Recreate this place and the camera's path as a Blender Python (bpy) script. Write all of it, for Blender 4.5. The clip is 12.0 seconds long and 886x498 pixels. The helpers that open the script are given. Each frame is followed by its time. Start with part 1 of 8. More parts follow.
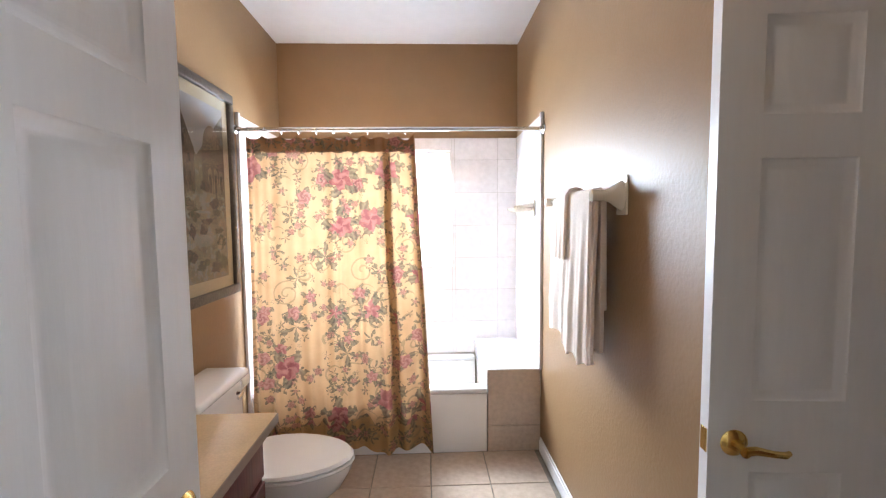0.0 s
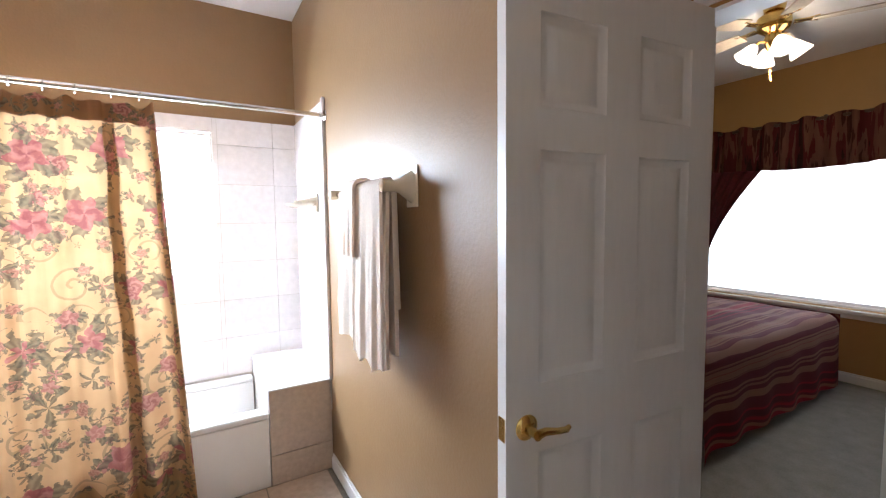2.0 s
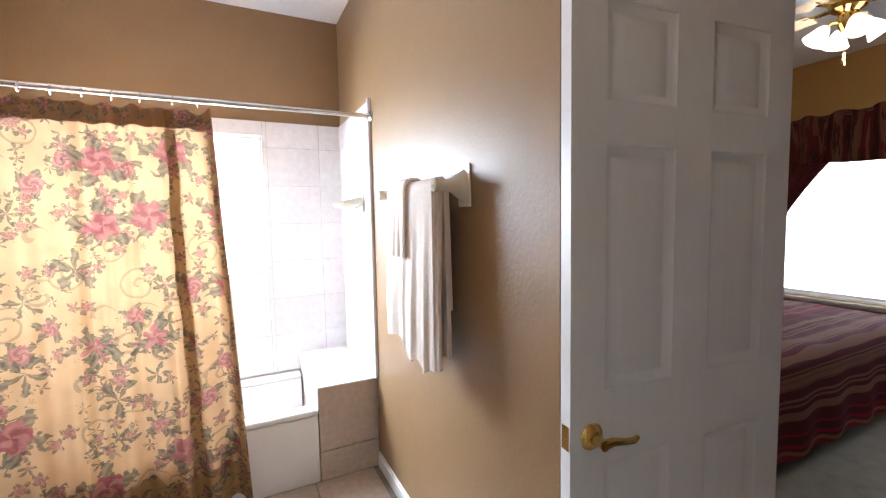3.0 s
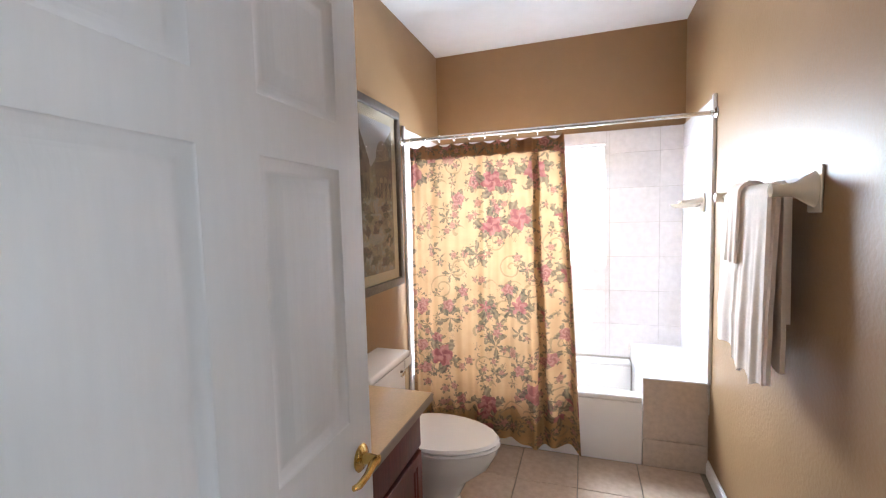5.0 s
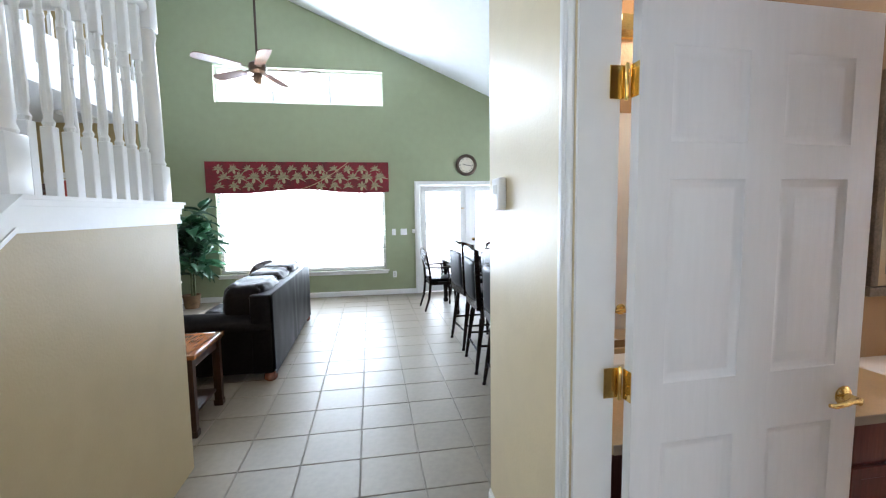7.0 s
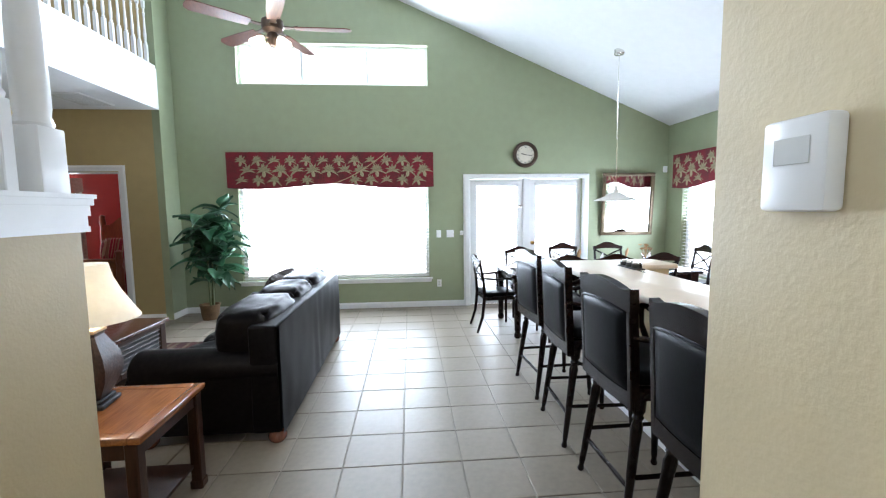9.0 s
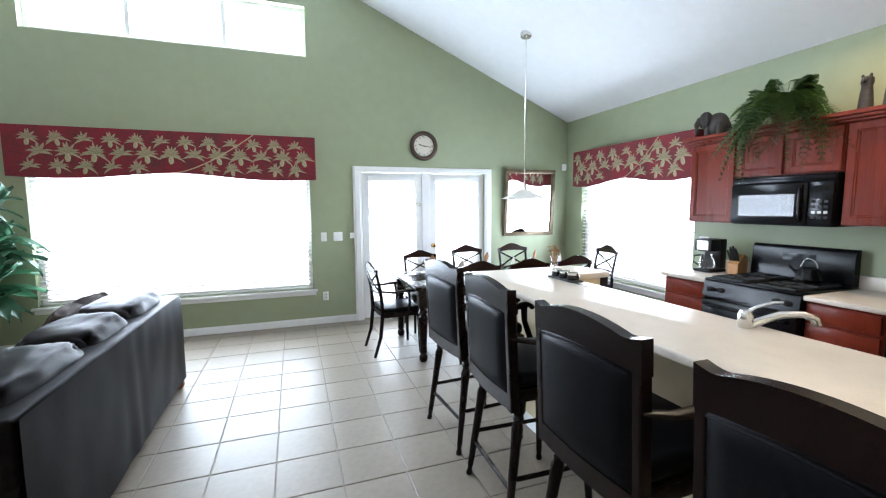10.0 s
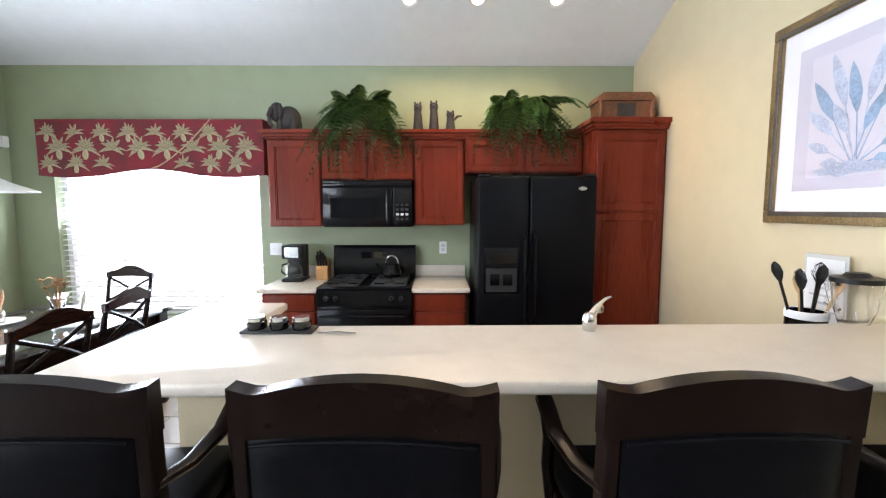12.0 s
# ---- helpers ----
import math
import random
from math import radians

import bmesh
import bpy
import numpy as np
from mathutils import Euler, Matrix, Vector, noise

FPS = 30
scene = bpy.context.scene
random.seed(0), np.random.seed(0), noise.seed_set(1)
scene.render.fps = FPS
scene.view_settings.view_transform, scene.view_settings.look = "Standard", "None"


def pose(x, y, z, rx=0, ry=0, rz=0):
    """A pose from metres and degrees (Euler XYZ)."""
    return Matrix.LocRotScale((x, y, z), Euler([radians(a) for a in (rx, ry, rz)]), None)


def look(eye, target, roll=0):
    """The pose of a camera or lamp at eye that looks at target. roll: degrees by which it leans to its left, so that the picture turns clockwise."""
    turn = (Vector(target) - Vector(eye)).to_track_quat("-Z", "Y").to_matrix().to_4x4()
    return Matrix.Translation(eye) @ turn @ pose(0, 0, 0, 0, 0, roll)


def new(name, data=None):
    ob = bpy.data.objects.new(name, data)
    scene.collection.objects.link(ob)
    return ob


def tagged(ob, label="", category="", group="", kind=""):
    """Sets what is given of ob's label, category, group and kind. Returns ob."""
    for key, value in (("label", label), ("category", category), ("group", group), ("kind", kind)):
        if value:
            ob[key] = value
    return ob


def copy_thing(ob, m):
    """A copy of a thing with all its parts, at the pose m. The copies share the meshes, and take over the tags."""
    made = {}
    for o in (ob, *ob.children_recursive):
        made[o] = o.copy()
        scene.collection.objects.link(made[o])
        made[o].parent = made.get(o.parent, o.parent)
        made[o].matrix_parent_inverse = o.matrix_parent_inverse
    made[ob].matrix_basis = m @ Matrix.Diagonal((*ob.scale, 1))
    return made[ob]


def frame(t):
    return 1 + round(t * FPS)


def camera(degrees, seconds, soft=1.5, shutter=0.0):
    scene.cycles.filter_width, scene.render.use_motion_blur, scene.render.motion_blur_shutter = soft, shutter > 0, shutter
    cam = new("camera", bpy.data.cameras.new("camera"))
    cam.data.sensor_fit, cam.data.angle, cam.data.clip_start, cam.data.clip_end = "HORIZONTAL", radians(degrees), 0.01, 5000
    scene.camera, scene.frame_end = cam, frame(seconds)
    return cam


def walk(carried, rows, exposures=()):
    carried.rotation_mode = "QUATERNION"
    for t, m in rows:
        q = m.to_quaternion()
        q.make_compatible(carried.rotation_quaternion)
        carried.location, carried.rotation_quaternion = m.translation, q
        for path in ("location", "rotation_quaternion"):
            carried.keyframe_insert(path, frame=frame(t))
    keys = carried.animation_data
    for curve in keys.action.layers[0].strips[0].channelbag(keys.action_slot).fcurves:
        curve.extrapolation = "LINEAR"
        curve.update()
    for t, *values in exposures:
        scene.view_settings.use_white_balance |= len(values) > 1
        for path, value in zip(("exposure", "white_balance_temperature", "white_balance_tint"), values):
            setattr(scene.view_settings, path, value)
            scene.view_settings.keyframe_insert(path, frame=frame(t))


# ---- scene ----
cam = camera(93.0, 12.0, soft=1.2)
PATH = [
    (0, (0.639, 0.506, 1.465), (0.712, 2.5, 1.326), -0.6),
    (0.5, (0.652, 0.666, 1.449), (0.978, 2.634, 1.308), -0.9),
    (1, (0.679, 0.706, 1.432), (1.275, 2.61, 1.296), -0.6),
    (1.5, (0.694, 0.703, 1.425), (1.586, 2.488, 1.288), -0.9),
    (2, (0.685, 0.707, 1.434), (1.711, 2.418, 1.292), -0.6),
    (2.5, (0.658, 0.723, 1.441), (1.696, 2.426, 1.294), -0.8),
    (3, (0.645, 0.758, 1.44), (1.526, 2.548, 1.292), -1.1),
    (3.5, (0.648, 0.798, 1.439), (1.134, 2.733, 1.293), -1.2),
    (5.5, (0.73, 0.207, 1.504), (-0.345, 1.886, 1.335), -1.1),
    (6, (0.92, -0.026, 1.514), (-0.608, 1.252, 1.333), -0.4),
    (6.5, (1.139, -0.164, 1.534), (-0.68, 0.646, 1.355), -0.6),
    (7, (1.23, -0.181, 1.521), (-0.733, 0.156, 1.341), -0.8),
    (7.6, (1.099, -0.203, 1.502), (-0.888, -0.063, 1.32), -0.7),
    (9.5, (-0.417, -0.213, 1.535), (-2.399, -0.032, 1.339), -0.6),
    (10, (-0.85, -0.128, 1.53), (-2.725, 0.538, 1.33), -0.4),
    (10.5, (-1.277, -0.075, 1.515), (-2.789, 1.22, 1.327), -0.0),
    (11, (-1.664, -0.111, 1.515), (-2.711, 1.593, 1.32), -0.2),
    (11.5, (-2.111, -0.079, 1.499), (-2.614, 1.857, 1.319), -0.0),
    (12, (-2.562, -0.028, 1.506), (-2.541, 1.963, 1.321), -0.1),
]
EXPOSURES = ((0, 0.08, 6150, 14), (3.6, 0.08, 6150, 14), (5.4, 0.0, 6150, 14), (10.8, 0.0, 6150, 14), (12, 0.0, 6500, 17))
walk(cam, [(t, look(eye, target, roll)) for t, eye, target, roll in PATH], EXPOSURES)

# ---- world and large lights ----
world = bpy.data.worlds.new("world")
scene.world = world
world.use_nodes = True
sky = world.node_tree.nodes.new("ShaderNodeTexSky")
sky.sky_type, sky.sun_disc, sky.sun_elevation, sky.sun_rotation = "NISHITA", False, radians(50), radians(200)
world.node_tree.links.new(sky.outputs[0], world.node_tree.nodes["Background"].inputs[0])
world.node_tree.nodes["Background"].inputs[1].default_value = 0.12


def area_lamp(name, place, target, w, h, watts, color=(1, 1, 1)):
    lamp = bpy.data.lights.new(name, "AREA")
    lamp.shape, lamp.size, lamp.size_y, lamp.energy, lamp.color = "RECTANGLE", w, h, watts, color
    ob = new(name, lamp)
    ob.matrix_world = look(place, target)
    return tagged(ob, kind="structure")


def bulb(name, place, watts, color, radius=0.03):
    lamp = bpy.data.lights.new(name, "POINT")
    lamp.energy, lamp.color, lamp.shadow_soft_size = watts, color, radius
    ob = new(name, lamp)
    ob.location = place
    return tagged(ob, kind="structure")


DAY = (0.75, 0.885, 1.0)
WARM = (1.0, 0.78, 0.52)
# daylight in each window's opening
area_lamp("window_light_living", (-6.63, -1.33, 1.24), (0, -1.33, 3.4), 2.75, 1.45, 265, DAY)
area_lamp("window_light_clerestory", (-6.62, -1.3, 3.69), (0, -1.3, 3.6), 2.72, 0.55, 205, DAY)
area_lamp("window_light_french_door", (-6.64, 1.64, 1.05), (0, 1.64, 3.2), 1.5, 1.75, 105, DAY)
area_lamp("window_light_kitchen", (-5.18, 4.07, 1.22), (-4.6, 0, 2.9), 1.8, 1.4, 160, DAY)
area_lamp("window_light_bath", (0.29, 3.88, 1.55), (0.45, 1.4, 0.0), 1.0, 0.85, 132, (0.76, 0.89, 1.0))
area_lamp("window_light_bedroom", (5.56, 2.15, 1.29), (2, 2.15, 1.1), 2.0, 1.25, 26, DAY)
area_lamp("window_light_red_bedroom", (-8.76, -6.95, 1.4), (-6, -5.2, 1.0), 0.6, 1.25, 60, DAY)
# fill lamp added upstairs to brighten the gable, with no window behind it
area_lamp("window_light_upstairs", (0.8, -5.0, 4.3), (-3, 0, 3.6), 1.6, 1.2, 150, DAY)
# fill lamp added in the hall behind the walk, its source unseen
area_lamp("window_light_hall", (2.9, -1.0, 1.6), (0, -0.4, 1.4), 0.9, 1.4, 27, DAY)

# ---- materials ----


def rgb(c):
    return (*c, 1.0)


def material(name, color, rough=0.5, metal=0.0, vary=0.06, scale=6.0, bump=0.0, bump_scale=60.0, spec=0.5, stretch=(1, 1, 1), dark=None, emit=None, per_object=0.0, coat=0.0, translucent=0.0):
    """A surface with broad and fine variation in tone, gloss and relief."""
    m = bpy.data.materials.new(name)
    m.use_nodes = True
    n, l = m.node_tree.nodes, m.node_tree.links
    b = n["Principled BSDF"]
    co = n.new("ShaderNodeTexCoord")
    mp = n.new("ShaderNodeMapping")
    mp.inputs["Scale"].default_value = stretch
    l.new(co.outputs["Object"], mp.inputs[0])
    big, fine = n.new("ShaderNodeTexNoise"), n.new("ShaderNodeTexNoise")
    big.inputs["Scale"].default_value, fine.inputs["Scale"].default_value = scale * 0.35, scale * 5
    big.inputs["Detail"].default_value, fine.inputs["Detail"].default_value = 3, 4
    l.new(mp.outputs[0], big.inputs[0])
    l.new(mp.outputs[0], fine.inputs[0])
    add = n.new("ShaderNodeMath")
    add.operation = "MULTIPLY_ADD"
    add.inputs[1].default_value = 0.5
    l.new(fine.outputs[0], add.inputs[0])
    half = n.new("ShaderNodeMath")
    half.operation = "MULTIPLY"
    half.inputs[1].default_value = 0.5
    l.new(big.outputs[0], half.inputs[0])
    l.new(half.outputs[0], add.inputs[2])
    ramp = n.new("ShaderNodeValToRGB")
    lo = dark or tuple(max(0, c * (1 - 2.2 * vary)) for c in color)
    hi = tuple(min(1, c * (1 + 1.4 * vary)) for c in color)
    ramp.color_ramp.elements[0].position, ramp.color_ramp.elements[0].color = 0.3, rgb(lo)
    ramp.color_ramp.elements[1].position, ramp.color_ramp.elements[1].color = 0.7, rgb(hi)
    l.new(add.outputs[0], ramp.inputs[0])
    out = ramp.outputs[0]
    if per_object:
        info = n.new("ShaderNodeObjectInfo")
        hsv = n.new("ShaderNodeHueSaturation")
        mr = n.new("ShaderNodeMapRange")
        mr.inputs[3].default_value, mr.inputs[4].default_value = 1 - per_object, 1 + per_object
        l.new(info.outputs["Random"], mr.inputs[0])
        l.new(mr.outputs[0], hsv.inputs["Value"])
        l.new(out, hsv.inputs["Color"])
        out = hsv.outputs[0]
    l.new(out, b.inputs["Base Color"])
    b.inputs["Metallic"].default_value = metal
    b.inputs["Specular IOR Level"].default_value = spec
    b.inputs["Coat Weight"].default_value = coat
    b.inputs["Coat Roughness"].default_value = 0.15
    mr = n.new("ShaderNodeMapRange")
    mr.inputs[3].default_value, mr.inputs[4].default_value = max(0.02, rough * 0.85), min(1, rough * 1.15)
    l.new(big.outputs[0], mr.inputs[0])
    l.new(mr.outputs[0], b.inputs["Roughness"])
    if bump:
        bn, bp = n.new("ShaderNodeTexNoise"), n.new("ShaderNodeBump")
        bn.inputs["Scale"].default_value, bn.inputs["Detail"].default_value = bump_scale, 3
        l.new(mp.outputs[0], bn.inputs[0])
        bp.inputs["Strength"].default_value, bp.inputs["Distance"].default_value = bump, 0.004
        l.new(bn.outputs[0], bp.inputs["Height"])
        l.new(bp.outputs[0], b.inputs["Normal"])
    if emit:
        b.inputs["Emission Color"].default_value, b.inputs["Emission Strength"].default_value = rgb(emit[0]), emit[1]
    if translucent:
        tr, mix = n.new("ShaderNodeBsdfTranslucent"), n.new("ShaderNodeMixShader")
        l.new(out, tr.inputs[0])
        mix.inputs[0].default_value = translucent
        l.new(b.outputs[0], mix.inputs[1])
        l.new(tr.outputs[0], mix.inputs[2])
        l.new(mix.outputs[0], n["Material Output"].inputs[0])
    return m


def glass_material(name, tint=(1, 1, 1), rough=0.0):
    m = bpy.data.materials.new(name)
    m.use_nodes = True
    b = m.node_tree.nodes["Principled BSDF"]
    b.inputs["Base Color"].default_value, b.inputs["Roughness"].default_value = rgb(tint), rough
    b.inputs["Transmission Weight"].default_value, b.inputs["IOR"].default_value = 1.0, 1.45
    return m


def glow_material(name, color, strength):
    m = bpy.data.materials.new(name)
    m.use_nodes = True
    n, l = m.node_tree.nodes, m.node_tree.links
    e = n.new("ShaderNodeEmission")
    e.inputs[0].default_value, e.inputs[1].default_value = rgb(color), strength
    l.new(e.outputs[0], n["Material Output"].inputs[0])
    return m


def wood(name, light, dark, rough=0.35, along="z", coat=0.0, scale=1.0, per_object=0.0, spec=0.5):
    k = {"x": (0.6, 7, 7), "y": (7, 0.6, 7), "z": (7, 7, 0.6)}[along]
    return material(name, light, rough, 0, 0.2, 3.0 * scale, 0.12, 14 * scale, stretch=k, dark=dark, coat=coat, per_object=per_object, spec=spec)


GREEN_WALL = material("green_wall_paint", (0.292, 0.330, 0.207), 0.55, vary=0.03, scale=1.5, bump=0.25, bump_scale=90)
YELLOW_WALL = material("cream_wall_paint", (0.62, 0.515, 0.33), 0.42, vary=0.03, scale=1.5, bump=0.25, bump_scale=90)
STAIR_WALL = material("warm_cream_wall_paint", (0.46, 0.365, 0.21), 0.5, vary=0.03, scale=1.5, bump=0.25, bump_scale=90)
TAN_WALL = material("tan_wall_paint", (0.42, 0.32, 0.15), 0.6, vary=0.03, scale=1.5, bump=0.25, bump_scale=90)
BATH_WALL = material("brown_satin_wall_paint", (0.268, 0.160, 0.075), 0.46, vary=0.03, scale=1.5, bump=0.3, bump_scale=70, spec=0.42)
RED_WALL = material("red_wall_paint", (0.45, 0.05, 0.035), 0.6, vary=0.03, scale=1.5, bump=0.2)
ORANGE_WALL = material("ochre_wall_paint", (0.36, 0.21, 0.07), 0.6, vary=0.03, scale=1.5, bump=0.2)
CEILING_PAINT = material("white_ceiling_paint", (0.78, 0.79, 0.80), 0.85, vary=0.02, scale=2, bump=0.35, bump_scale=120)
WHITE_TRIM = material("white_trim_paint", (0.78, 0.78, 0.78), 0.3, vary=0.02, scale=3)
DOOR_PAINT = material("white_door_paint", (0.74, 0.74, 0.745), 0.32, vary=0.02, scale=3, bump=0.06, bump_scale=40, stretch=(4, 4, 0.5))
TILE_FLOOR = material("beige_glazed_floor_tile", (0.235, 0.197, 0.155), 0.40, vary=0.07, scale=5, per_object=0.05, bump=0.05, bump_scale=20, spec=0.32)
GROUT = material("grey_grout", (0.22, 0.19, 0.15), 0.9, vary=0.15, scale=20)
BATH_TILE = material("brown_bath_floor_tile", (0.50, 0.39, 0.305), 0.16, vary=0.1, scale=6, per_object=0.07, bump=0.05, bump_scale=20)
SHOWER_TILE = material("pale_marbled_wall_tile", (0.77, 0.75, 0.755), 0.2, vary=0.06, scale=5, per_object=0.03)
BENCH_TILE = material("beige_marbled_bench_tile", (0.52, 0.42, 0.34), 0.3, vary=0.1, scale=7, per_object=0.04)
PALE_GROUT = material("pale_grout", (0.55, 0.52, 0.47), 0.9, vary=0.08, scale=20)
CARPET = material("grey_carpet", (0.24, 0.24, 0.22), 0.95, vary=0.12, scale=30, bump=0.25, bump_scale=300)
PORCELAIN = material("white_porcelain", (0.82, 0.81, 0.80), 0.12, vary=0.01, scale=2, coat=0.3)
DAYLIGHT = glow_material("bright_overcast_daylight", (0.97, 0.99, 1.0), 3.8)
BLIND = material("white_blind_slat", (0.93, 0.93, 0.93), 0.5, vary=0.01, scale=4, translucent=0.85)
GLASS = glass_material("clear_window_glass")
BRASS = material("polished_brass", (0.75, 0.52, 0.18), 0.18, metal=1.0, vary=0.08, scale=20)
CHROME = material("brushed_nickel", (0.72, 0.71, 0.69), 0.22, metal=1.0, vary=0.05, scale=20)
PICTURE_GLASS = glass_material("thin_picture_glass")
PICTURE_GLASS.node_tree.nodes["Principled BSDF"].inputs["IOR"].default_value = 1.18
MIRROR = material("mirror_silver", (0.92, 0.93, 0.92), 0.02, metal=1.0, vary=0.0)

# ---- mesh helpers ----


def box(bm, x0, x1, y0, y1, z0, z1, bevel=0.0, seg=2, m=None):
    v = [bm.verts.new((x, y, z)) for x in (x0, x1) for y in (y0, y1) for z in (z0, z1)]
    fs = [bm.faces.new([v[i] for i in f]) for f in ((0, 1, 3, 2), (4, 6, 7, 5), (0, 4, 5, 1), (2, 3, 7, 6), (0, 2, 6, 4), (1, 5, 7, 3))]
    if bevel:
        es = list({e for f in fs for e in f.edges})
        r = bmesh.ops.bevel(bm, geom=es, offset=bevel, segments=seg, affect="EDGES", profile=0.5)
        v = list({w for f in r["faces"] for w in f.verts} | {w for w in v if w.is_valid})
    if m:
        bmesh.ops.transform(bm, matrix=m, verts=v)
    return v


def prism(bm, pts, a, b, axis="y", m=None):
    """A closed outline (pairs) drawn out from a to b along an axis: pairs are the two other axes in order."""
    def at(p, d):
        return {"x": (d, p[0], p[1]), "y": (p[0], d, p[1]), "z": (p[0], p[1], d)}[axis]
    lo, hi = [bm.verts.new(at(p, a)) for p in pts], [bm.verts.new(at(p, b)) for p in pts]
    k = len(pts)
    bm.faces.new(lo)
    bm.faces.new(hi[::-1])
    for i in range(k):
        bm.faces.new((lo[i], hi[i], hi[(i + 1) % k], lo[(i + 1) % k]))
    if m:
        bmesh.ops.transform(bm, matrix=m, verts=lo + hi)
    return lo + hi


def lathe(bm, profile, n=16, at=(0, 0, 0), m=None, caps=True):
    """A turned shape: (radius, height) pairs round the z axis."""
    rings = [[bm.verts.new((at[0] + r * math.cos(2 * math.pi * i / n), at[1] + r * math.sin(2 * math.pi * i / n), at[2] + z)) for i in range(n)] for r, z in profile]
    for a, b in zip(rings, rings[1:]):
        for i in range(n):
            bm.faces.new((a[i], a[(i + 1) % n], b[(i + 1) % n], b[i]))
    if caps:
        if profile[0][0] > 0.0005:
            bm.faces.new(rings[0][::-1])
        if profile[-1][0] > 0.0005:
            bm.faces.new(rings[-1])
    vs = [v for r in rings for v in r]
    if m:
        bmesh.ops.transform(bm, matrix=m, verts=vs)
    return vs


def tube(bm, pts, radii, n=10, flat=1.0, up=(0, 0, 1)):
    """A limb along points with a radius at each; flat squeezes it along the second axis."""
    pts = [Vector(p) for p in pts]
    if not hasattr(radii, "__len__"):
        radii = [radii] * len(pts)
    rings = []
    for i, p in enumerate(pts):
        d = (pts[min(i + 1, len(pts) - 1)] - pts[max(i - 1, 0)]).normalized()
        u = Vector(up)
        if abs(d.dot(u)) > 0.95:
            u = Vector((1, 0, 0))
        a = d.cross(u).normalized()
        b = a.cross(d).normalized()
        rings.append([bm.verts.new(p + radii[i] * (math.cos(2 * math.pi * k / n) * a + flat * math.sin(2 * math.pi * k / n) * b)) for k in range(n)])
    for a, b in zip(rings, rings[1:]):
        for i in range(n):
            bm.faces.new((a[i], b[i], b[(i + 1) % n], a[(i + 1) % n]))
    bm.faces.new(rings[0])
    bm.faces.new(rings[-1][::-1])
    return [v for r in rings for v in r]


def grid_sheet(bm, fn, nu, nv, thick=0.0):
    """A curved sheet: fn(u, v) gives a point for u, v in 0..1."""
    g = [[bm.verts.new(fn(i / nu, j / nv)) for j in range(nv + 1)] for i in range(nu + 1)]
    fs = [bm.faces.new((g[i][j], g[i + 1][j], g[i + 1][j + 1], g[i][j + 1])) for i in range(nu) for j in range(nv)]
    if thick:
        bm.normal_update()
        bmesh.ops.solidify(bm, geom=fs, thickness=thick)
    return g


def mesh_of(name, bm, mat, sharp=0.6):
    bmesh.ops.recalc_face_normals(bm, faces=bm.faces)
    for f in bm.faces:
        f.smooth = True
    for e in bm.edges:
        if len(e.link_faces) == 2 and e.calc_face_angle(0) > sharp:
            e.smooth = False
    me = bpy.data.meshes.new(name)
    bm.to_mesh(me)
    bm.free()
    for one in (mat if isinstance(mat, (list, tuple)) else [mat]):
        me.materials.append(one)
    return me


def part(name, bm, mat, parent, label="", sharp=0.6):
    ob = new(name, mesh_of(name, bm, mat, sharp))
    ob.parent = parent
    if label:
        ob["label"] = label
    return ob


def solid(name, bm, mat, label="", category="", group="", kind="", sharp=0.6):
    return tagged(new(name, mesh_of(name, bm, mat, sharp)), label, category, group, kind)


def thing(name, place, label, category, group="", turn=0.0):
    ob = new(name)
    ob.matrix_world = pose(*place, 0, 0, turn)
    ob.empty_display_size = 0.1
    return tagged(ob, label, category, group)


def bevel_box(x0, x1, y0, y1, z0, z1, bevel=0.004, seg=2):
    bm = bmesh.new()
    box(bm, x0, x1, y0, y1, z0, z1, bevel, seg)
    return bm


def wall(name, mat, axis, t0, t1, a0, a1, z0, z1, holes=(), top=None, label="painted plaster wall"):
    """A wall along an axis ('x' or 'y') from a0 to a1, t0..t1 thick, with holes (a, b, low, high) through it."""
    aa = sorted({a0, a1, *[h[0] for h in holes], *[h[1] for h in holes], *([RIDGE_Y] if top and a0 < RIDGE_Y < a1 else [])})
    zz = sorted({z0, z1, *[h[2] for h in holes], *[h[3] for h in holes]})
    aa, zz = [a for a in aa if a0 <= a <= a1], [z for z in zz if z0 <= z <= z1]

    def filled(i, j):
        if not (0 <= i < len(aa) - 1 and 0 <= j < len(zz) - 1):
            return False
        ca, cz = (aa[i] + aa[i + 1]) / 2, (zz[j] + zz[j + 1]) / 2
        return not any(h[0] < ca < h[1] and h[2] < cz < h[3] for h in holes)
    bm = bmesh.new()
    cache = {}

    def vert(i, j, t):
        if (i, j, t) not in cache:
            z = zz[j]
            if top:
                z = min(z, top(aa[i]) if axis == "y" else top((t0 + t1) / 2))
            cache[i, j, t] = bm.verts.new((aa[i], t, z) if axis == "x" else (t, aa[i], z))
        return cache[i, j, t]
    for i in range(len(aa) - 1):
        for j in range(len(zz) - 1):
            if not filled(i, j):
                continue
            for t in (t0, t1):
                bm.faces.new([vert(i, j, t), vert(i + 1, j, t), vert(i + 1, j + 1, t), vert(i, j + 1, t)])
            for di, dj, p, q in ((-1, 0, (i, j), (i, j + 1)), (1, 0, (i + 1, j), (i + 1, j + 1)), (0, -1, (i, j), (i + 1, j)), (0, 1, (i, j + 1), (i + 1, j + 1))):
                if not filled(i + di, j + dj):
                    bm.faces.new([vert(*p, t0), vert(*q, t0), vert(*q, t1), vert(*p, t1)])
    return solid(name, bm, mat, label, "wall", kind="structure")


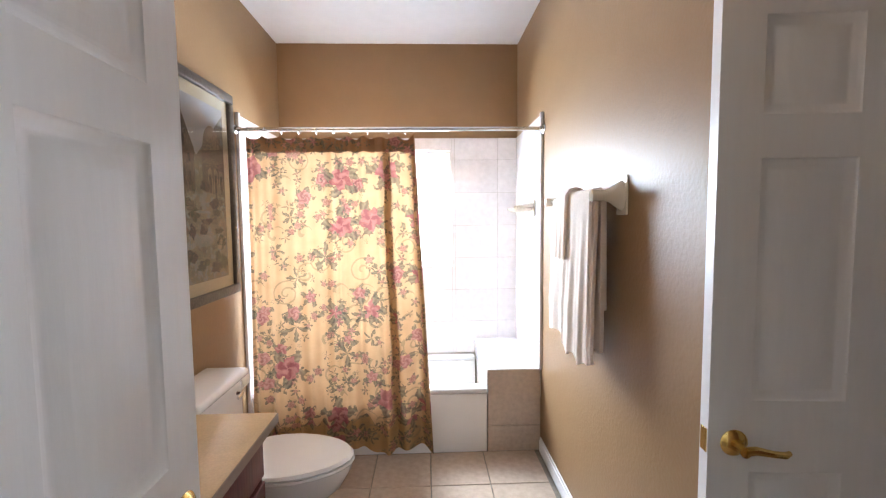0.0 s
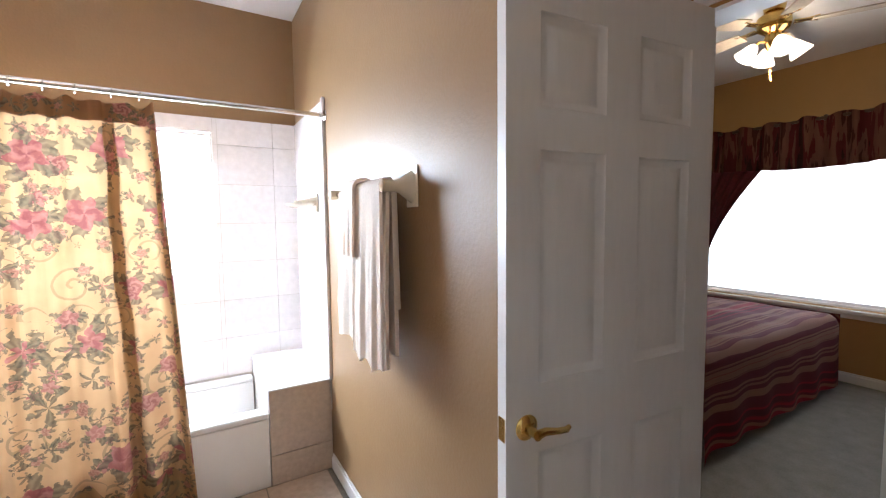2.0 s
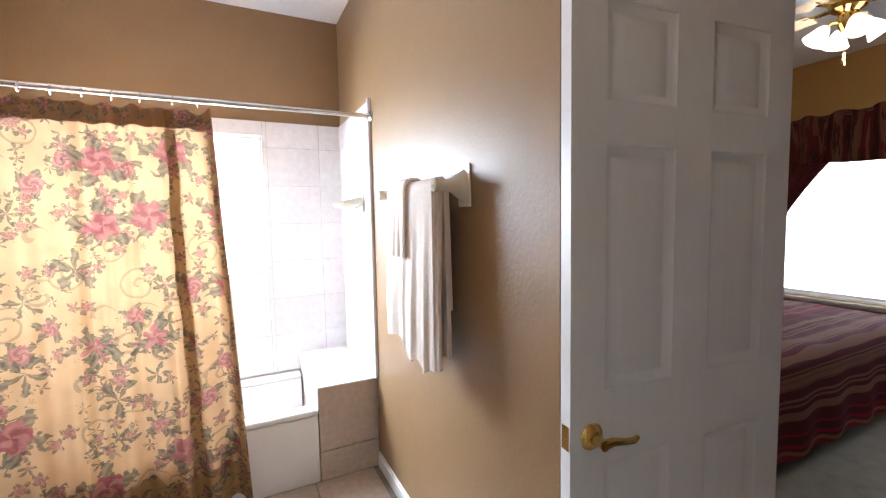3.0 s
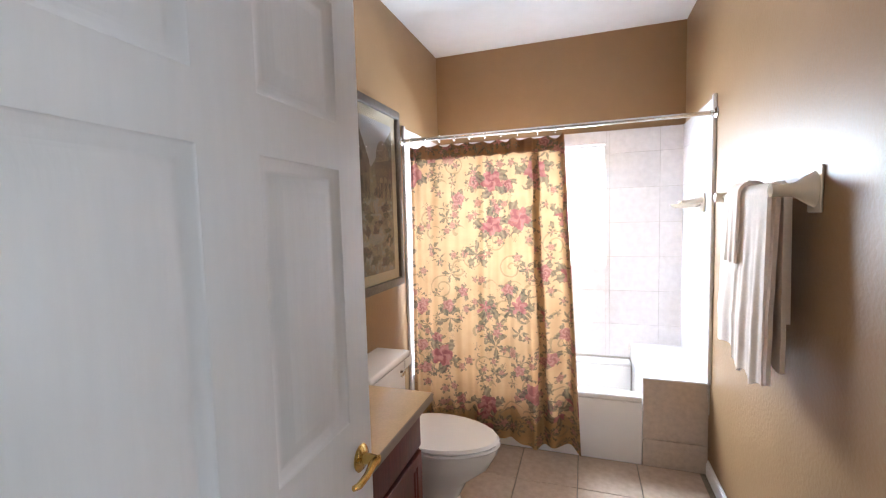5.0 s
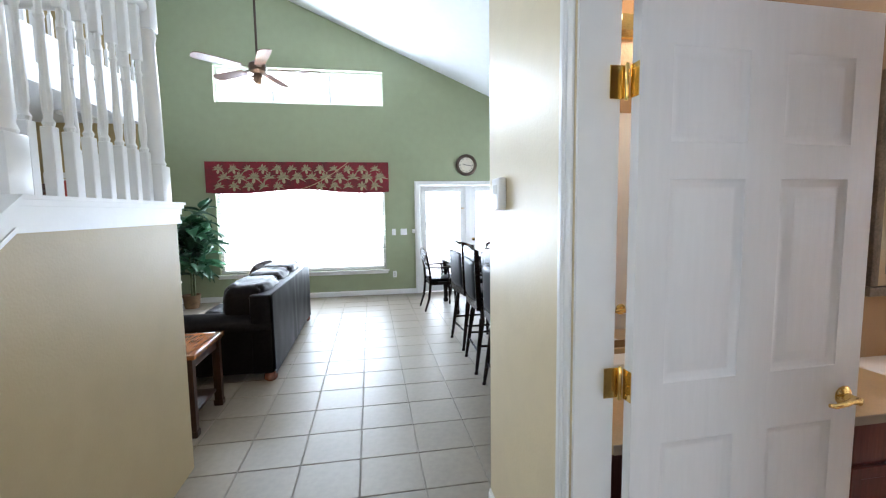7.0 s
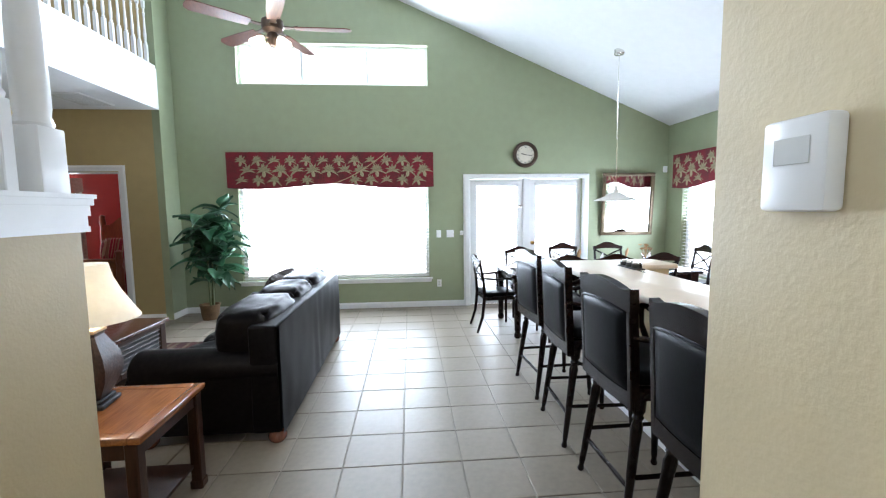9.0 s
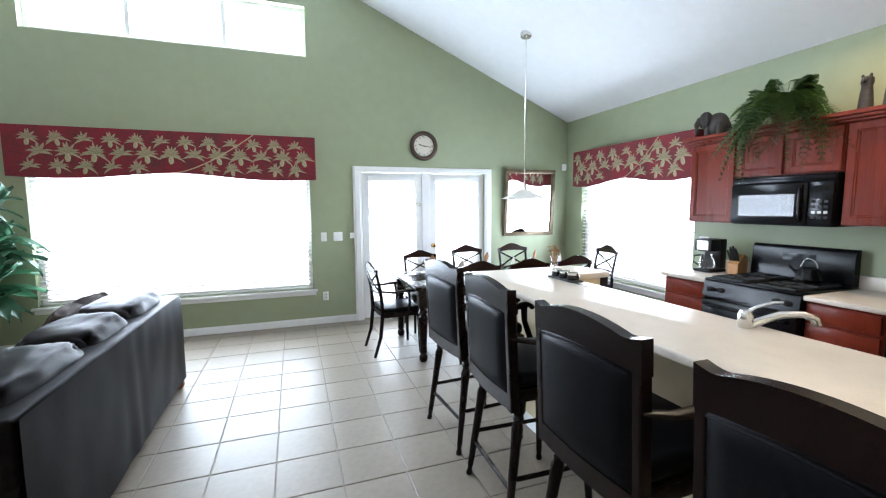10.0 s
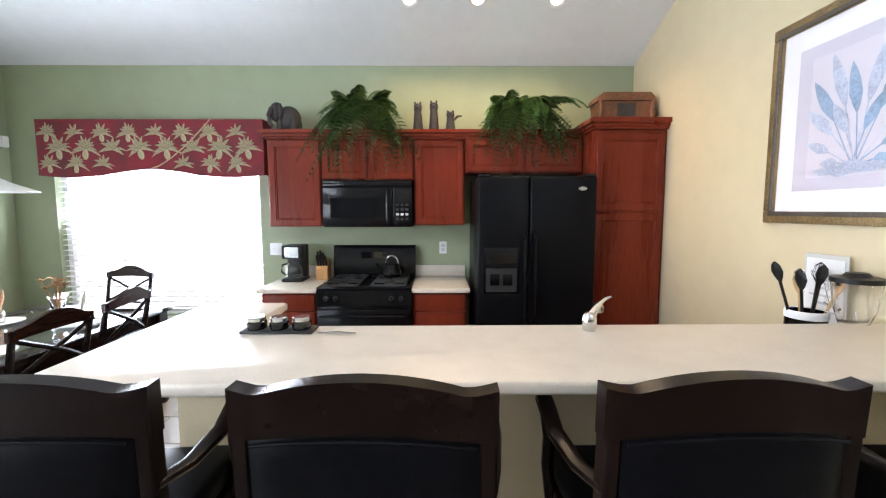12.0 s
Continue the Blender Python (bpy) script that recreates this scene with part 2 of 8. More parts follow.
# ---- plan ----
WEST, NORTH, KIT_E, HALL_N = -6.52, 3.96, -0.758, 0.395
BATH_W, BATH_E, BATH_N, BATH_S, TUB_Y, BATH_TOP = -0.466, 1.34, 3.77, 0.51, 3.06, 2.785
RIDGE_Y, SLOPE = -1.7, 0.42
LOFT_Y, LOFT_Z0, LOFT_Z1 = -3.6, 2.93, 3.47
SOUTH, EAST = -5.15, 3.0


def roof(y):
    return 2.82 + SLOPE * (NORTH - max(y, RIDGE_Y))


W_LIV, W_CLE, W_FR, W_KIT, W_BATH, W_BED = (-2.76, 0.09, 0.47, 2.0), (-2.69, 0.10, 3.39, 3.98), (0.74, 2.54, 0.0, 2.0), (-6.13, -4.23, 0.5, 1.95), (-0.25, 0.83, 1.1, 2.0), (1.1, 3.2, 0.63, 1.95)
wall("wall_west", GREEN_WALL, "y", WEST - 0.16, WEST, LOFT_Y - 0.1, NORTH + 0.15, 0, 9, [W_LIV, W_CLE, W_FR], roof, "sage green painted gable wall")
wall("wall_north_kitchen", GREEN_WALL, "x", NORTH, NORTH + 0.15, WEST, KIT_E, 0, 2.9, [W_KIT], None, "sage green painted kitchen wall")
wall("wall_east_kitchen", YELLOW_WALL, "y", KIT_E, KIT_E + 0.12, HALL_N, NORTH, 0, 9, [], roof, "cream painted kitchen end wall")
wall("wall_hall_north", YELLOW_WALL, "x", HALL_N, BATH_S, KIT_E + 0.12, 2.1, 0, 9, [(0.105, 0.995, 0, 2.115)], roof, "cream painted hall wall with a door opening")
wall("wall_bath_west", BATH_WALL, "y", BATH_W - 0.11, BATH_W, BATH_S, BATH_N, 0, BATH_TOP, [], None, "brown satin painted bathroom wall")
wall("wall_bath_north", BATH_WALL, "x", BATH_N, BATH_N + 0.15, BATH_W - 0.11, BATH_E + 0.11, 0, BATH_TOP, [W_BATH], None, "brown satin painted bathroom wall with a window")
wall("wall_bath_east", BATH_WALL, "y", BATH_E, BATH_E + 0.11, 1.536, BATH_N, 0, BATH_TOP, [], None, "brown satin painted bathroom wall")
wall("wall_bath_recess", BATH_WALL, "x", 1.536, 1.65, BATH_E + 0.11, 2.1, 0, BATH_TOP, [], None, "brown satin painted recess wall behind the open door")
wall("wall_bath_south", BATH_WALL, "x", BATH_S, BATH_S + 0.012, BATH_W, 2.1, 0, BATH_TOP, [(0.105, 0.995, 0, 2.115)], None, "brown satin painted bathroom wall")
wall("wall_bedroom_west", ORANGE_WALL, "y", 2.1, 2.22, HALL_N, 4.2, 0, BATH_TOP, [(0.65, 1.49, 0, 2.075)], None, "ochre painted bedroom wall with a door opening")
wall("wall_bedroom_east", ORANGE_WALL, "y", 5.45, 5.6, 0.4, 4.2, 0, BATH_TOP, [W_BED], None, "ochre painted bedroom wall with a wide window")
wall("wall_bedroom_north", ORANGE_WALL, "x", 4.2, 4.3, 2.1, 5.6, 0, BATH_TOP)
wall("wall_bedroom_south", ORANGE_WALL, "x", 0.3, 0.4, 2.22, 5.6, 0, BATH_TOP)
wall("wall_hall_east", YELLOW_WALL, "y", EAST, EAST + 0.12, SOUTH, HALL_N, 0, 9, [], roof)
wall("wall_tan", TAN_WALL, "y", -6.27, -6.15, SOUTH, LOFT_Y - 0.1, 0, LOFT_Z0, [(-4.95, -4.19, 0, 2.09)], None, "tan painted wall with a bedroom doorway")
wall("wall_green_return", GREEN_WALL, "x", LOFT_Y - 0.1, LOFT_Y, WEST, -6.15, 0, 9, [], roof, "sage green painted return wall")
wall("wall_upper_tan", TAN_WALL, "y", -6.27, -6.15, SOUTH, LOFT_Y - 0.1, LOFT_Z1, 9, [], roof)
wall("wall_south", YELLOW_WALL, "x", SOUTH - 0.12, SOUTH, -6.15, EAST, 0, LOFT_Z0, [], None, "cream painted living room wall")
wall("wall_upper_south", YELLOW_WALL, "x", SOUTH - 0.12, SOUTH, -6.15, EAST, LOFT_Z1, 9, [], roof)
# red bedroom beyond the doorway
wall("wall_red_bedroom_west", RED_WALL, "y", -8.82, -8.70, -8.0, -3.7, 0, 2.6, [(-7.28, -6.62, 0.7, 2.05)], None, "red painted bedroom wall with a window")
wall("wall_red_bedroom_north", RED_WALL, "x", -3.82, -3.7, -8.70, -6.27, 0, 2.6)
wall("wall_red_bedroom_south", RED_WALL, "x", -8.12, -8.0, -8.82, -6.27, 0, 2.6)
wall("wall_red_bedroom_east", RED_WALL, "y", -6.30, -6.275, -8.0, -3.82, 0, 2.6, [(-4.95, -4.19, 0, 2.09)])

# floors and ceilings
solid("floor", bevel_box(WEST - 0.1, EAST, SOUTH, NORTH, -0.12, -0.006, 0), GROUT, "grey grout bed under beige floor tiles", "floor", kind="structure")
solid("floor_bath", bevel_box(BATH_W, 2.1, BATH_S, BATH_N, -0.006, -0.004, 0), GROUT, "grey grout bed under brown bathroom tiles", "floor", kind="structure")
solid("floor_bedroom", bevel_box(2.1, 5.5, 0.4, 4.2, -0.02, 0.004, 0), CARPET, "grey bedroom carpet", "carpet", kind="structure")
solid("floor_red_bedroom", bevel_box(-8.75, -6.21, -8.05, -3.7, -0.02, 0.004, 0), CARPET, "grey bedroom carpet", "carpet", kind="structure")
solid("ceiling_bath", bevel_box(BATH_W - 0.11, 2.1, BATH_S, BATH_N + 0.15, BATH_TOP, BATH_TOP + 0.05, 0), CEILING_PAINT, "white textured ceiling", "ceiling", kind="structure")
solid("ceiling_bedroom", bevel_box(2.1, 5.6, 0.3, 4.3, BATH_TOP, BATH_TOP + 0.05, 0), CEILING_PAINT, "white textured ceiling", "ceiling", kind="structure")
solid("ceiling_red_bedroom", bevel_box(-8.82, -6.27, -8.12, -3.7, 2.6, 2.65, 0), CEILING_PAINT, "white ceiling", "ceiling", kind="structure")
bm = bmesh.new()
prism(bm, [(NORTH + 0.15, 2.757), (NORTH + 0.15, 2.83), (RIDGE_Y, roof(RIDGE_Y) + 0.07), (SOUTH - 0.1, roof(RIDGE_Y) + 0.07), (SOUTH - 0.1, roof(RIDGE_Y)), (RIDGE_Y, roof(RIDGE_Y))], WEST - 0.16, EAST + 0.12, "x")
solid("ceiling", bm, CEILING_PAINT, "white textured vaulted ceiling", "ceiling", kind="structure")
# upstairs landing slab over the back of the living room
solid("loft_slab", bevel_box(-6.15, EAST, SOUTH, LOFT_Y, LOFT_Z0, LOFT_Z1, 0), CEILING_PAINT, "white upper floor edge and soffit", "ceiling", kind="structure")

# daylight seen outside the windows
for nm, b in (("backdrop_west", (-7.3, -7.25, -3.6, 3.8, -0.3, 5.2)), ("backdrop_north", (-7.0, -3.3, 4.6, 4.65, -0.3, 3.2)), ("backdrop_bath", (-1.2, 1.8, 4.3, 4.35, 0.2, 3.0)), ("backdrop_bedroom", (6.2, 6.25, 0, 4.4, -0.2, 3.2)), ("backdrop_red_bedroom", (-9.4, -9.35, -8.0, -5.8, 0, 3))):
    solid(nm, bevel_box(*b, 0), DAYLIGHT, "bright overcast daylight", "backdrop", kind="structure")

# ---- patterned fabrics ----


def motif_nodes(m, scale, flat_axis, randomness=0.55):
    """Scattered motifs on a cloth: returns node tree pieces, with the distance to a motif's heart and the angle round it."""
    n, l = m.node_tree.nodes, m.node_tree.links
    co = n.new("ShaderNodeTexCoord")
    mp = n.new("ShaderNodeMapping")
    k = [1, 1, 1]
    k["xyz".index(flat_axis)] = 0
    mp.inputs["Scale"].default_value = k
    l.new(co.outputs["Object"], mp.inputs[0])
    vo = n.new("ShaderNodeTexVoronoi")
    vo.inputs["Scale"].default_value, vo.inputs["Randomness"].default_value = scale, randomness
    l.new(mp.outputs[0], vo.inputs["Vector"])
    sub = n.new("ShaderNodeVectorMath")
    sub.operation = "SUBTRACT"
    l.new(mp.outputs[0], sub.inputs[0])
    l.new(vo.outputs["Position"], sub.inputs[1])
    sep = n.new("ShaderNodeSeparateXYZ")
    l.new(sub.outputs[0], sep.inputs[0])
    at = n.new("ShaderNodeMath")
    at.operation = "ARCTAN2"
    axes = [i for i in range(3) if "xyz"[i] != flat_axis]
    l.new(sep.outputs[axes[1]], at.inputs[0])
    l.new(sep.outputs[axes[0]], at.inputs[1])
    return n, l, mp.outputs[0], vo, at.outputs[0], sep.outputs[axes[1]]


def mth(n, l, op, a, b=None, c=None):
    q = n.new("ShaderNodeMath")
    q.operation = op
    for i, v in enumerate((a, b, c)):
        if v is None:
            continue
        if isinstance(v, (int, float)):
            q.inputs[i].default_value = v
        else:
            l.new(v, q.inputs[i])
    return q.outputs[0]


def mixc(n, l, fac, a, b):
    q = n.new("ShaderNodeMix")
    q.data_type = "RGBA"
    if isinstance(fac, (int, float)):
        q.inputs[0].default_value = fac
    else:
        l.new(fac, q.inputs[0])
    for i, v in ((6, a), (7, b)):
        if isinstance(v, tuple):
            q.inputs[i].default_value = rgb(v)
        else:
            l.new(v, q.inputs[i])
    return q.outputs[2]


def noise_of(n, l, vec, scale, detail=3):
    q = n.new("ShaderNodeTexNoise")
    q.inputs["Scale"].default_value, q.inputs["Detail"].default_value = scale, detail
    l.new(vec, q.inputs[0])
    return q.outputs[0]


def rose_cloth(name, flat_axis="y", translucent=0.19, pale=(0.74, 0.485, 0.265), deep=(0.44, 0.25, 0.115), scale=3.6, share=0.06, leafy=0.41):
    """Cream cloth printed with large and small dusty roses, grey-green leaves and tan scrolls."""
    m = bpy.data.materials.new(name)
    m.use_nodes = True
    n, l, vec, vs, sang, _ = motif_nodes(m, scale * 1.75, flat_axis, 0.75)
    wob = noise_of(n, l, vec, 30, 3)
    col = mixc(n, l, noise_of(n, l, vec, 7), deep, pale)

    def cell(vo, i):
        q = n.new("ShaderNodeSeparateColor")
        l.new(vo.outputs["Color"], q.inputs[0])
        return q.outputs[i]
    # scrolls: thin curls winding round their own hearts
    ds = vs.outputs["Distance"]
    curl = mth(n, l, "SINE", mth(n, l, "ADD", mth(n, l, "MULTIPLY_ADD", ds, 24.0, sang), mth(n, l, "MULTIPLY", wob, 1.5)))
    scroll = mth(n, l, "MULTIPLY", mth(n, l, "GREATER_THAN", curl, 0.78), mth(n, l, "MULTIPLY", mth(n, l, "LESS_THAN", ds, 0.52), mth(n, l, "GREATER_THAN", cell(vs, 2), 0.3)))
    col = mixc(n, l, mth(n, l, "MULTIPLY", scroll, 0.62), col, (0.26, 0.19, 0.10))
    # three sizes of flower, the smallest first, so that the large ones lie on top
    for k, rnd, size, keep, dark, mid, light in ((3.6, 1.0, 0.27, 0.22, (0.22, 0.07, 0.05), (0.40, 0.17, 0.12), (0.58, 0.32, 0.22)),
                                                (2.0, 0.85, 0.29, 0.12, (0.17, 0.035, 0.04), (0.36, 0.115, 0.10), (0.60, 0.31, 0.24)),
                                                (1.0, 0.55, 0.27, share, (0.13, 0.018, 0.025), (0.32, 0.075, 0.075), (0.56, 0.25, 0.21))):
        n, l, v2, vo, ang, _ = motif_nodes(m, scale * k, flat_axis, rnd)
        turn = mth(n, l, "MULTIPLY", cell(vo, 1), 6.28)
        a2 = mth(n, l, "ADD", ang, turn)
        here = mth(n, l, "GREATER_THAN", cell(vo, 0), keep)
        d = mth(n, l, "ADD", vo.outputs["Distance"], mth(n, l, "MULTIPLY_ADD", noise_of(n, l, v2, 9 * k * scale, 2), 0.16, -0.08))
        # leaves: a few pointed blades reaching out from under the flower
        blade = mth(n, l, "POWER", mth(n, l, "ABSOLUTE", mth(n, l, "SINE", mth(n, l, "MULTIPLY_ADD", a2, 2.5, mth(n, l, "MULTIPLY", wob, 3.5)))), 1.6)
        gap = mth(n, l, "GREATER_THAN", noise_of(n, l, v2, 4.5 * k * scale, 1), leafy)
        leaf = mth(n, l, "MULTIPLY", mth(n, l, "MULTIPLY", mth(n, l, "LESS_THAN", d, mth(n, l, "MULTIPLY_ADD", blade, size * 1.0, size * 0.75)), gap), here)
        vein = mth(n, l, "MULTIPLY_ADD", mth(n, l, "SINE", mth(n, l, "MULTIPLY_ADD", a2, 15.0, mth(n, l, "MULTIPLY", d, 40.0))), 0.3, mth(n, l, "MULTIPLY", wob, 0.9))
        col = mixc(n, l, mth(n, l, "MULTIPLY", leaf, 0.80), col, mixc(n, l, vein, (0.06, 0.05, 0.035), (0.26, 0.215, 0.13)))
        # petals: whorls from a dark heart to a pale rim
        rim = mth(n, l, "MULTIPLY_ADD", mth(n, l, "SINE", mth(n, l, "MULTIPLY", a2, 5.0)), size * 0.11, size)
        rose = mth(n, l, "MULTIPLY", mth(n, l, "LESS_THAN", d, rim), here)
        whorl = mth(n, l, "SINE", mth(n, l, "ADD", mth(n, l, "MULTIPLY_ADD", d, 34.0, mth(n, l, "MULTIPLY", a2, 3.0)), mth(n, l, "MULTIPLY", noise_of(n, l, v2, 6 * k * scale, 2), 9.0)))
        body = mixc(n, l, mth(n, l, "MULTIPLY", d, 2.6), dark, mid)
        body = mixc(n, l, mth(n, l, "MULTIPLY_ADD", whorl, 0.32, 0.24), body, light)
        body = mixc(n, l, mth(n, l, "MULTIPLY", cell(vo, 2), 0.35), body, light)
        col = mixc(n, l, mth(n, l, "MULTIPLY", rose, 0.9), col, body)
    b = n["Principled BSDF"]
    b.inputs["Roughness"].default_value = 0.75
    l.new(col, b.inputs["Base Color"])
    tr, mx = n.new("ShaderNodeBsdfTranslucent"), n.new("ShaderNodeMixShader")
    mx.inputs[0].default_value = translucent
    l.new(col, tr.inputs[0])
    l.new(b.outputs[0], mx.inputs[1])
    l.new(tr.outputs[0], mx.inputs[2])
    l.new(mx.outputs[0], n["Material Output"].inputs[0])
    return m


def palm_cloth(name, flat_axis):
    """Deep red cloth with tan and olive pineapple-palm motifs."""
    m = bpy.data.materials.new(name)
    m.use_nodes = True
    col = None
    for scale, rnd, stem, tip, petals, size in ((8.2, 1.0, (0.10, 0.075, 0.035), (0.24, 0.17, 0.09), 2.5, 0.50), (5.2, 0.6, (0.11, 0.09, 0.04), (0.42, 0.34, 0.20), 3.5, 0.62)):
        n, l, vec, vo, ang, up = motif_nodes(m, scale, flat_axis, rnd)
        if col is None:
            col = mixc(n, l, noise_of(n, l, vec, 60), (0.13, 0.006, 0.013), (0.215, 0.012, 0.023))
        bend = noise_of(n, l, vec, 13, 2)
        d = mth(n, l, "ADD", vo.outputs["Distance"], mth(n, l, "MULTIPLY_ADD", bend, 0.22, -0.11))
        # arching blades above the heart, a rounded fruit below it
        blade = mth(n, l, "ABSOLUTE", mth(n, l, "SINE", mth(n, l, "MULTIPLY_ADD", ang, petals, mth(n, l, "MULTIPLY", bend, 5.0))))
        thin = mth(n, l, "POWER", blade, 2.0)
        above = mth(n, l, "GREATER_THAN", up, -0.018)
        frond = mth(n, l, "MULTIPLY", mth(n, l, "LESS_THAN", d, mth(n, l, "MULTIPLY_ADD", thin, size, 0.07)), above)
        tone = mixc(n, l, mth(n, l, "MULTIPLY_ADD", noise_of(n, l, vec, 30), 2.2, -0.6), stem, tip)
        col = mixc(n, l, mth(n, l, "MULTIPLY", frond, 0.92), col, tone)
        fruit = mth(n, l, "MULTIPLY", mth(n, l, "LESS_THAN", d, mth(n, l, "MULTIPLY_ADD", mth(n, l, "POWER", mth(n, l, "ABSOLUTE", mth(n, l, "SINE", ang)), 4.0), size * 0.75, 0.04)), mth(n, l, "LESS_THAN", up, -0.012))
        col = mixc(n, l, mth(n, l, "MULTIPLY", fruit, 0.85), col, mixc(n, l, noise_of(n, l, vec, 80), stem, (0.44, 0.34, 0.20)))
    b = n["Principled BSDF"]
    b.inputs["Roughness"].default_value = 0.85
    l.new(col, b.inputs["Base Color"])
    return m


def striped_cloth(name, axis, colors, scale, rough=0.8):
    """Woven cloth in uneven stripes."""
    m = bpy.data.materials.new(name)
    m.use_nodes = True
    n, l = m.node_tree.nodes, m.node_tree.links
    co, mp = n.new("ShaderNodeTexCoord"), n.new("ShaderNodeMapping")
    k = [0.12, 0.12, 0.12]
    k["xyz".index(axis[0])] = 1
    mp.inputs["Scale"].default_value = k
    l.new(co.outputs["Object"], mp.inputs[0])
    if len(axis) == 2:  # stripes that run on over an edge, from the first axis to the second
        sep, com = n.new("ShaderNodeSeparateXYZ"), n.new("ShaderNodeCombineXYZ")
        l.new(co.outputs["Object"], sep.inputs[0])
        l.new(mth(n, l, "SUBTRACT", sep.outputs["xyz".index(axis[0])], sep.outputs["xyz".index(axis[1])]), com.inputs["xyz".index(axis[0])])
        l.new(com.outputs[0], mp.inputs[0])
    v = noise_of(n, l, mp.outputs[0], scale, 5)
    ramp = n.new("ShaderNodeValToRGB")
    ramp.color_ramp.interpolation = "CONSTANT"
    while len(ramp.color_ramp.elements) < len(colors):
        ramp.color_ramp.elements.new(0.5)
    for i, c in enumerate(colors):
        ramp.color_ramp.elements[i].position = 0.30 + 0.40 * i / len(colors)
        ramp.color_ramp.elements[i].color = rgb(c)
    l.new(v, ramp.inputs[0])
    weave = noise_of(n, l, co.outputs["Object"], 180)
    b = n["Principled BSDF"]
    b.inputs["Roughness"].default_value, b.inputs["Specular IOR Level"].default_value = rough, 0.12
    l.new(mixc(n, l, mth(n, l, "MULTIPLY", weave, 0.4), ramp.outputs[0], (0.03, 0.015, 0.015)), b.inputs["Base Color"])
    return m


CHERRY = wood("cherry_cabinet_wood", (0.165, 0.024, 0.010), (0.112, 0.0145, 0.007), 0.28, "z", 0.0, spec=0.16)
CHERRY_DARK = wood("dark_cherry_vanity_wood", (0.12, 0.025, 0.02), (0.05, 0.01, 0.009), 0.36, "z", 0.0, spec=0.3)
LAMINATE = material("speckled_cream_laminate", (0.67, 0.59, 0.50), 0.33, vary=0.05, scale=30)
TAN_LAMINATE = material("speckled_tan_laminate", (0.50, 0.36, 0.20), 0.3, vary=0.08, scale=30)
TOWEL = material("pale_peach_terry", (0.88, 0.78, 0.69), 0.95, vary=0.04, scale=20, bump=0.1, bump_scale=350, translucent=0.3)
CERAMIC = material("bone_glazed_ceramic", (0.74, 0.66, 0.53), 0.15, vary=0.02, coat=0.2)

# ---- doors and trim ----


def moulded_panel(x0, x1, z0, z1, y0, y1):
    """A raised panel set in a door, moulded on both faces."""
    bm = bmesh.new()
    for y, s in ((y0, 1), (y1, -1)):
        loops = []
        for inset, dep in ((0, 0), (0.004, 0.004), (0.012, 0.0075), (0.019, 0.0115), (0.024, 0.012), (0.030, 0.010), (0.053, 0.0035), (0.057, 0.003)):
            yy = y + s * dep
            loops.append([bm.verts.new(p) for p in ((x0 + inset, yy, z0 + inset), (x1 - inset, yy, z0 + inset), (x1 - inset, yy, z1 - inset), (x0 + inset, yy, z1 - inset))])
        for a, b in zip(loops, loops[1:]):
            for i in range(4):
                bm.faces.new((a[i], a[(i + 1) % 4], b[(i + 1) % 4], b[i]))
        bm.faces.new(loops[-1])
    return bm


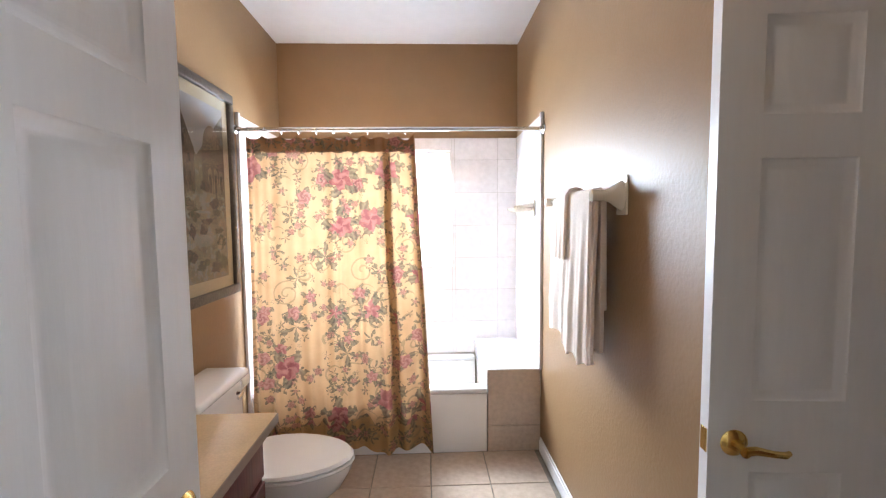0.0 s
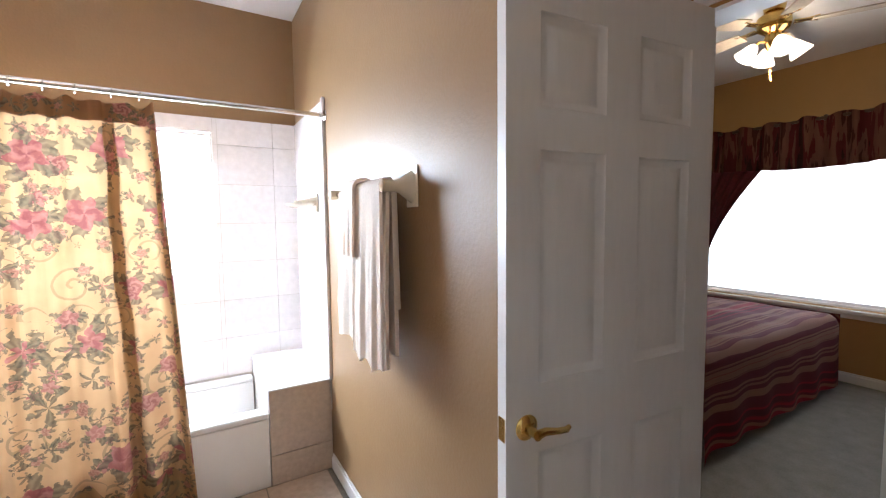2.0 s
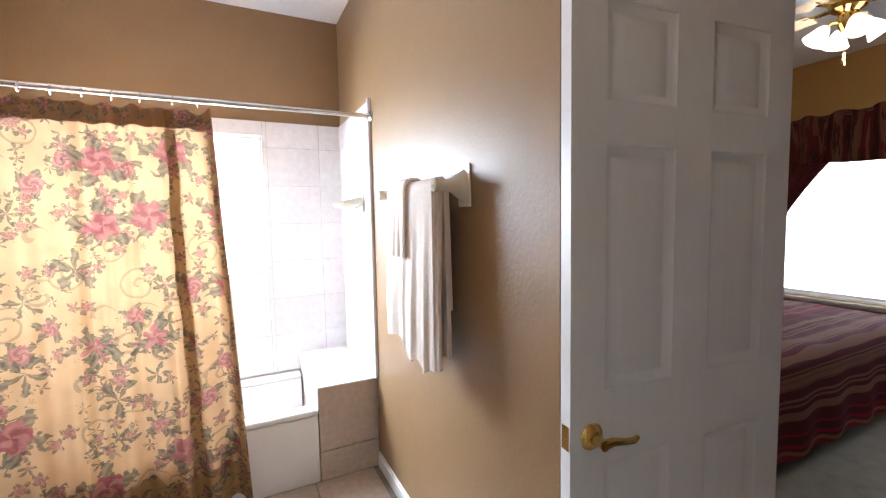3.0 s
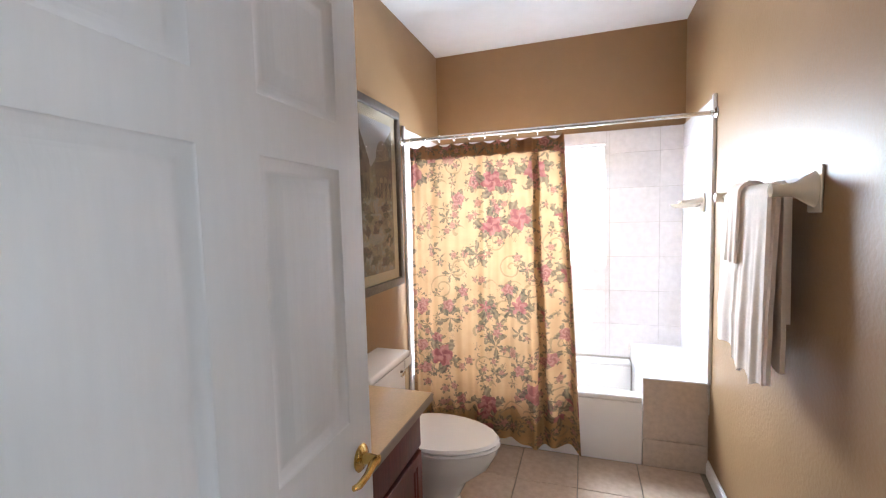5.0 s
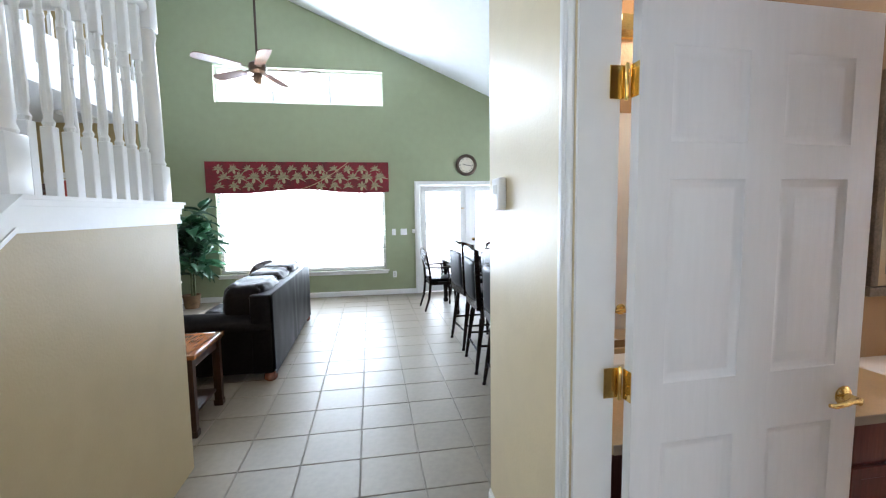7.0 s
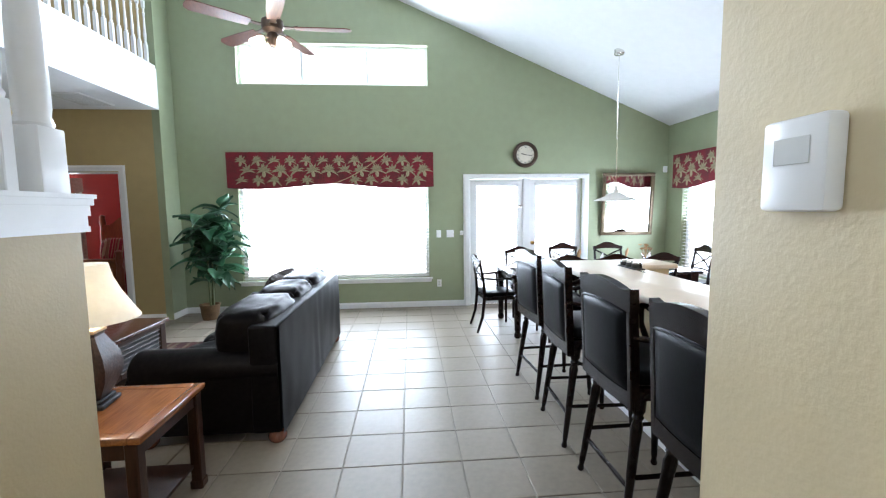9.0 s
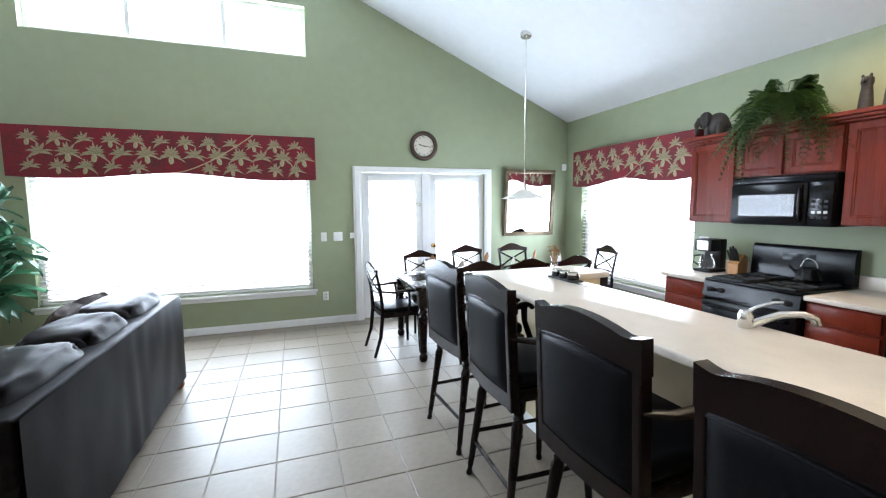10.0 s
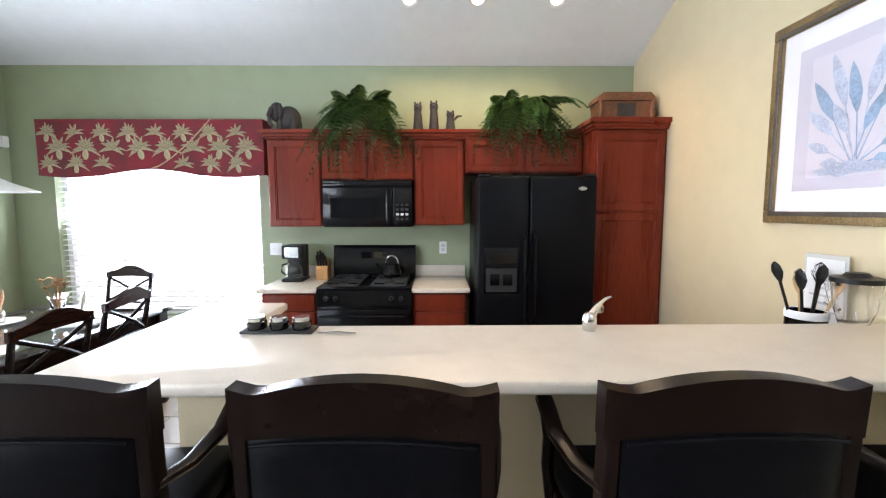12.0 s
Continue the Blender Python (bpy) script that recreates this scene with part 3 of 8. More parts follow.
def panel_door(place, turn, label, hinges=(0.2, 1.015, 1.865), wide=0.772, tall=2.06):
    """A six-panel door, hinged at its own origin, leaf along +x."""
    d = thing("panel_door", place, label, "door", turn=turn)
    x0, x1, y0, y1 = 0.012, wide, -0.040, -0.005
    half = (wide - 0.012 - 0.325) / 2
    cols = ((x0 + 0.10, x0 + 0.10 + half), (x1 - 0.10 - half, x1 - 0.10))
    rows = ((0.22, 0.84), (1.02, 1.60), (1.70, tall - 0.135))
    bm = bmesh.new()
    xs = [x0, *cols[0], *cols[1], x1]
    for a, b in ((xs[0], xs[1]), (xs[2], xs[3]), (xs[4], xs[5])):
        box(bm, a, b, y0, y1, 0.012, tall)
    zs = [0.012, *[v for r in rows for v in r], tall]
    for c in cols:
        for a, b in zip(zs[::2], zs[1::2]):
            box(bm, *c, y0, y1, a, b)
    bmesh.ops.remove_doubles(bm, verts=bm.verts, dist=0.0005)
    part("leaf", bm, DOOR_PAINT, d)
    for c in cols:
        for r in rows:
            part("panel", moulded_panel(*c, *r, y0, y1), DOOR_PAINT, d)
    for s, y in ((-1, y0), (1, y1)):
        bm = bmesh.new()
        lathe(bm, [(0.0, 0), (0.031, 0), (0.033, 0.004), (0.028, 0.009), (0.014, 0.013), (0.011, 0.045), (0.013, 0.05), (0, 0.052)], 20, m=Matrix.Translation((x1 - 0.06, y, 0.915)) @ pose(0, 0, 0, 90 * (1 if s < 0 else -1)))
        h = part("door_handle", bm, BRASS, d, "polished brass lever handle")
        bm = bmesh.new()
        yy = y + s * 0.045
        tube(bm, [(x1 - 0.06, yy, 0.915), (x1 - 0.085, yy, 0.918), (x1 - 0.12, yy + s * 0.004, 0.913), (x1 - 0.15, yy, 0.908), (x1 - 0.165, yy - s * 0.006, 0.910)], [0.011, 0.010, 0.008, 0.008, 0.006], 10)
        part("lever", bm, BRASS, h)
    bm = bmesh.new()
    box(bm, x1 - 0.001, x1 + 0.0015, y0 + 0.004, y1 - 0.004, 0.885, 0.945, 0.001, 1)
    part("latch_plate", bm, BRASS, d, "brass latch plate")
    for z in hinges:
        bm = bmesh.new()
        lathe(bm, [(0.0, -0.052), (0.004, -0.05), (0.0065, -0.046), (0.0065, 0.046), (0.004, 0.05), (0, 0.052)], 12, at=(0, 0, z))
        box(bm, 0.0095, 0.0118, y0 + 0.003, 0.0, z - 0.045, z + 0.045, 0.0008, 1)
        box(bm, -0.045, 0.0, 0.008, 0.0105, z - 0.045, z + 0.045, 0.0008, 1)
        h = part("hinge", bm, BRASS, d, "polished brass hinge")
        bm = bmesh.new()
        for dz in (-0.03, 0, 0.03):
            lathe(bm, [(0.004, 0), (0.004, 0.001), (0, 0.0016)], 8, m=Matrix.Translation((0.0095, -0.022 + (0.008 if dz else 0), z + dz)) @ pose(0, 0, 0, 0, -90))
        part("screw", bm, BRASS, h)
    return d


panel_door((0.153, 0.518, 0), 92.0, "white six-panel bathroom door, open, with brass lever", wide=0.835, tall=2.09)
panel_door((2.088, 1.405, 0), 175, "white six-panel bedroom door, open against the wall", ())
panel_door((2.262, 0.425, 0.005), 63, "white six-panel bedroom door standing ajar on carpet", ())


def casing(name, axis, face, out, a0, a1, top, mat=WHITE_TRIM, w=0.07):
    """Moulded trim round an opening on one wall face; out is the way it stands proud."""
    bm = bmesh.new()
    for a, b, z0, z1 in ((a0 - w, a0 - 0.006, 0, top + 0.006), (a1 + 0.006, a1 + w, 0, top + 0.006), (a0 - w, a1 + w, top + 0.006, top + w)):
        for k, (i0, i1, dep) in enumerate(((0, 1, 0.010), (0.12, 0.62, 0.016), (0.2, 0.5, 0.02))):
            if z0 == 0:
                p, q = (a + (b - a) * i0, a + (b - a) * i1) if a < a0 - 0.01 else (b - (b - a) * i1, b - (b - a) * i0)
                r = (z0, z1 + (0 if k == 0 else w * (1 - i0) * 0.9))
            else:
                p, q = a + k * 0.01, b - k * 0.01
                r = (z1 - (z1 - z0) * i1, z1 - (z1 - z0) * i0)
            t = sorted((face, face + out * dep))
            args = (p, q, *t, *r) if axis == "x" else (*t, p, q, *r)
            box(bm, *args, 0.0025, 1)
    return solid(name, bm, mat, "white moulded door casing", "door trim", kind="structure")


def jamb(name, axis, t0, t1, a0, a1, top, mat=WHITE_TRIM):
    bm = bmesh.new()
    for a, b, z0, z1 in ((a0, a0 + 0.012, 0, top - 0.012), (a1 - 0.012, a1, 0, top - 0.012), (a0, a1, top - 0.012, top)):
        box(bm, *((a, b, t0, t1) if axis == "x" else (t0, t1, a, b)), z0, z1)
    return solid(name, bm, mat, "white painted door jamb", "door trim", kind="structure")


casing("trim_bath_door", "x", HALL_N, -1, 0.103, 0.995, 2.121, w=0.08)
casing("trim_bath_door_inside", "x", BATH_S + 0.012, 1, 0.105, 1.0, 2.128)
jamb("trim_bath_jamb", "x", HALL_N + 0.001, BATH_S + 0.011, 0.1055, 0.9945, 2.1145)
casing("trim_bedroom_door", "y", 2.1, -1, 0.65, 1.49, 2.08, w=0.04)
jamb("trim_bedroom_jamb", "y", 2.101, 2.219, 0.6505, 1.4895, 2.0745)
casing("trim_red_bedroom_door", "y", -6.15, 1, -4.95, -4.19, 2.095, w=0.09)
jamb("trim_red_bedroom_jamb", "y", -6.299, -6.151, -4.9495, -4.1905, 2.0895)


def baseboard(axis, face, out, a0, a1, h=0.09):
    bm = bmesh.new()
    for dep, z in ((0.014, h * 0.82), (0.009, h)):
        t = sorted((face, face + out * dep))
        box(bm, *((a0, a1, *t) if axis == "x" else (*t, a0, a1)), 0, z, 0.003, 1)
    return solid("baseboard", bm, WHITE_TRIM, "white painted baseboard", "baseboard", kind="structure")


for a in (("y", WEST, 1, LOFT_Y, 0.63), ("y", WEST, 1, 2.65, NORTH), ("x", NORTH, -1, WEST, -4.0), ("x", LOFT_Y, 1, WEST, -6.15), ("y", -6.15, 1, LOFT_Y - 0.1, -4.1),
          ("x", HALL_N, -1, KIT_E, 0.022), ("y", KIT_E, -1, HALL_N, 1.3), ("y", BATH_E, -1, 1.54, 3.05), ("y", BATH_W, 1, 2.0, 3.05), ("y", 5.45, -1, 0.4, 4.2), ("x", SOUTH, 1, -6.15, EAST), ("x", HALL_N, -1, 1.06, EAST)):
    baseboard(*a)


# ---- windows ----


def window(name, axis, t_out, t_in, a0, a1, z0, z1, mullions=(), sill=True, label="white framed window", blinds=0.05, sway=14, fw=0.05):
    """A framed window in a wall's opening: frame, panes, blind slats and sill. t_in is the room face of the wall."""
    s = 1 if t_in > t_out else -1
    w = tagged(new(name), label, "window", kind="structure")

    def put(bm, a, b, t, u, z, zz, bev=0.003):
        t, u = sorted((t, u))
        box(bm, *((a, b, t, u) if axis == "x" else (t, u, a, b)), z, zz, bev, 1)
    f0, f1 = t_out + s * 0.02, t_out + s * 0.07
    bm = bmesh.new()
    put(bm, a0, a0 + fw, f0, f1, z0, z1)
    put(bm, a1 - fw, a1, f0, f1, z0, z1)
    put(bm, a0 + fw, a1 - fw, f0, f1, z0, z0 + fw)
    put(bm, a0 + fw, a1 - fw, f0, f1, z1 - fw, z1)
    part("window_frame", bm, WHITE_TRIM, w)
    edges = [a0 + fw, *mullions, a1 - fw]
    for q in mullions:
        bm = bmesh.new()
        put(bm, q - 0.025, q + 0.025, f0, f1 + s * 0.01, z0 + fw, z1 - fw)
        part("mullion", bm, WHITE_TRIM, w)
    for a, b in zip(edges, edges[1:]):
        bm = bmesh.new()
        put(bm, a + (0.025 if a in mullions else 0), b - (0.025 if b in mullions else 0), f0 + s * 0.008, f0 + s * 0.013, z0 + fw, z1 - fw, 0)
        p = part("pane", bm, GLASS, w)
        p.visible_shadow = False
    if blinds:
        bm = bmesh.new()
        t = t_in - s * 0.035
        a, b = a0 + 0.008, a1 - 0.008
        v = box(bm, *((a, b, -0.016, 0.016) if axis == "x" else (-0.016, 0.016, a, b)), -0.0012, 0.0012)
        me = mesh_of("slat", bm, BLIND)
        z = z0 + 0.03
        while z < z1 - 0.05:
            ob = new("slat", me)
            ob.parent = w
            ob.matrix_local = pose(0, t, z, sway, 0, 0) if axis == "x" else pose(t, 0, z, 0, sway, 0)
            z += blinds
        bm = bmesh.new()
        put(bm, a, b, t - 0.022, t + 0.022, z1 - 0.045, z1 - 0.004)
        part("headrail", bm, WHITE_TRIM, w)
    if sill:
        bm = bmesh.new()
        put(bm, a0 - 0.05, a1 + 0.05, t_in, t_in + s * 0.045, z0 - 0.03, z0, 0.006)
        put(bm, a0 - 0.03, a1 + 0.03, t_in, t_in + s * 0.018, z0 - 0.075, z0 - 0.03, 0.004)
        part("window_sill", bm, WHITE_TRIM, w)
    return w


window("window_living", "y", WEST - 0.16, WEST, *W_LIV, label="wide bright window with white blinds and sill")
window("window_clerestory", "y", WEST - 0.16, WEST, *W_CLE, mullions=(-1.77, -0.81), sill=False, blinds=0, label="high three-light clerestory window, white frame")
window("window_kitchen", "x", NORTH + 0.15, NORTH, *W_KIT, label="bright kitchen window with white blinds and sill")
window("window_bath", "x", BATH_N + 0.15, BATH_N, *W_BATH, sill=False, blinds=0, fw=0.014, label="bright bathroom window over the tub")
window("window_bedroom", "y", 5.6, 5.45, *W_BED, label="bright bedroom window with white blinds")
window("window_red_bedroom", "y", -8.82, -8.70, -7.28, -6.62, 0.7, 2.05, blinds=0, label="bright window in the red bedroom")

# french doors
fd = tagged(new("door_french"), "white french doors with blinds, closed", "door", kind="structure")
bm = bmesh.new()
for a, b, z0, z1 in ((0.63, 0.74, 0, 2.0), (2.54, 2.645, 0, 2.0), (0.63, 2.645, 2.0, 2.07)):
    box(bm, WEST, WEST + 0.02, a, b, z0, z1, 0.004, 1)
    box(bm, WEST + 0.02, WEST + 0.032, a + 0.02, b - 0.02 if z0 == 0 else b - 0.02, z0, z1 - (0 if z0 == 0 else 0.02), 0.004, 1)
part("door_casing", bm, WHITE_TRIM, fd)
for a, b in ((0.75, 1.585), (1.70, 2.53)):
    bm = bmesh.new()
    for p, q, z0, z1 in ((a, a + 0.1, 0.01, 1.99), (b - 0.1, b, 0.01, 1.99), (a + 0.1, b - 0.1, 0.01, 0.22), (a + 0.1, b - 0.1, 1.88, 1.99)):
        box(bm, WEST - 0.08, WEST - 0.035, p, q, z0, z1, 0.004, 1)
    lf = part("door_leaf", bm, WHITE_TRIM, fd)
    bm = bmesh.new()
    box(bm, WEST - 0.068, WEST - 0.062, a + 0.1, b - 0.1, 0.22, 1.88)
    part("pane", bm, GLASS, lf).visible_shadow = False
    bm = bmesh.new()
    box(bm, -0.012, 0.012, a + 0.08, b - 0.08, -0.001, 0.001)
    me = mesh_of("slat", bm, BLIND)
    for k in range(45):
        ob = new("slat", me)
        ob.parent = lf
        ob.matrix_local = pose(WEST - 0.022, 0, 0.24 + k * 0.037, 0, 34, 0)
    bm = bmesh.new()
    box(bm, WEST - 0.034, WEST - 0.008, a + 0.075, b - 0.075, 1.89, 1.94, 0.003, 1)
    part("headrail", bm, WHITE_TRIM, lf)
bm = bmesh.new()
box(bm, WEST - 0.085, WEST - 0.02, 1.585, 1.70, 0.0, 2.0, 0.004, 1)
part("astragal", bm, WHITE_TRIM, fd)
bm = bmesh.new()
lathe(bm, [(0.0, 0), (0.03, 0), (0.03, 0.005), (0.012, 0.012), (0.012, 0.03), (0.026, 0.045), (0.024, 0.06), (0, 0.064)], 16, m=Matrix.Translation((WEST - 0.034, 1.745, 0.98)) @ pose(0, 0, 0, 0, 90))
part("door_handle", bm, BRASS, fd)
bm = bmesh.new()
box(bm, WEST - 0.03, WEST + 0.0, 1.50, 1.56, 1.55, 1.58, 0.003, 1)
part("security_latch", bm, CHROME, fd)

# ---- bathroom ----
tub = thing("bathtub", (0, TUB_Y, 0), "white bathtub behind the floral curtain", "bathtub")
DEPTH = BATH_N - TUB_Y
part("apron", bevel_box(BATH_W, 1.0, -0.004, 0.03, 0, 0.375, 0.008), PORCELAIN, tub)
bm = bmesh.new()
box(bm, BATH_W, 1.0, -0.006, 0.09, 0.3755, 0.412, 0.014, 3)
box(bm, BATH_W, 1.0, DEPTH - 0.09, DEPTH - 0.012, 0.3755, 0.411, 0.014, 3)
box(bm, BATH_W + 0.012, BATH_W + 0.09, 0.085, DEPTH - 0.085, 0.3755, 0.411, 0.008, 2)
part("rim", bm, PORCELAIN, tub)
bm = bmesh.new()
box(bm, BATH_W + 0.002, 0.998, 0.0305, DEPTH - 0.02, 0.001, 0.13, 0.01)
box(bm, BATH_W + 0.002, 0.998, 0.0305, 0.085, 0.1305, 0.375, 0.008, 2)
box(bm, BATH_W + 0.002, 0.998, DEPTH - 0.085, DEPTH - 0.014, 0.1305, 0.375, 0.008, 2)
box(bm, BATH_W + 0.014, BATH_W + 0.085, 0.086, DEPTH - 0.086, 0.1305, 0.375, 0.008, 2)
part("basin", bm, PORCELAIN, tub)
bm = bmesh.new()
lathe(bm, [(0.0, 0.0), (0.032, 0.0), (0.034, 0.003), (0.02, 0.005), (0, 0.004)], 18, at=(BATH_W + 0.25, DEPTH / 2, 0.1305))
part("drain", bm, CHROME, tub, "chrome drain")
bench = thing("tiled_bench", (1.0, TUB_Y, 0), "beige marbled tile bench at the tub's end", "bench")
part("core", bevel_box(0.008, 0.338, 0.006, 0.70, 0, 0.52, 0), PALE_GROUT, bench)
for x0, x1 in ((0.004, 0.336),):
    for z0, z1 in ((0.002, 0.165), (0.169, 0.525)):
        part("tile", bevel_box(x0, x1, -0.004, 0.006, z0, z1, 0.002, 1), BENCH_TILE, bench)
for y0, y1 in ((-0.004, 0.345), (0.349, 0.695)):
    part("tile", bevel_box(0.0, 0.337, y0, y1, 0.5201, 0.532, 0.003, 1), SHOWER_TILE, bench)
    part("tile", bevel_box(0.0, 0.008, y0 + 0.01, y1, 0.412, 0.5199, 0.001, 1), SHOWER_TILE, bench)
# tiled surround
for nm, axis, face, out, a0, a1 in (("tile_surround_north", "x", BATH_N, -1, BATH_W, BATH_E), ("tile_surround_east", "y", BATH_E, -1, TUB_Y - 0.005, BATH_N), ("tile_surround_west", "y", BATH_W, 1, TUB_Y - 0.005, BATH_N)):
    sur = tagged(new(nm), "pale marbled tile tub surround", "tiled wall", kind="structure")
    hole = W_BATH if axis == "x" else None
    bm = bmesh.new()
    t = sorted((face, face + out * 0.006))
    cuts = [(a0, a1, 0.35, 2.08)] if not hole else [(a0, hole[0], 0.35, 2.08), (hole[1], a1, 0.35, 2.08), (hole[0], hole[1], 0.35, hole[2]), (hole[0], hole[1], hole[3], 2.08)]
    for c in cuts:
        box(bm, *((c[0], c[1], *t) if axis == "x" else (*t, c[0], c[1])), c[2], c[3])
    part("backing", bm, PALE_GROUT, sur)
    cols = [a0 + 0.33 * i for i in range(int((a1 - a0) / 0.33) + 1)] + [a1]
    rows = [0.42 + 0.25 * i for i in range(7)] + [2.085]
    for p, q in zip(cols, cols[1:]):
        for z0, z1 in zip(rows, rows[1:]):
            pieces = [(p, q, z0, z1)]
            if hole:
                pieces = []
                for pp, qq in ((p, min(q, hole[0])), (max(p, hole[0]), min(q, hole[1])), (max(p, hole[1]), q)):
                    if qq - pp < 0.02:
                        continue
                    if hole[0] - 0.001 <= pp and qq <= hole[1] + 0.001:
                        pieces += [(pp, qq, u, v) for u, v in ((z0, min(z1, hole[2])), (max(z0, hole[3]), z1)) if v - u > 0.02]
                    else:
                        pieces.append((pp, qq, z0, z1))
            for a, b, u, v in pieces:
                if b - a < 0.02:
                    continue
                tt = sorted((face + out * 0.0055, face + out * 0.0135))
                bm = bmesh.new()
                box(bm, *((a + 0.001, b - 0.001, *tt) if axis == "x" else (*tt, a + 0.001, b - 0.001)), u + 0.001, v - 0.001)
                part("tile", bm, SHOWER_TILE, sur)
    if axis == "y":
        bm = bmesh.new()
        tt = sorted((face, face + out * 0.02))
        box(bm, *tt, TUB_Y - 0.03, TUB_Y - 0.005, 0.0 if out > 0 else 0.53, 2.10, 0.004, 1)
        part("edge_trim", bm, SHOWER_TILE, sur)
for x0, x1, z0, z1 in ((W_BATH[1] - 0.006, W_BATH[1], W_BATH[2], W_BATH[3]), (W_BATH[0], W_BATH[0] + 0.006, W_BATH[2], W_BATH[3]), (W_BATH[0] + 0.007, W_BATH[1] - 0.007, W_BATH[3] - 0.006, W_BATH[3]), (W_BATH[0] + 0.007, W_BATH[1] - 0.007, W_BATH[2], W_BATH[2] + 0.006)):
    solid("window_reveal", bevel_box(x0, x1, BATH_N - 0.004, BATH_N + 0.078, z0, z1, 0), SHOWER_TILE, "pale tiled window reveal", "tiled wall", kind="structure")
rod = thing("curtain_rod", (0, TUB_Y - 0.03, 2.0), "chrome shower curtain rod with rings", "curtain rod")
bm = bmesh.new()
tube(bm, [(BATH_W + 0.003, 0, 0), (BATH_E - 0.003, 0, 0)], 0.0125, 14)
part("rail", bm, CHROME, rod)
for x, s in ((BATH_W + 0.002, 90), (BATH_E - 0.002, -90)):
    bm = bmesh.new()
    lathe(bm, [(0.032, 0), (0.03, 0.006), (0.018, 0.012), (0.015, 0.03)], 16, m=Matrix.Translation((x, 0, 0)) @ pose(0, 0, 0, 0, s))
    part("flange", bm, CHROME, rod)
for i in range(10):
    bm = bmesh.new()
    x = -0.40 + i * 0.1 + (0.02 if i > 7 else 0)
    tube(bm, [(x + 0.003 * math.sin(a), 0.021 * math.cos(a), 0.021 * math.sin(a) - 0.007) for a in np.linspace(0, 2 * math.pi, 13)], 0.0018, 6)
    part("ring", bm, CHROME, rod)


def curtain_point(u, v):
    """u runs across the curtain, v from hem to top."""
    top = -0.41 + 0.98 * u
    x = top + (1 - v) * (0.10 * max(0, u - 0.55) / 0.45 - 0.01 * u)
    amp = 0.015 + 0.028 * min(1, max(0, (u - 0.74) / 0.06))
    amp *= 0.55 + 0.45 * (1 - v) + 0.3 * (v > 0.96)
    y = amp * math.sin(u * 62 + 1.3 * math.sin(u * 17) + 0.5 * v) + 0.010 * math.sin(u * 21 + 2.2 * v) + 0.006 * math.sin(u * 97 + 3 * math.sin(u * 11) - 0.8 * v)
    sag = 0.02 * abs(math.sin(u * math.pi * 10)) * max(0, (v - 0.9) / 0.1)
    return (x, y - 0.035 - 0.05 * max(0, 1 - v) ** 1.5, 0.075 + 0.02 * math.sin(u * 23) * (1 - v) + 1.885 * v - sag)


sc = thing("shower_curtain", (0, TUB_Y, 0), "cream shower curtain printed with red roses, drawn half across", "curtain")
bm = bmesh.new()
grid_sheet(bm, curtain_point, 150, 36)
COTTON = rose_cloth("rose_printed_cotton")
part("cloth", bm, COTTON, sc)
bm = bmesh.new()
grid_sheet(bm, lambda u, v: (lambda p: (p[0], p[1] - 0.006, p[2]))(curtain_point(u, 0.953 + 0.047 * v)), 150, 3)
BORDER = rose_cloth("dark_rose_border_print", translucent=0.12, pale=(0.42, 0.23, 0.10), deep=(0.20, 0.09, 0.04), scale=5.0, share=0.0, leafy=0.34)
HEM = rose_cloth("dense_rose_hem_print", translucent=0.16, pale=(0.52, 0.32, 0.14), deep=(0.32, 0.18, 0.07), scale=4.2, share=0.02, leafy=0.34)
# side border print, its ground browned to take in the folds' shade
SIDE = rose_cloth("shaded_rose_side_print", translucent=0.14, pale=(0.62, 0.41, 0.21), deep=(0.42, 0.25, 0.11), scale=4.6, share=0.0, leafy=0.42)
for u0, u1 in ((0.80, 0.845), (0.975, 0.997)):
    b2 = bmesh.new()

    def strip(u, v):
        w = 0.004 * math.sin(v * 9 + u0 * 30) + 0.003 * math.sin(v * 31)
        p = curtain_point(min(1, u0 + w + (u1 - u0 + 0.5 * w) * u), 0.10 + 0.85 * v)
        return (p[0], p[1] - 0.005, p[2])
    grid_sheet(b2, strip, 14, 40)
    part("gathered_border", b2, SIDE, sc, "printed border bunched in folds, fold shade in its brown", sharp=1.5)
b2 = bmesh.new()


def hem_strip(u, v):
    p = curtain_point(u, 0.002 + (0.095 + 0.012 * math.sin(u * 31) + 0.008 * math.sin(u * 77)) * v)
    return (p[0], p[1] - 0.004, p[2])


grid_sheet(b2, hem_strip, 150, 4)
part("bottom_hem", b2, HEM, sc, "dense rose border along the hem", sharp=1.5)
part("top_hem", bm, BORDER, sc, "dark gathered top border")

# soap dish, towel bar and towel
bm = bmesh.new()
box(bm, -0.012, 0.0, -0.075, 0.075, -0.055, 0.055, 0.006, 3)
lathe(bm, [(0.0, -0.012), (0.05, -0.012), (0.075, 0.0), (0.082, 0.012), (0.074, 0.012), (0.05, -0.002), (0, -0.004)], 20, at=(-0.085, 0, -0.015))
tube(bm, [(-0.005, 0.05, 0.02), (-0.05, 0.055, 0.012), (-0.11, 0.05, 0.006)], [0.02, 0.013, 0.01], 10)
tube(bm, [(-0.005, -0.05, 0.02), (-0.05, -0.055, 0.012), (-0.11, -0.05, 0.006)], [0.02, 0.013, 0.01], 10)
dish = solid("soap_dish", bm, CERAMIC, "bone ceramic soap dish on the tiled wall", "soap dish")
dish.location = (BATH_E - 0.0135, 3.24, 1.535)
tb = thing("towel_bar", (BATH_E, 2.28, 1.545), "bone ceramic towel bar on the brown wall", "towel bar")
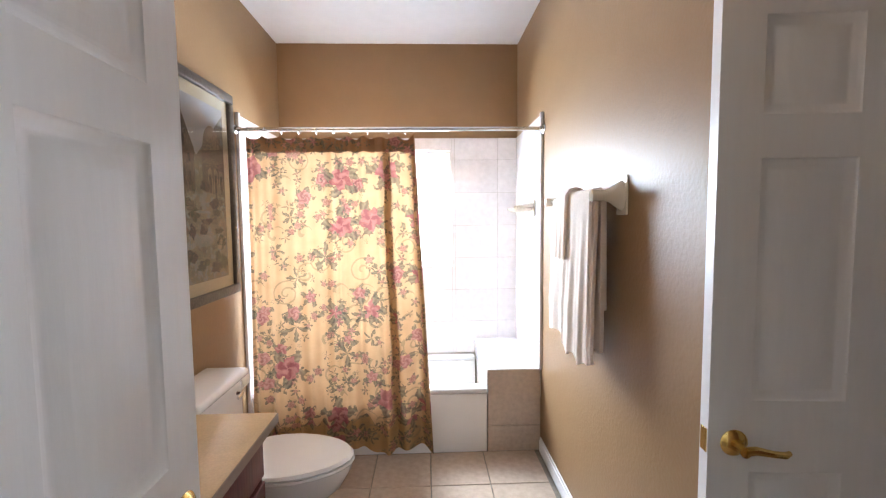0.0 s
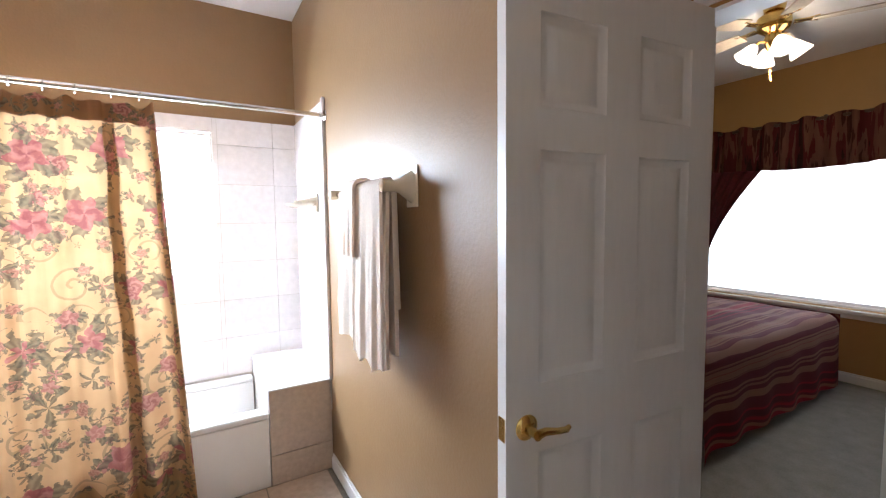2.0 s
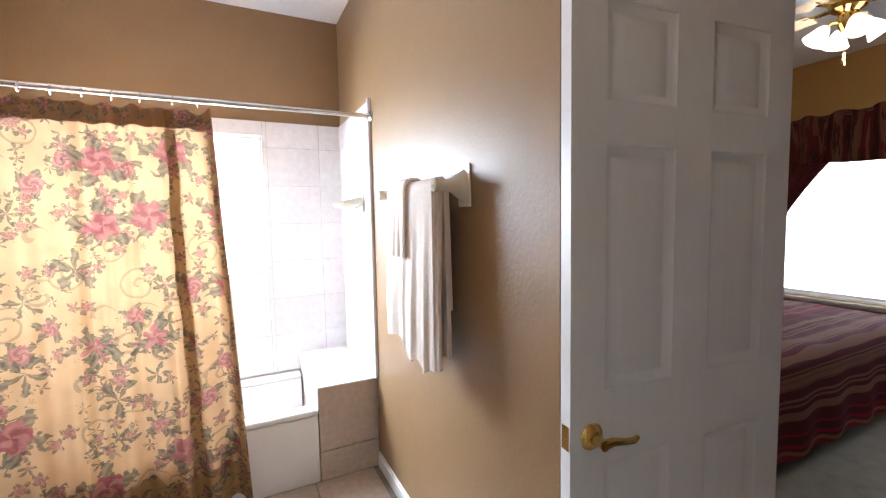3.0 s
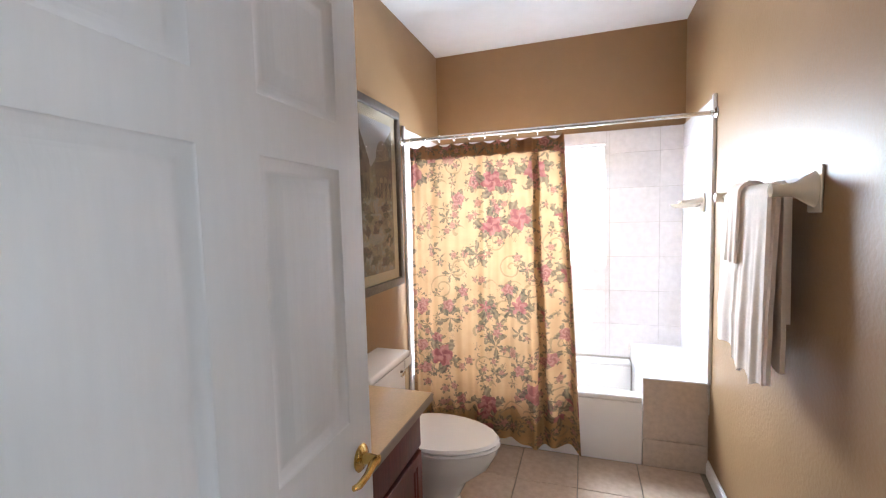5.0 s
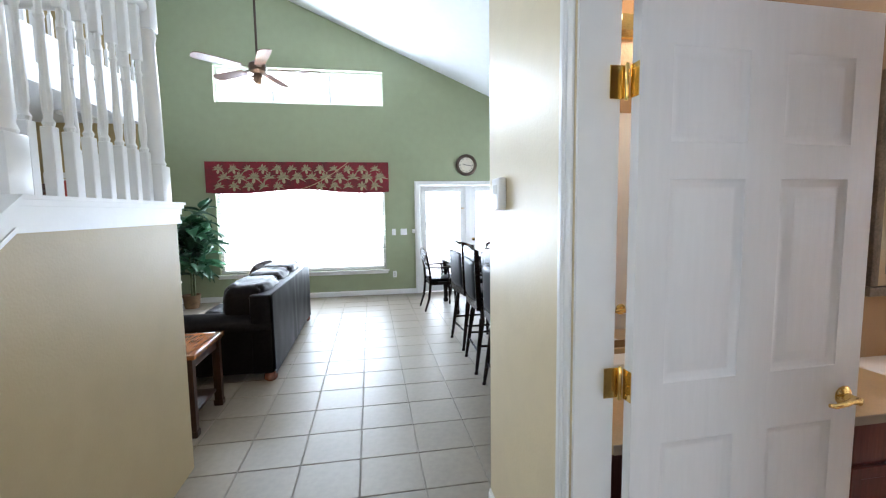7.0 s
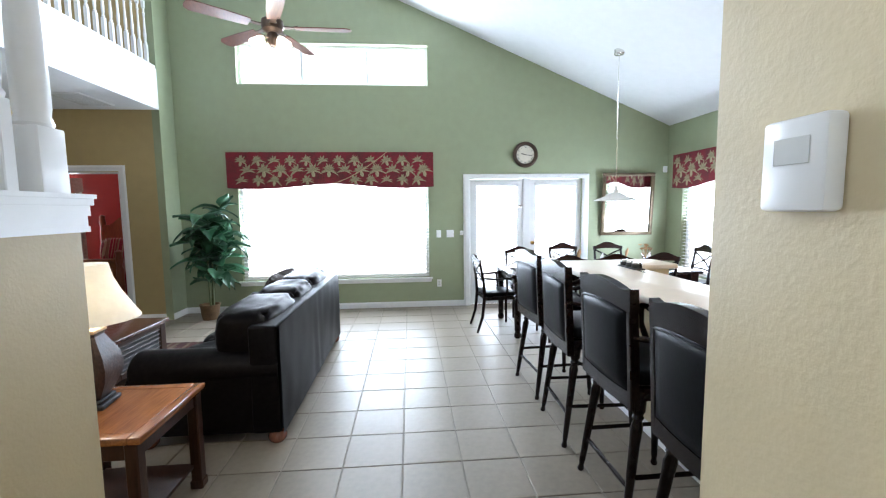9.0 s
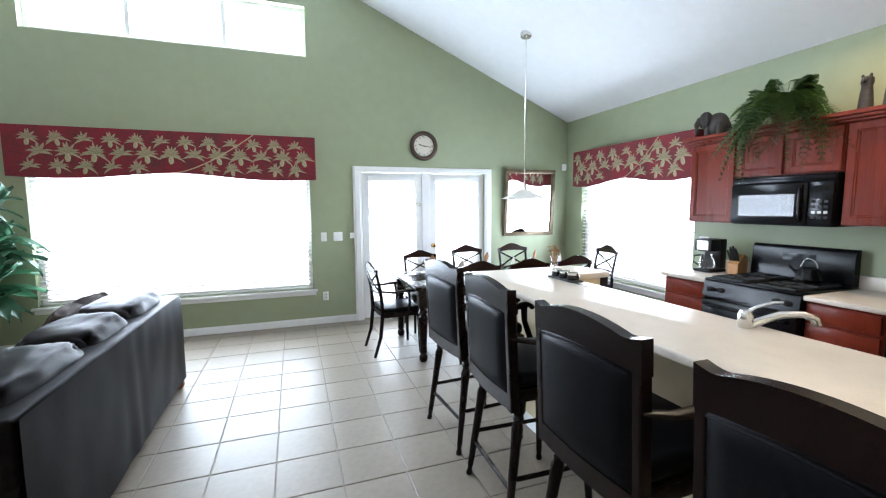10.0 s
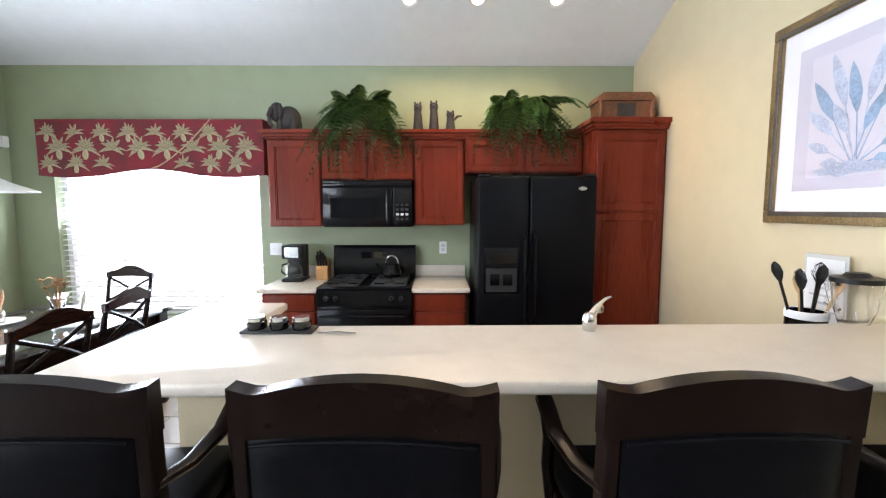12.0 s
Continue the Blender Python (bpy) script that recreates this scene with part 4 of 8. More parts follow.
for y in (-0.29, 0.29):
    bm = bmesh.new()
    grid_sheet(bm, lambda u, v: ((0.0 if u == 0 else -0.11 * u), y + (0.036 * (1 - 0.55 * min(1, u * 1.6)) * math.cos(2 * math.pi * v)), -0.0 + (0.062 * (1 - 0.68 * min(1, u * 1.8)) * math.sin(2 * math.pi * v))), 8, 20)
    lathe(bm, [(0.02, 0), (0.021, 0.01), (0, 0.018)], 16, m=Matrix.Translation((-0.108, y, 0)) @ pose(0, 0, 0, 0, -90))
    box(bm, -0.008, -0.0005, y - 0.04, y + 0.04, -0.07, 0.07, 0.003, 1)
    part("bracket", bm, CERAMIC, tb)
bm = bmesh.new()
tube(bm, [(-0.085, -0.29, 0), (-0.085, 0.29, 0)], 0.011, 12)
part("bar", bm, CERAMIC, tb)


def towel(y0, y1, front, back, off, label, thick=0.012, seed=0):
    """A terry towel folded over the bar: front and back drops with soft vertical folds and a wavy hem."""
    def fn(u, v):
        y = y0 + (y1 - y0) * v
        arc = front + back + 0.06
        s = u * arc
        r = 0.016 + off
        if s < front:
            x, z = -r, -(front - s)
        elif s < front + 0.06:
            a = math.pi * (s - front) / 0.06
            x, z = -r * math.cos(a), r * math.sin(a)
        else:
            x, z = r, -(s - front - 0.06)
        k = min(1, abs(z) * 2.2)
        fold = 0.005 * math.sin(v * 15 + seed) + 0.0025 * math.sin(v * 31 + 2 * seed + 3 * z) + 0.003 * noise.noise(Vector((v * 9, z * 12, seed)))
        hem = 0.012 * math.sin(v * 13 + seed) * max(0, abs(z) - 0.3) / 0.3
        return (x - (k * fold + 0.012 * k if x < 0 else 0.3 * k * fold), y + 0.03 * k * (v - 0.5), z - hem)
    bm = bmesh.new()
    grid_sheet(bm, fn, 70, 48, thick)
    t = solid("towel", bm, TOWEL, label, "towel", sharp=1.2)
    t.location = (BATH_E - 0.085, 2.28, 1.545)
    return t


towel(-0.29, 0.22, 0.60, 0.56, 0.0, "pale peach bath towel hanging over the bar", 0.013, 1)
towel(-0.27, -0.02, 0.63, 0.42, 0.016, "pale peach hand towel folded over the bath towel", 0.012, 4)
towel(-0.05, 0.07, 0.25, 0.2, 0.032, "small peach washcloth folded over the towels", 0.010, 7)

# toilet
tl = thing("toilet", (BATH_W, 2.33, 0), "white porcelain toilet, lid closed, beside the vanity", "toilet")
part("tank", bevel_box(0.012, 0.20, -0.215, 0.215, 0.38, 0.715, 0.03, 3), PORCELAIN, tl)
part("tank_lid", bevel_box(0.006, 0.222, -0.235, 0.235, 0.7155, 0.757, 0.018, 3), PORCELAIN, tl)


def oval(x0, x1, w, z, k=24, back=0.42):
    cx, rx = (x0 + x1) / 2, (x1 - x0) / 2
    return [(cx + rx * math.cos(2 * math.pi * i / k), w * math.sin(2 * math.pi * i / k) * (1 + 0.12 * (-math.cos(2 * math.pi * i / k))), z) for i in range(k)]


def loft(bm, rings):
    vs = [[bm.verts.new(p) for p in r] for r in rings]
    k = len(vs[0])
    for a, b in zip(vs, vs[1:]):
        for i in range(k):
            bm.faces.new((a[i], a[(i + 1) % k], b[(i + 1) % k], b[i]))
    bm.faces.new(vs[0][::-1])
    bm.faces.new(vs[-1])


bm = bmesh.new()
loft(bm, [oval(0.16, 0.60, 0.10, 0), oval(0.16, 0.59, 0.105, 0.03), oval(0.17, 0.56, 0.09, 0.12), oval(0.18, 0.60, 0.105, 0.2), oval(0.19, 0.71, 0.15, 0.29), oval(0.2, 0.75, 0.178, 0.36), oval(0.2, 0.76, 0.183, 0.395)])
part("bowl", bm, PORCELAIN, tl)
bm = bmesh.new()
loft(bm, [oval(0.21, 0.762, 0.184, 0.397), oval(0.208, 0.768, 0.188, 0.404), oval(0.21, 0.764, 0.186, 0.413)])
part("seat", bm, PORCELAIN, tl)
bm = bmesh.new()
loft(bm, [oval(0.21, 0.758, 0.182, 0.416), oval(0.207, 0.764, 0.186, 0.424), oval(0.215, 0.752, 0.178, 0.436), oval(0.26, 0.70, 0.13, 0.441)])
part("lid", bm, PORCELAIN, tl)
part("base", bevel_box(0.02, 0.3, -0.10, 0.10, 0.002, 0.38, 0.04, 3), PORCELAIN, tl)
bm = bmesh.new()
tube(bm, [(0.2, 0.14, 0.66), (0.222, 0.14, 0.66), (0.226, 0.09, 0.655)], [0.011, 0.009, 0.006], 8)
part("flush_lever", bm, CHROME, tl, "chrome flush lever")
# paper roll on the wall past the tank
roll = thing("toilet_paper_holder", (BATH_W, 2.74, 0.62), "white paper roll on a wall holder", "toilet paper")
bm = bmesh.new()
lathe(bm, [(0.02, -0.05), (0.055, -0.05), (0.056, 0.0), (0.055, 0.05), (0.02, 0.05)], 20, m=Matrix.Translation((0.075, 0, 0)) @ pose(0, 0, 0, 90))
part("roll", bm, WHITE_TRIM, roll)
for y in (-0.065, 0.065):
    part("post", bevel_box(0.001, 0.085, y - 0.012, y + 0.012, -0.02, 0.02, 0.006), CERAMIC, roll)

# vanity
va = thing("vanity_cabinet", (BATH_W, 0.62, 0), "dark cherry vanity cabinet with drawers and doors", "cabinet")
part("body", bevel_box(0.002, 0.520, 0.0, 1.31, 0.09, 0.765, 0.002, 1), CHERRY_DARK, va)
part("toe_kick", bevel_box(0.002, 0.455, 0.01, 1.30, 0.001, 0.0895, 0), CHERRY_DARK, va)


def raised_front(bm, y0, y1, z0, z1, x, depth=0.02, frame=0.045):
    """A cabinet front on a face that looks towards +x: frame, bead and sunk panel in one."""
    loops = []
    for inset, d in ((0, 0), (0, depth - 0.003), (0.003, depth), (frame - 0.002, depth), (frame + 0.003, depth * 0.72), (frame + 0.010, depth * 0.72), (frame + 0.014, depth * 0.4)):
        loops.append([bm.verts.new((x + d, p, q)) for p, q in ((y0 + inset, z0 + inset), (y1 - inset, z0 + inset), (y1 - inset, z1 - inset), (y0 + inset, z1 - inset))])
    for a, b in zip(loops, loops[1:]):
        for i in range(4):
            bm.faces.new((a[i], a[(i + 1) % 4], b[(i + 1) % 4], b[i]))
    bm.faces.new(loops[-1])
    bm.faces.new(loops[0][::-1])


for y0, y1 in ((0.03, 0.43), (0.45, 0.85), (0.87, 1.29)):
    bm = bmesh.new()
    box(bm, 0.5205, 0.538, y0, y1, 0.60, 0.745, 0.006, 2)
    part("drawer_front", bm, CHERRY_DARK, va)
    bm = bmesh.new()
    raised_front(bm, y0, y1, 0.11, 0.58, 0.5205, 0.018)
    part("cabinet_door", bm, CHERRY_DARK, va)
ct = thing("vanity_counter", (BATH_W, 0.62, 0.766), "speckled tan laminate vanity top with backsplash", "countertop")
bm = bmesh.new()
box(bm, 0.001, 0.575, -0.09, 1.33, 0, 0.036, 0.004, 2)
part("slab", bm, TAN_LAMINATE, ct)
part("edge_band", bevel_box(0.5735, 0.578, -0.088, 1.328, 0.002, 0.034, 0.001, 1), material("grey_brown_edge_band", (0.22, 0.17, 0.13), 0.4, vary=0.05), ct)
part("backsplash", bevel_box(0.001, 0.018, -0.088, 1.32, 0.0365, 0.13, 0.003, 1), TAN_LAMINATE, ct)
mi = thing("wall_mirror", (BATH_W, 0.6, 0.93), "large frameless wall mirror over the vanity", "mirror")
part("glass", bevel_box(0.001, 0.006, 0, 1.36, 0, 1.0, 0.001, 1), MIRROR, mi)
vl = thing("vanity_light", (BATH_W, 1.05, 2.28), "brass vanity light bar, glowing warm", "wall lamp")
part("backplate", bevel_box(0.001, 0.03, -0.35, 0.35, -0.05, 0.05, 0.006), BRASS, vl)
BULB_WARM = glow_material("warm_lit_bulb_glass", (1.0, 0.72, 0.38), 9)
for y in (-0.26, 0, 0.26):
    bm = bmesh.new()
    bmesh.ops.create_uvsphere(bm, u_segments=16, v_segments=10, radius=0.045, matrix=Matrix.Translation((0.078, y, 0)))
    part("globe", bm, BULB_WARM, vl)
soap = thing("tissue_box", (BATH_W + 0.07, 0.86, 0.803), "white tissue box on the vanity top", "tissue box")
part("carton", bevel_box(0, 0.12, -0.12, 0.12, 0, 0.09, 0.003, 1), WHITE_TRIM, soap)


def framed_picture(place, turn, w, h, frame_w, frame_mat, mat_w, art, label, mount=None, gilt=None):
    """A framed print; local x runs along the wall, y is out of the wall."""
    p = thing("framed_picture", place, label, "picture", turn=turn)
    bm = bmesh.new()
    for a, b, c, d in ((-w / 2, w / 2, h / 2 - frame_w, h / 2), (-w / 2, w / 2, -h / 2, -h / 2 + frame_w), (-w / 2, -w / 2 + frame_w, -h / 2 + frame_w, h / 2 - frame_w), (w / 2 - frame_w, w / 2, -h / 2 + frame_w, h / 2 - frame_w)):
        box(bm, a, b, 0.002, 0.03, c, d, 0.008, 2)
    f = part("frame", bm, frame_mat, p)
    if gilt:
        bm = bmesh.new()
        g, e = frame_w * 0.62, frame_w
        for a, b, c, d in ((-w / 2 + g, w / 2 - g, h / 2 - e, h / 2 - g), (-w / 2 + g, w / 2 - g, -h / 2 + g, -h / 2 + e), (-w / 2 + g, -w / 2 + e, -h / 2 + e, h / 2 - e), (w / 2 - e, w / 2 - g, -h / 2 + e, h / 2 - e)):
            box(bm, a, b, 0.025, 0.034, c, d, 0.003, 1)
        part("inner_fillet", bm, gilt, f)
    iw, ih = w / 2 - frame_w, h / 2 - frame_w
    part("mount", bevel_box(-iw - 0.004, iw + 0.004, 0.003, 0.010, -ih - 0.004, ih + 0.004, 0), mount or WHITE_TRIM, p)
    part("print", bevel_box(-iw + mat_w, iw - mat_w, 0.0101, 0.012, -ih + mat_w, ih - mat_w, 0), art, p)
    part("glazing", bevel_box(-iw - 0.003, iw + 0.003, 0.0165, 0.018, -ih - 0.003, ih + 0.003, 0), PICTURE_GLASS, p).visible_shadow = False
    return p


def courtyard_print(name):
    """A dim painted courtyard: pale sky over arches, mottled ochre and olive below."""
    m = bpy.data.materials.new(name)
    m.use_nodes = True
    n, l = m.node_tree.nodes, m.node_tree.links
    co = n.new("ShaderNodeTexCoord")
    sep = n.new("ShaderNodeSeparateXYZ")
    l.new(co.outputs["Object"], sep.inputs[0])
    v = noise_of(n, l, co.outputs["Object"], 9, 6)
    w = noise_of(n, l, co.outputs["Object"], 28, 6)
    low = mixc(n, l, v, (0.03, 0.03, 0.022), (0.27, 0.215, 0.14))
    low = mixc(n, l, mth(n, l, "MULTIPLY", mth(n, l, "GREATER_THAN", w, 0.55), 0.8), low, (0.18, 0.195, 0.19))
    skyc = mixc(n, l, v, (0.27, 0.29, 0.32), (0.40, 0.36, 0.31))
    edge = mth(n, l, "GREATER_THAN", mth(n, l, "ADD", sep.outputs[2], mth(n, l, "MULTIPLY", mth(n, l, "ABSOLUTE", mth(n, l, "SUBTRACT", sep.outputs[0], 0.03)), -0.9)), 0.17)
    b = n["Principled BSDF"]
    l.new(mixc(n, l, edge, low, skyc), b.inputs["Base Color"])
    b.inputs["Roughness"].default_value = 0.6
    return m


PEWTER = material("carved_pewter_wood_frame", (0.10, 0.08, 0.062), 0.45, vary=0.3, scale=18, bump=0.5, bump_scale=50)
GILT = material("worn_gilt", (0.30, 0.20, 0.09), 0.4, metal=0.5, vary=0.3, scale=25, bump=0.5, bump_scale=60)
CREAM_MOUNT = material("cream_mount_board", (0.46, 0.40, 0.28), 0.8, vary=0.03)
court = framed_picture((BATH_W, 2.60, 1.615), -90, 0.70, 1.10, 0.05, PEWTER, 0.06, courtyard_print("courtyard_print"), "framed print of an old courtyard, cream mount", CREAM_MOUNT)

PALE_STONE = material("printed_pale_stone", (0.24, 0.18, 0.125), 0.7, vary=0.3, scale=16)
DIM_STONE = material("printed_dim_stone", (0.115, 0.09, 0.06), 0.7, vary=0.4, scale=16)
SHADE_INK = material("printed_brown_shade", (0.035, 0.028, 0.022), 0.7, vary=0.4, scale=20)
OLIVE_INK = material("printed_olive_foliage", (0.06, 0.062, 0.035), 0.8, vary=0.7, scale=26)
LIGHT_INK = material("printed_grey_water", (0.20, 0.20, 0.18), 0.7, vary=0.3, scale=26)


def print_shape(pts, ink, layer, name="printed_shape"):
    bm = bmesh.new()
    prism(bm, pts, 0.0122 + 0.0004 * layer, 0.0125 + 0.0004 * layer, "y")
    part(name, bm, ink, court)


def arch_pts(x0, x1, z0, z1):
    r = abs(x1 - x0) / 2
    return [(x0, z0), (x1, z0)] + [((x0 + x1) / 2 + (x1 - x0) / 2 * math.cos(t), z1 + r * math.sin(t)) for t in np.linspace(0, math.pi, 9)]


# local +x of the print runs south along the wall
print_shape([(0.22, -0.02), (0.235, 0.42), (0.19, 0.43), (0.05, 0.20), (0.05, 0.0)], DIM_STONE, 0, "printed_wall")
print_shape([(-0.235, -0.02), (-0.235, 0.24), (-0.02, 0.20), (-0.02, 0.0)], DIM_STONE, 0, "printed_wall")
print_shape([(-0.20, 0.23), (-0.03, 0.20)] + [(-0.115 + 0.085 * math.cos(t), 0.215 + 0.12 * math.sin(t)) for t in np.linspace(0.1, math.pi - 0.1, 14)], PALE_STONE, 1, "printed_dome")
for i, x in enumerate((0.19, 0.14, 0.095)):
    print_shape(arch_pts(x - 0.017 + 0.003 * i, x + 0.017 - 0.003 * i, 0.27 - 0.07 * i, 0.32 - 0.08 * i), SHADE_INK, 1, "printed_arch")
    print_shape(arch_pts(x - 0.02 + 0.003 * i, x + 0.02 - 0.003 * i, 0.02, 0.12 - 0.02 * i), SHADE_INK, 1, "printed_arch")
for x in (-0.20, -0.145, -0.09):
    print_shape(arch_pts(x - 0.02, x + 0.02, 0.0, 0.10), PALE_STONE, 2, "printed_arch")
    print_shape(arch_pts(x - 0.012, x + 0.012, 0.0, 0.08), SHADE_INK, 3, "printed_arch")
rr = random.Random(21)
for i in range(34):
    x, z, w, h = rr.uniform(-0.2, 0.2), rr.uniform(-0.40, 0.03), rr.uniform(0.015, 0.05), rr.uniform(0.01, 0.035)
    print_shape([(x + w * math.cos(t) * (1 + 0.3 * math.sin(5 * t + i)), z + h * math.sin(t) * (1 + 0.3 * math.sin(4 * t + i))) for t in np.linspace(0, 2 * math.pi, 15)[:-1]], (OLIVE_INK, SHADE_INK, DIM_STONE)[i % 3], 4 + i % 5, "printed_foliage")
for x, z, w, h in ((0.0, -0.02, 0.045, 0.006), (0.0, -0.10, 0.07, 0.008), (0.0, -0.06, 0.008, 0.045), (0.0, -0.24, 0.09, 0.03)):
    print_shape([(x + w * math.cos(t), z + h * math.sin(t)) for t in np.linspace(0, 2 * math.pi, 15)[:-1]], LIGHT_INK, 9, "printed_fountain")
for i in range(9):
    x, z = -0.17 + rr.uniform(-0.035, 0.035), -0.22 + rr.uniform(-0.08, 0.08)
    print_shape([(x + 0.012 * math.cos(t), z + 0.012 * math.sin(t)) for t in np.linspace(0, 2 * math.pi, 8)[:-1]], PALE_STONE, 10, "printed_flower")

# ---- stairs beside the hall ----
ST_Y, ST_T = -1.27, 0.12
KNEE_X, POST_X, END_X, CAP_Z = -0.265, -0.345, -1.40, 1.47
bm = bmesh.new()
drop = 0.70
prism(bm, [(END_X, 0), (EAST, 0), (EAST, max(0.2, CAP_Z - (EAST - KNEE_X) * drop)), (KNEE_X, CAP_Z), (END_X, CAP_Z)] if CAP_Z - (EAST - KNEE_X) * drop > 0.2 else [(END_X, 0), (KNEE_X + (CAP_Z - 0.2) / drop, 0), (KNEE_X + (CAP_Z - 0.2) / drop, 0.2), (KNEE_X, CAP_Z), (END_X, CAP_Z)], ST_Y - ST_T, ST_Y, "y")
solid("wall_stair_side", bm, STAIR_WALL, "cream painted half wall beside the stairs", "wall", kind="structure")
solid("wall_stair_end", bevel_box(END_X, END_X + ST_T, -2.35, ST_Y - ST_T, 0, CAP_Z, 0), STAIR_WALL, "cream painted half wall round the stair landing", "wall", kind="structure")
solid("floor_landing", bevel_box(END_X + ST_T, KNEE_X + 0.1, -2.35, ST_Y - ST_T, 0.0, 0.95, 0), CARPET, "carpeted stair landing", "floor", kind="structure")
for k in range(5):
    solid("stair_step", bevel_box(KNEE_X + 0.1 + k * 0.27, KNEE_X + 0.1 + (k + 1) * 0.27, -2.35, ST_Y - ST_T, 0, 0.95 - 0.19 * (k + 1) + 0.0, 0.01), CARPET, "carpeted stair step", "step", kind="structure") if 0.95 - 0.19 * (k + 1) > 0.02 else None
rail = thing("stair_railing", (0, ST_Y - 0.06, CAP_Z), "white turned baluster railing on the stair wall", "railing")


def cap_run(bm, p, q, axis="x"):
    """A moulded cap between two points on the half wall."""
    d = Vector(q) - Vector(p)
    for y0, y1, z0, z1 in ((-0.095, 0.095, 0.085, 0.106), (-0.105, 0.105, 0.106, 0.120), (-0.082, 0.082, 0.052, 0.085), (-0.072, 0.072, 0.018, 0.052), (-0.078, 0.078, 0.0, 0.018)):
        vs = []
        for o in (p, q):
            for y, z in ((y0, z0), (y1, z0), (y1, z1), (y0, z1)):
                vs.append(bm.verts.new((o[0], o[1] + y, o[2] + z) if axis == "x" else (o[0] + y, o[1], o[2] + z)))
        for f in ((0, 1, 2, 3), (7, 6, 5, 4), (0, 4, 5, 1), (1, 5, 6, 2), (2, 6, 7, 3), (3, 7, 4, 0)):
            bm.faces.new([vs[i] for i in f])


for run in (((END_X - 0.02, 0, 0), (KNEE_X, 0, 0)), ((KNEE_X, 0, 0), (KNEE_X + 1.5, 0, -1.5 * drop)), ((END_X + 0.06, -0.11, 0), (END_X + 0.06, -1.08, 0), "y")):
    bm = bmesh.new()
    cap_run(bm, *run)
    part("cap", bm, WHITE_TRIM, rail)
bm = bmesh.new()
box(bm, -0.02, 0.02, -0.02, 0.02, 0.0, 0.26, 0.003, 1)
lathe(bm, [(0.017, 0.26), (0.021, 0.275), (0.013, 0.29), (0.017, 0.33), (0.019, 0.38), (0.014, 0.46), (0.012, 0.60), (0.013, 0.64), (0.018, 0.65), (0.012, 0.67), (0.013, 0.72)], 10)
box(bm, -0.018, 0.018, -0.018, 0.018, 0.72, 1.0, 0.003, 1)
bal_mesh = mesh_of("baluster", bm, WHITE_TRIM)


def baluster(parent, x, y, z):
    ob = new("baluster", bal_mesh)
    ob.parent = parent
    ob.location = (x, y, z)


def newel(parent, x, y, z, top=1.05, lo=0.0):
    bm = bmesh.new()
    box(bm, x - 0.05, x + 0.05, y - 0.05, y + 0.05, z + lo, z + 0.20, 0.006, 2)
    lathe(bm, [(0.045, 0.20), (0.05, 0.21), (0.042, 0.235), (0.046, 0.26), (0.044, 0.5), (0.036, 0.85), (0.044, 0.88), (0.038, 0.91)], 16, at=(x, y, z))
    box(bm, x - 0.042, x + 0.042, y - 0.042, y + 0.042, z + 0.91, z + top, 0.006, 2)
    part("newel_post", bm, WHITE_TRIM, parent)


newel(rail, POST_X, 0, 0.118, 1.1)
newel(rail, END_X + 0.06, 0, 0.118, 1.1)
for i in range(1, 9):
    baluster(rail, END_X + 0.06 + i * (POST_X - END_X - 0.06) / 9, 0, 0.118)
for i in range(1, 8):
    baluster(rail, END_X + 0.06, -i * 0.125, 0.118)
for i in range(1, 8):
    baluster(rail, POST_X + i * 0.12, 0, 0.118 - max(0, POST_X + i * 0.12 - KNEE_X) * drop)
bm = bmesh.new()
for p, q in (((END_X + 0.06, 0, 1.14), (KNEE_X, 0, 1.14)), ((KNEE_X, 0, 1.14), (KNEE_X + 1.2, 0, 1.14 - 1.2 * drop)), ((END_X + 0.06, 0, 1.14), (END_X + 0.06, -1.05, 1.14))):
    tube(bm, [p, q], 0.034, 12)
part("handrail", bm, WHITE_TRIM, rail)
# upstairs railing along the loft edge
lr = thing("loft_railing", (0, LOFT_Y - 0.07, LOFT_Z1), "white turned baluster railing along the upper floor edge", "railing")
part("shoe_rail", bevel_box(-6.14, EAST - 0.01, -0.05, 0.07, 0.001, 0.04, 0.006), WHITE_TRIM, lr)
for i in range(66):
    baluster(lr, -6.08 + i * 0.13, 0, 0.035)
bm = bmesh.new()
tube(bm, [(-6.14, 0, 1.06), (EAST - 0.01, 0, 1.06)], 0.034, 12)
part("handrail", bm, WHITE_TRIM, lr)

# ---- kitchen ----
BLACK_GLOSS = material("glossy_black_enamel", (0.004, 0.004, 0.005), 0.2, vary=0.1, scale=8, spec=0.2)
BLACK_SATIN = material("black_textured_appliance", (0.005, 0.005, 0.006), 0.34, vary=0.1, scale=12, bump=0.04, bump_scale=200, spec=0.09)
BLACK_PLASTIC = material("black_plastic", (0.009, 0.009, 0.009), 0.4, vary=0.1, spec=0.3)
DARK_GLASS = material("smoked_oven_glass", (0.006, 0.007, 0.008), 0.06, vary=0.05)
IRON = material("cast_iron", (0.018, 0.018, 0.018), 0.6, vary=0.2, scale=20, bump=0.3)
STEEL = material("stainless_steel", (0.55, 0.55, 0.54), 0.25, metal=1.0, vary=0.05)
PALE_GREY = material("pale_grey_print", (0.55, 0.55, 0.53), 0.6, vary=0.02)


def front_y(bm, x0, x1, z0, z1, y, depth=0.02, frame=0.05):
    """A cabinet front on a face that looks towards -y: frame, bead and sunk panel in one."""
    vs0 = set(bm.verts)
    raised_front(bm, x0, x1, z0, z1, 0, depth, frame)
    for v in bm.verts:
        if v not in vs0:
            v.co = Vector((v.co.y, y - v.co.x, v.co.z))


